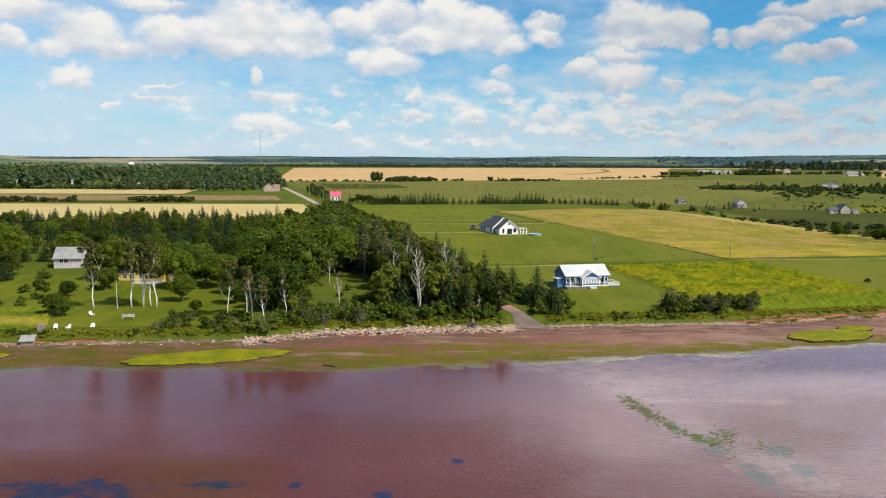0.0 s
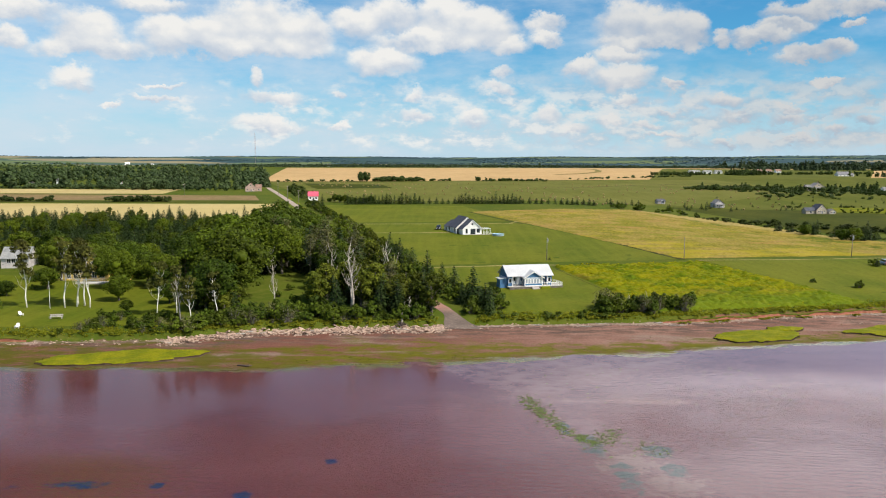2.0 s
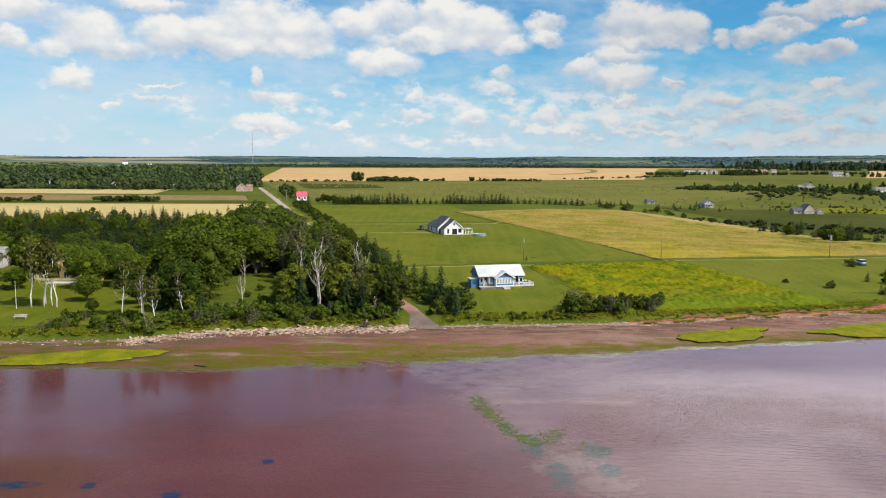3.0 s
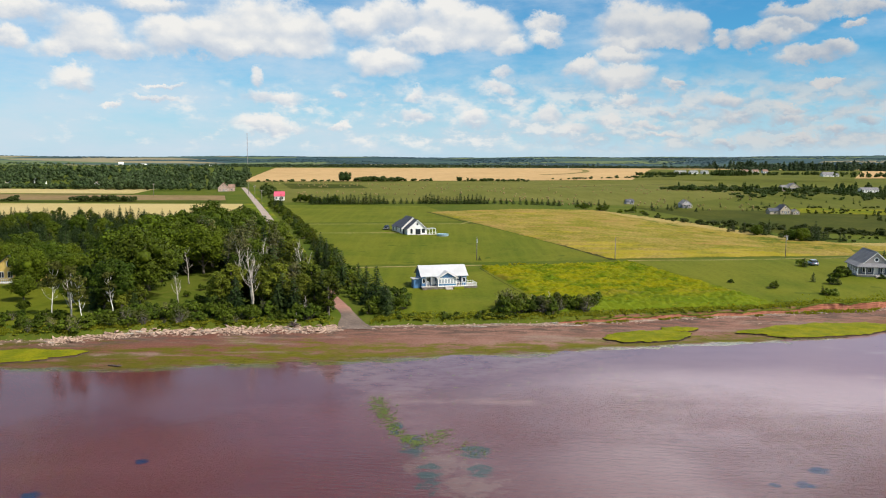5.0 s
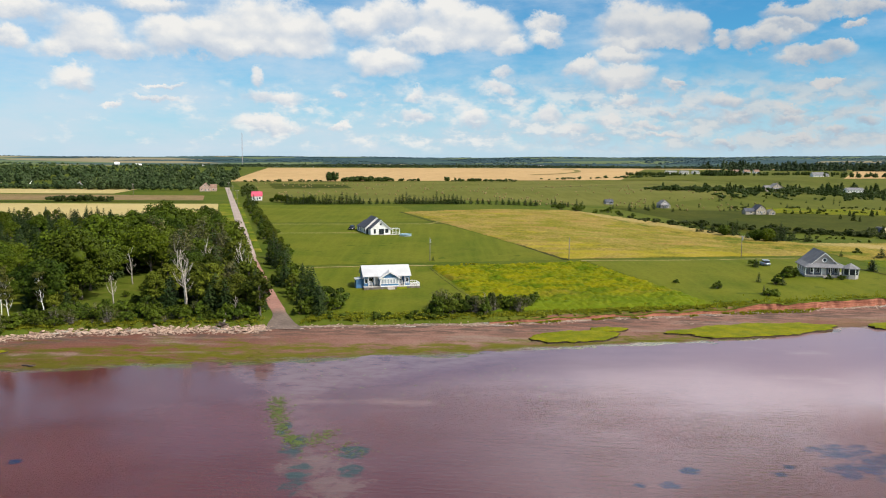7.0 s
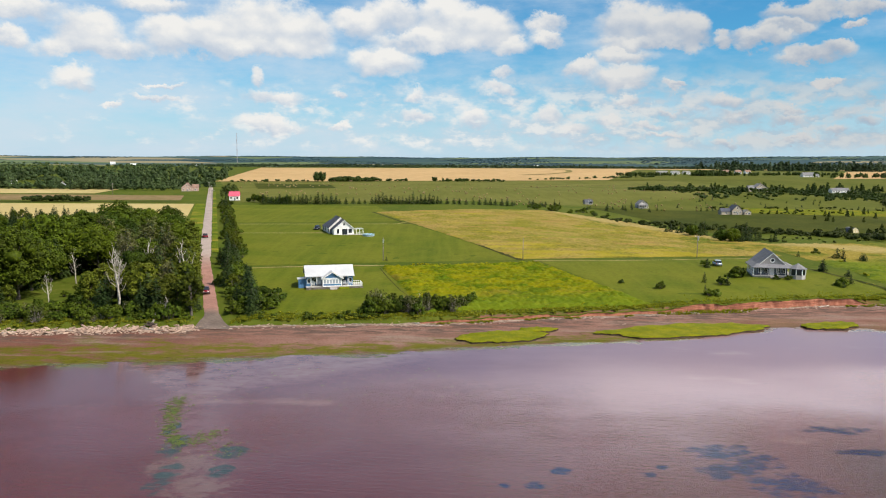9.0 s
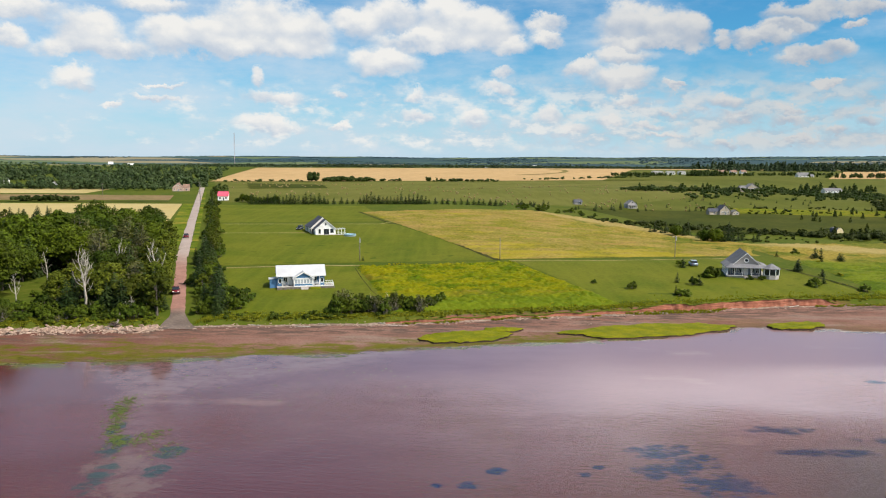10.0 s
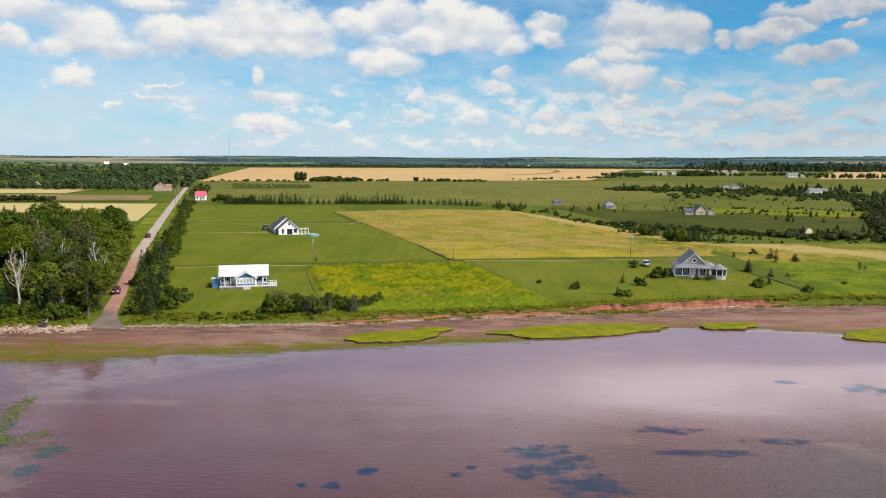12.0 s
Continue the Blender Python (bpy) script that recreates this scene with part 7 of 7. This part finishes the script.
stand(simple_house(16, 9, 3.0, 6.6, "white_paint", "grey_roof", "far white house with a grey-blue roof", "x", wing=(8, 14, 0, 7, 2.6, 4.6)), 552, 1035, 3)
for x, y, w_ in [(380, 1122, 16), (400, 1124, 12), (417, 1127, 10)]:
    stand(simple_house(w_, 8, 3.2, 5.4, "white_paint", "light_roof", "far white farm building before the woods", "x", ends=False), x, y, 4)
for x, y, w_ in [(492, 1172, 14), (512, 1178, 9), (530, 1186, 8)]:
    stand(simple_house(w_, 8, 3.2, 6.0, "white_paint", "brown_roof", "far white farmhouse among trees", "x", ends=False), x, y, 4)
stand(simple_house(6.8, 7, 3.4, 6.3, "white_paint", "red_roof", "white farmhouse with a bright red roof", "x", ((-0.3, 0.5), (0.3, 0.5))), -64.4, 462, 10).scale = (0.86, 0.86, 0.86)
stand(simple_house(11, 13, 4.0, 8.2, "pink_brick", "brown_roof", "pinkish gabled barn beside the gravel road", name="barn", wins=((-0.3, 0.4), (0.3, 0.4)), wing=(5.5, 12, 4, 12, 3.6, 6.8)), -129.5, 572, 14).scale = (0.68, 0.68, 0.74)
for x, y, w_, a, wl, rf in [(-399, 728, 9, 30, "white_paint", "brown_roof"), (-371, 718, 10, 5, "beige_paint", "light_roof"), (-332, 697, 11, 5, "white_paint", "grey_roof"),
                            (-289, 690, 8, -10, "white_paint", "light_roof"), (-242, 612, 5, 20, "white_paint", "light_roof"), (-456, 752, 10, 0, "white_paint", "grey_roof"), (-216, 694, 9, 12, "white_paint", "grey_roof")]:
    stand(simple_house(w_, 8, 3.6, 6.4, wl, rf, "pale village house among green trees", "x" if a < 10 else "y", ends=False), x, y, a).scale = (0.78, 0.78, 0.78)
# far hamlets on the hills
for i in range(16):
    x = rnd.uniform(-1500, 600)
    y = rnd.uniform(1950, 2500)
    stand(simple_house(rnd.uniform(12, 20), 10, 4.5, 8, "white_paint", rnd.choice(["light_roof", "grey_roof", "white_paint"]), "far white building on the hills", "x", ends=False), x, y, rnd.uniform(-20, 20))
stand(simple_house(5, 5, 1.9, 3.2, "grey_paint", "dark_roof", "small weathered grey shed beside the firs", "x", ((0.28, 0.5),), name="shed", ends=False), 156.5, 502, 5)


def garage():
    h = new("garage")
    boxpart("wall", (-4.3, 4.3, 0, 7, -0.9, 2.9), M["pale_shingle"], h, "weathered whitish shingle wall")
    bm = bmesh.new()
    prof = [(-0.55, 2.68), (0.4, 3.15), (3.5, 5.75), (6.6, 3.15), (7.5, 2.68)]
    add_prism(bm, prof + [(y, z + 0.16) for y, z in reversed(prof)], -4.6, 4.6, "x")
    part("roof", bm, M["light_roof"], h, "flared light grey roof")
    bm = bmesh.new()
    add_prism(bm, [(0, 2.9), (0.45, 3.15), (3.5, 5.7), (6.55, 3.15), (7, 2.9)], -4.28, 4.28, "x")
    part("gable_end", bm, M["pale_shingle"], h)
    for x in (-1.9, -0.5):
        window(h, x, 0, 2.1, 1.15, 1.1)
    bm = bmesh.new()
    add_box(bm, -3.9, -3.5, -0.06, 0.0, 1.0, 1.15)
    part("vent", bm, M["dark_metal"], h)
    return tagged(h, "weathered whitish garage with a flared grey roof", "garage")


shed_ = stand(garage(), -97.0, 197, 8)
shed_.scale = (0.80, 0.85, 0.90)


def yellow_house():
    h = new("house")
    gable(h, 0, 3.6, -1, 7, -0.6, 3.2, 6.2, M["yellow_paint"], M["dark_roof"], "y")
    gable(h, 2.5, 2.4, -10, -3.4, -0.6, 2.3, 3.9, M["yellow_paint"], M["dark_roof"], "x")
    gable(h, 2.5, 2.2, 3.4, 8.0, -0.6, 2.3, 3.7, M["yellow_paint"], M["dark_roof"], "x")
    for x in (-1.8, 0.2, 2.0):
        window(h, x, -1, 1.6, 1.0, 1.4)
    window(h, 0, -1, 4.3, 0.9, 1.1)
    for x in (-8, -6, -4.4):
        window(h, x, 0.1, 1.2, 0.9, 1.0)
    door(h, 5.0, 0.3, -0.3, 0.95, 2.0, M["white_trim"])
    boxpart("deck", (-3.4, 3.6, -4.0, -1.0, -0.6, 0.0), M["deck"], h)
    railing(h, -3.4, -3.9, 3.6, -3.9, 0.0)
    return tagged(h, "yellow board house with dark roofs behind birches", "house")


stand(yellow_house(), -71.5, 186, 8)


def quonset():
    h = new("storage_shed")
    n_ = 12
    arc = [(2.3 * math.cos(math.pi * i / n_), 2.9 * math.sin(math.pi * i / n_) - 0.1) for i in range(n_ + 1)]
    bm = bmesh.new()
    add_prism(bm, [(x * 0.97, z * 0.97) for x, z in arc], 0.05, 6.95, "y")
    part("end_wall", bm, M["tank_paint"], h, "cream arched end wall")
    bm = bmesh.new()
    add_prism(bm, arc + [(x * 1.03, z * 1.03) for x, z in reversed(arc)], 0.0, 7.0, "y")
    part("roof", bm, M["dark_metal"], h, "dark arched metal roof")
    door(h, 0, 0.05, -0.1, 1.2, 1.9, M["tank_paint"])
    return tagged(h, "arched storage shed with cream end by the thicket", "shed")


stand(quonset(), 243.5, 338, 8).scale = (0.8, 0.8, 0.85)


def beach_hut():
    h = new("beach_hut")
    bm = bmesh.new()
    add_prism(bm, [(-1.4, -0.3), (1.4, -0.3), (1.4, 1.9), (-1.4, 0.9)], -1.7, 1.7, "x")
    part("wall", bm, M["pole_wood"], h)
    bm = bmesh.new()
    add_prism(bm, [(-1.8, 0.82), (1.6, 2.02), (1.6, 2.14), (-1.8, 0.94)], -2.0, 2.0, "x")
    part("roof", bm, M["light_roof"], h, "sloping weathered grey roof")
    return tagged(h, "low hut with a sloping grey roof on the beach", "hut")


hut = stand(beach_hut(), -71.6, 130.0, 14)
hut.scale = (0.62, 0.62, 0.62)
stand(tagged(boxpart("storage_box", (-0.55, 0.55, -0.4, 0.4, -0.1, 1.3), M["pole_wood"], None, "", 0.03), "weathered grey wooden box on the lawn", "box"), -71.5, 134.4, 10)


def bench():
    b = new("bench")
    for i in range(3):
        boxpart("seat_board", (-1.2, 1.2, -0.25 + 0.17 * i, -0.10 + 0.17 * i, 0.43, 0.47), M["deck"], b)
    for i in range(2):
        boxpart("back_board", (-1.2, 1.2, 0.27, 0.31, 0.58 + 0.18 * i, 0.72 + 0.18 * i), M["deck"], b)
    for x in (-1.0, 1.0):
        boxpart("leg", (x - 0.05, x + 0.05, -0.25, -0.15, -0.1, 0.43), M["deck"], b)
        boxpart("leg", (x - 0.05, x + 0.05, 0.22, 0.32, -0.1, 0.92), M["deck"], b)
    return tagged(b, "weathered wooden bench on the shore lawn", "bench")


stand(bench(), -59.8, 143.6, 8)


# ---------------------------------------------------------------- poles and mast
def power_pole(h=7.5, arm=True, box_=False):
    p = new("utility_pole")
    vs, fs = [], []
    tube(vs, fs, [(0, 0, -0.6), (0, 0, h)], [0.13, 0.09], 9)
    link("shaft", vs, fs, M["pole_wood"], p, True)
    if arm:
        boxpart("crossarm", (-0.9, 0.9, -0.06, 0.06, h - 0.6, h - 0.45), M["pole_wood"], p)
        for x in (-0.8, -0.3, 0.3, 0.8):
            vs, fs = [], []
            tube(vs, fs, [(x, 0, h - 0.46), (x, 0, h - 0.38), (x, 0, h - 0.28)], [0.03, 0.06, 0.04], 7)
            link("insulator", vs, fs, M["lamp_glass"], p)
    if box_:
        vs, fs = [], []
        tube(vs, fs, [(0.0, -0.36, h - 1.6), (0.0, -0.36, h - 0.5)], [0.20, 0.20], 10)
        link("transformer", vs, fs, M["steel"], p)
    return tagged(p, "weathered wooden utility pole in the grass", "pole", "utility poles")


for x, y, h_, a, b in [(44.0, 222.2, 6.9, False, True), (85.1, 225.6, 6.6, False, False), (139.7, 235, 7.0, True, True), 
                       (-66, 424, 8.5, True, False), (-83, 478, 8.5, True, False), (-100, 530, 8.5, True, False), (-158, 510, 8, True, False)]:
    stand(power_pole(h_, a, b), x, y, 15)
flag = new("flagpole")
vs, fs = [], []
tube(vs, fs, [(0, 0, -0.3), (0, 0, 5.6)], [0.05, 0.03], 7)
link("shaft", vs, fs, M["white_trim"], flag)
vs, fs = [], []
tube(vs, fs, [(0, 0, 5.58), (0, 0, 5.66), (0, 0, 5.74)], [0.02, 0.07, 0.02], 8)
link("finial", vs, fs, M["steel"], flag)
tagged(flag, "slim pale bare flagpole on the lawn", "pole")
stand(flag, -66.0, 153.5, 0)


def mast(h):
    m = new("radio_mast")
    for k in range(3):
        an = 2.094 * k
        vs, fs = [], []
        tube(vs, fs, [(0.9 * math.cos(an), 0.9 * math.sin(an), -1), (0.9 * math.cos(an), 0.9 * math.sin(an), h)], [0.16, 0.16], 5)
        link("leg", vs, fs, M["red_white"], m)
    vs, fs = [], []
    z, k = 0.0, 0
    while z < h - 2:
        for j in range(3):
            a, b = 2.094 * j, 2.094 * (j + 1)
            tube(vs, fs, [(0.9 * math.cos(a), 0.9 * math.sin(a), z), (0.9 * math.cos(b), 0.9 * math.sin(b), z + 2)], [0.07, 0.07], 3)
        z += 2
    link("lattice", vs, fs, M["red_white"], m)
    return tagged(m, "tall thin lattice radio mast on the skyline", "mast")


M["red_white"] = surface("faded mast paint", two_tone((0.42, 0.30, 0.30), (0.52, 0.47, 0.47), 12.0, 2.0), 0.6, None, 0.2)
mz = height_at(-464, 1965)
stand(mast(110 - mz), -464, 1965, 0)


# ---------------------------------------------------------------- vehicles
def vehicle(paint, label, length=4.5, wide=1.78, tall=1.48, suv=False):
    c = new("car")
    hl = length / 2
    low = 0.28
    hood = 0.88 if not suv else 1.0
    body = [(-hl, low), (hl, low), (hl, 0.62), (hl - 0.1, hood - 0.05), (hl - 1.15, hood), (-hl + 0.5, hood), (-hl, hood - 0.08)]
    bm = bmesh.new()
    add_prism(bm, body, -wide / 2, wide / 2, "x")
    for v in bm.verts:
        v.co = Vector((v.co.x, v.co.y, v.co.z))
    bmesh.ops.bevel(bm, geom=list(bm.edges), offset=0.07, segments=2, affect="EDGES")
    shell = part("body", bm, paint, c, "", True)
    back = -hl + (0.15 if suv else 0.65)
    cab = [(back, hood - 0.03), (hl - 1.2, hood - 0.03), (hl - 1.95, tall - 0.06), (back + (0.25 if suv else 0.55), tall - 0.06)]
    bm = bmesh.new()
    add_prism(bm, cab, -wide / 2 + 0.14, wide / 2 - 0.14, "x")
    bmesh.ops.bevel(bm, geom=list(bm.edges), offset=0.05, segments=1, affect="EDGES")
    part("windows", bm, M["glass"], c, "dark tinted windows")
    bm = bmesh.new()
    add_box(bm, -wide / 2 + 0.16, wide / 2 - 0.16, back + (0.3 if suv else 0.6), hl - 1.95, tall - 0.07, tall, 0.03)
    part("roof", bm, paint, c)
    for x in (-wide / 2 + 0.32, wide / 2 - 0.32):
        boxpart("headlight", (x - 0.2, x + 0.2, hl - 0.06, hl + 0.02, 0.60, 0.76), M["lamp_glass"], c, "clear headlight", 0.02)
        boxpart("tail_light", (x - 0.16, x + 0.16, -hl - 0.02, -hl + 0.06, 0.66, 0.82), M["tail_glass"], c, "red tail light", 0.02)
    boxpart("bumper", (-wide / 2 + 0.1, wide / 2 - 0.1, hl - 0.05, hl + 0.05, 0.32, 0.50), M["dark_metal"], c, "", 0.03)
    for x in (-wide / 2 + 0.06, wide / 2 - 0.06):
        for y in (-hl + 0.85, hl - 0.9):
            vs, fs = [], []
            tube(vs, fs, [(x - 0.11, y, 0.32), (x - 0.08, y, 0.32), (x + 0.08, y, 0.32), (x + 0.11, y, 0.32)], [0.28, 0.33, 0.33, 0.28], 14)
            wh = link("wheel", vs, fs, M["rubber"], c)
            vs, fs = [], []
            tube(vs, fs, [(x - 0.12, y, 0.32), (x + 0.12, y, 0.32)], [0.19, 0.19], 12)
            link("rim", vs, fs, M["steel"], wh)
        boxpart("mirror", (x - 0.12 if x < 0 else x - 0.02, x + 0.02 if x < 0 else x + 0.12, hl - 1.75, hl - 1.6, hood, hood + 0.14), paint, c, "", 0.02)
    return tagged(c, label, "car")


road_turn = math.degrees(math.atan(0.333))
stand(vehicle(M["red_car"], "dark red sedan parked on the clay lane"), 7.1, 173.8, 180 + road_turn, height_at(7.1, 173.8) + 0.09)
stand(vehicle(M["red_car"], "dark red hatchback standing on the gravel road", 4.3), -23.4, 272.5, road_turn, height_at(-23.4, 272.5) + 0.12)
stand(vehicle(M["silver_car"], "silver blue car parked on the lawn", 4.6, 1.85, 1.66, True), 139.6, 217.2, -8, height_at(139.3, 216.8) + 0.05)
stand(vehicle(M["black_car"], "black car parked by the white house drive", 4.6, 1.85, 1.66, True), 12.0, 300.5, 175, height_at(12.0, 300.5) + 0.08)

# ---------------------------------------------------------------- hay bales


def bale():
    vs, fs = [], []
    tube(vs, fs, [(-0.62, 0, 0.72), (-0.55, 0, 0.72), (0.55, 0, 0.72), (0.62, 0, 0.72)], [0.66, 0.76, 0.76, 0.66], 14)
    return tagged(link("hay_bale", vs, fs, M["hay"], None, True), "round tan hay bale on the cut field", "bale", "hay bales")


one = bale()
count = 0
while count < 250:
    v_ = rnd.random()
    y = 455 + 300 * v_
    x = rnd.uniform(-60 - 0.25 * (y - 450), 250 + 0.2 * (y - 450))
    if wiggle(x, y, 60, 3) < -0.25 or (x < 60 and y < 520):
        continue
    copy_at(one, x, y, height_at(x, y) + 0.08, 0.70, rnd.uniform(0, 180))
    count += 1
retire(one)

# ---------------------------------------------------------------- shore stones and driftwood


def slab_mesh(seed):
    rng = random.Random(seed)
    bm = bmesh.new()
    n_ = rng.choice((5, 6, 7))
    top, bot = [], []
    for i in range(n_):
        a = 6.2832 * (i + rng.uniform(-0.25, 0.25)) / n_
        r = rng.uniform(0.75, 1.1)
        bot.append(bm.verts.new((r * math.cos(a), 0.62 * r * math.sin(a), -0.2)))
        top.append(bm.verts.new((0.9 * r * math.cos(a), 0.55 * r * math.sin(a), 0.24 + rng.uniform(-0.05, 0.05))))
    bm.faces.new(top)
    bm.faces.new(list(reversed(bot)))
    for i in range(n_):
        bm.faces.new((bot[i], bot[(i + 1) % n_], top[(i + 1) % n_], top[i]))
    me = bpy.data.meshes.new("stone")
    bm.to_mesh(me)
    bm.free()
    me.materials.append(M["sandstone"])
    return me


SLABS = [slab_mesh(300 + i) for i in range(8)]
riprap = tagged(new("stone_revetment"), "bank of pale broken sandstone slabs below the wood", "stones", kind="structure")


def stone(x, y, s_, tilt, parent=None):
    st = new("stone", rnd.choice(SLABS))
    st.matrix_world = Matrix.Translation((x, y, height_at(x, y) + 0.06)) @ Euler((rnd.uniform(-tilt, tilt), rnd.uniform(-tilt, tilt), rnd.uniform(0, 6.28))).to_matrix().to_4x4() @ Matrix.Diagonal((s_ * rnd.uniform(1.0, 1.7), s_ * rnd.uniform(0.6, 1.0), s_ * rnd.uniform(0.4, 0.9), 1))
    if parent is not None:
        st.parent = parent
    return st


for i in range(290):
    x = rnd.uniform(-35, 14)
    y = cliff(x) - 0.1 - 3.4 * rnd.random() ** 1.2
    stone(x, y, rnd.uniform(0.32, 0.80), 0.5, riprap)
rub_v, rub_f = [], []
for i in range(1500):
    x = rnd.uniform(-36, 15) if i < 900 else rnd.uniform(-115, 195)
    y = cliff(x) - 0.2 - (4.6 if i < 900 else 3.0) * rnd.random() ** 1.3
    z, r_, a_, k0 = height_at(x, y), rnd.uniform(0.08, 0.26), rnd.uniform(0, 6.28), len(rub_v)
    for q, hz_ in ((1.0, -0.1), (0.8, 0.45)):
        rub_v += [(x + r_ * q * rnd.uniform(0.8, 1.5) * math.cos(a_ + 1.257 * k), y + r_ * q * rnd.uniform(0.6, 1.0) * math.sin(a_ + 1.257 * k), z + r_ * hz_) for k in range(5)]
    rub_f += [(k0 + k, k0 + (k + 1) % 5, k0 + 5 + (k + 1) % 5, k0 + 5 + k) for k in range(5)] + [tuple(k0 + 5 + k for k in range(5))]
tagged(link("rubble", rub_v, rub_f, M["sandstone"]), "small broken stones strewn along the upper beach", "stones", kind="stuff")
shore_stones = tagged(new("shore_stones"), "scattered pale stones along the top of the beach", "stones", kind="structure")
for i in range(220):
    x = rnd.uniform(-115, 195)
    y = cliff(x) - 0.8 - abs(rnd.gauss(0, 1.2))
    stone(x, y, rnd.uniform(0.10, 0.32), 0.4, shore_stones)
for x, y, s_ in [(55.4, 148.3, 0.55), (54.2, 147.6, 0.35), (53.4, 147.2, 0.3), (10, 141, 0.4), (98, 152, 0.35), (27, 144.5, 0.3)]:
    tagged(stone(x, y, s_, 0.3), "single pale boulder on the beach", "boulder", "boulders")


def driftwood(x, y, length, r, turn, label, mat):
    d = new("driftwood")
    vs, fs = [], []
    tube(vs, fs, [(-length / 2, 0, 0.05), (-length / 6, 0.06, r), (length / 5, -0.05, r * 1.2), (length / 2, 0.04, r * 2.2)], [r, r * 1.1, r * 0.9, r * 0.5], 8)
    link("log", vs, fs, M[mat], d, True)
    vs, fs = [], []
    tube(vs, fs, [(length / 6, 0, r), (length / 4, 0.35, r * 3.5)], [r * 0.4, r * 0.15], 5)
    link("branch_stub", vs, fs, M[mat], d)
    tagged(d, label, "driftwood", "driftwood")
    d.matrix_world = pose(x, y, max(0.0, height_at(x, y)), 0, 0, turn)
    return d


driftwood(-17.6, 118.6, 2.8, 0.14, -22, "dark wet log lying at the water's edge", "rust_wood")
for i in range(16):
    x = rnd.uniform(-110, 150) if i > 6 else rnd.uniform(-36, 12)
    driftwood(x, cliff(x) - rnd.uniform(0.9, 3.0), rnd.uniform(1.5, 4.0), rnd.uniform(0.07, 0.13), rnd.uniform(-40, 40), "bleached driftwood log on the upper beach", "dead_wood")


def root_plate():
    r = new("fallen_stump")
    vs, fs = [], []
    rr = random.Random(5)
    for i in range(16):
        a = rr.uniform(0, 3.14)
        vs, fs = [], []
        tube(vs, fs, [(0, 0, 0.5), (0.7 * math.cos(a), rr.uniform(-0.3, 0.3), 0.5 + 0.6 * math.sin(a)), (1.5 * math.cos(a) * rr.uniform(0.7, 1.1), rr.uniform(-0.6, 0.4), 0.3 + 1.2 * math.sin(a) * rr.uniform(0.3, 1))], [0.14, 0.08, 0.025], 5)
        link("root", vs, fs, M["rust_wood"], r)
    vs, fs = [], []
    tube(vs, fs, [(0, 0, 0.5), (0.3, 1.2, 1.0), (0.5, 2.6, 2.4)], [0.25, 0.2, 0.12], 8)
    link("trunk", vs, fs, M["grey_twig"], r, True)
    return tagged(r, "torn-out tree stump with bare roots on the bank", "stump")


stand(root_plate(), 5.8, cliff(5.8) - 0.6, 10)

# floating green weed in the shallows
rng_ = np.random.default_rng(77)
WEED_LINE = [(25.2, 103.2), (26.0, 98.5), (26.8, 95.0), (29.0, 89.3), (31.2, 85.5)]
weed_v, weed_f = [], []


def frond(x, y, r):
    k0 = len(weed_v)
    n_ = 7
    for i in range(n_):
        a = 6.2832 * i / n_ + rnd.uniform(-0.3, 0.3)
        q = r * rnd.uniform(0.5, 1.2)
        weed_v.append((x + q * math.cos(a), y + 1.1 * q * math.sin(a), 0.012 + rnd.uniform(0, 0.03)))
    weed_f.append(tuple(range(k0, k0 + n_)))


for (ax, ay), (bx, by) in zip(WEED_LINE + [(29.0, 88.6)], WEED_LINE[1:] + [(34.8, 89.2)]):
    for i in range(170):
        k = rnd.random()
        wide_ = 0.40 + 1.7 * abs(wiggle(ax + bx, 9 * k, 1.7, 5))
        frond(ax + (bx - ax) * k + rnd.gauss(0, wide_), ay + (by - ay) * k + rnd.gauss(0, wide_ * 1.3), rnd.uniform(0.05, 0.22))
for i in range(110):
    frond(rnd.uniform(26, 66), rnd.uniform(100, 120), rnd.uniform(0.05, 0.20))
for i in range(80):
    frond(37.0 + rnd.gauss(0, 1.2), 84 + rnd.gauss(0, 1.5), rnd.uniform(0.05, 0.16))
weed = link("floating_weed", weed_v, weed_f, M["sea_weed"])
tagged(weed, "strands of floating green weed on the water", "seaweed", kind="stuff")
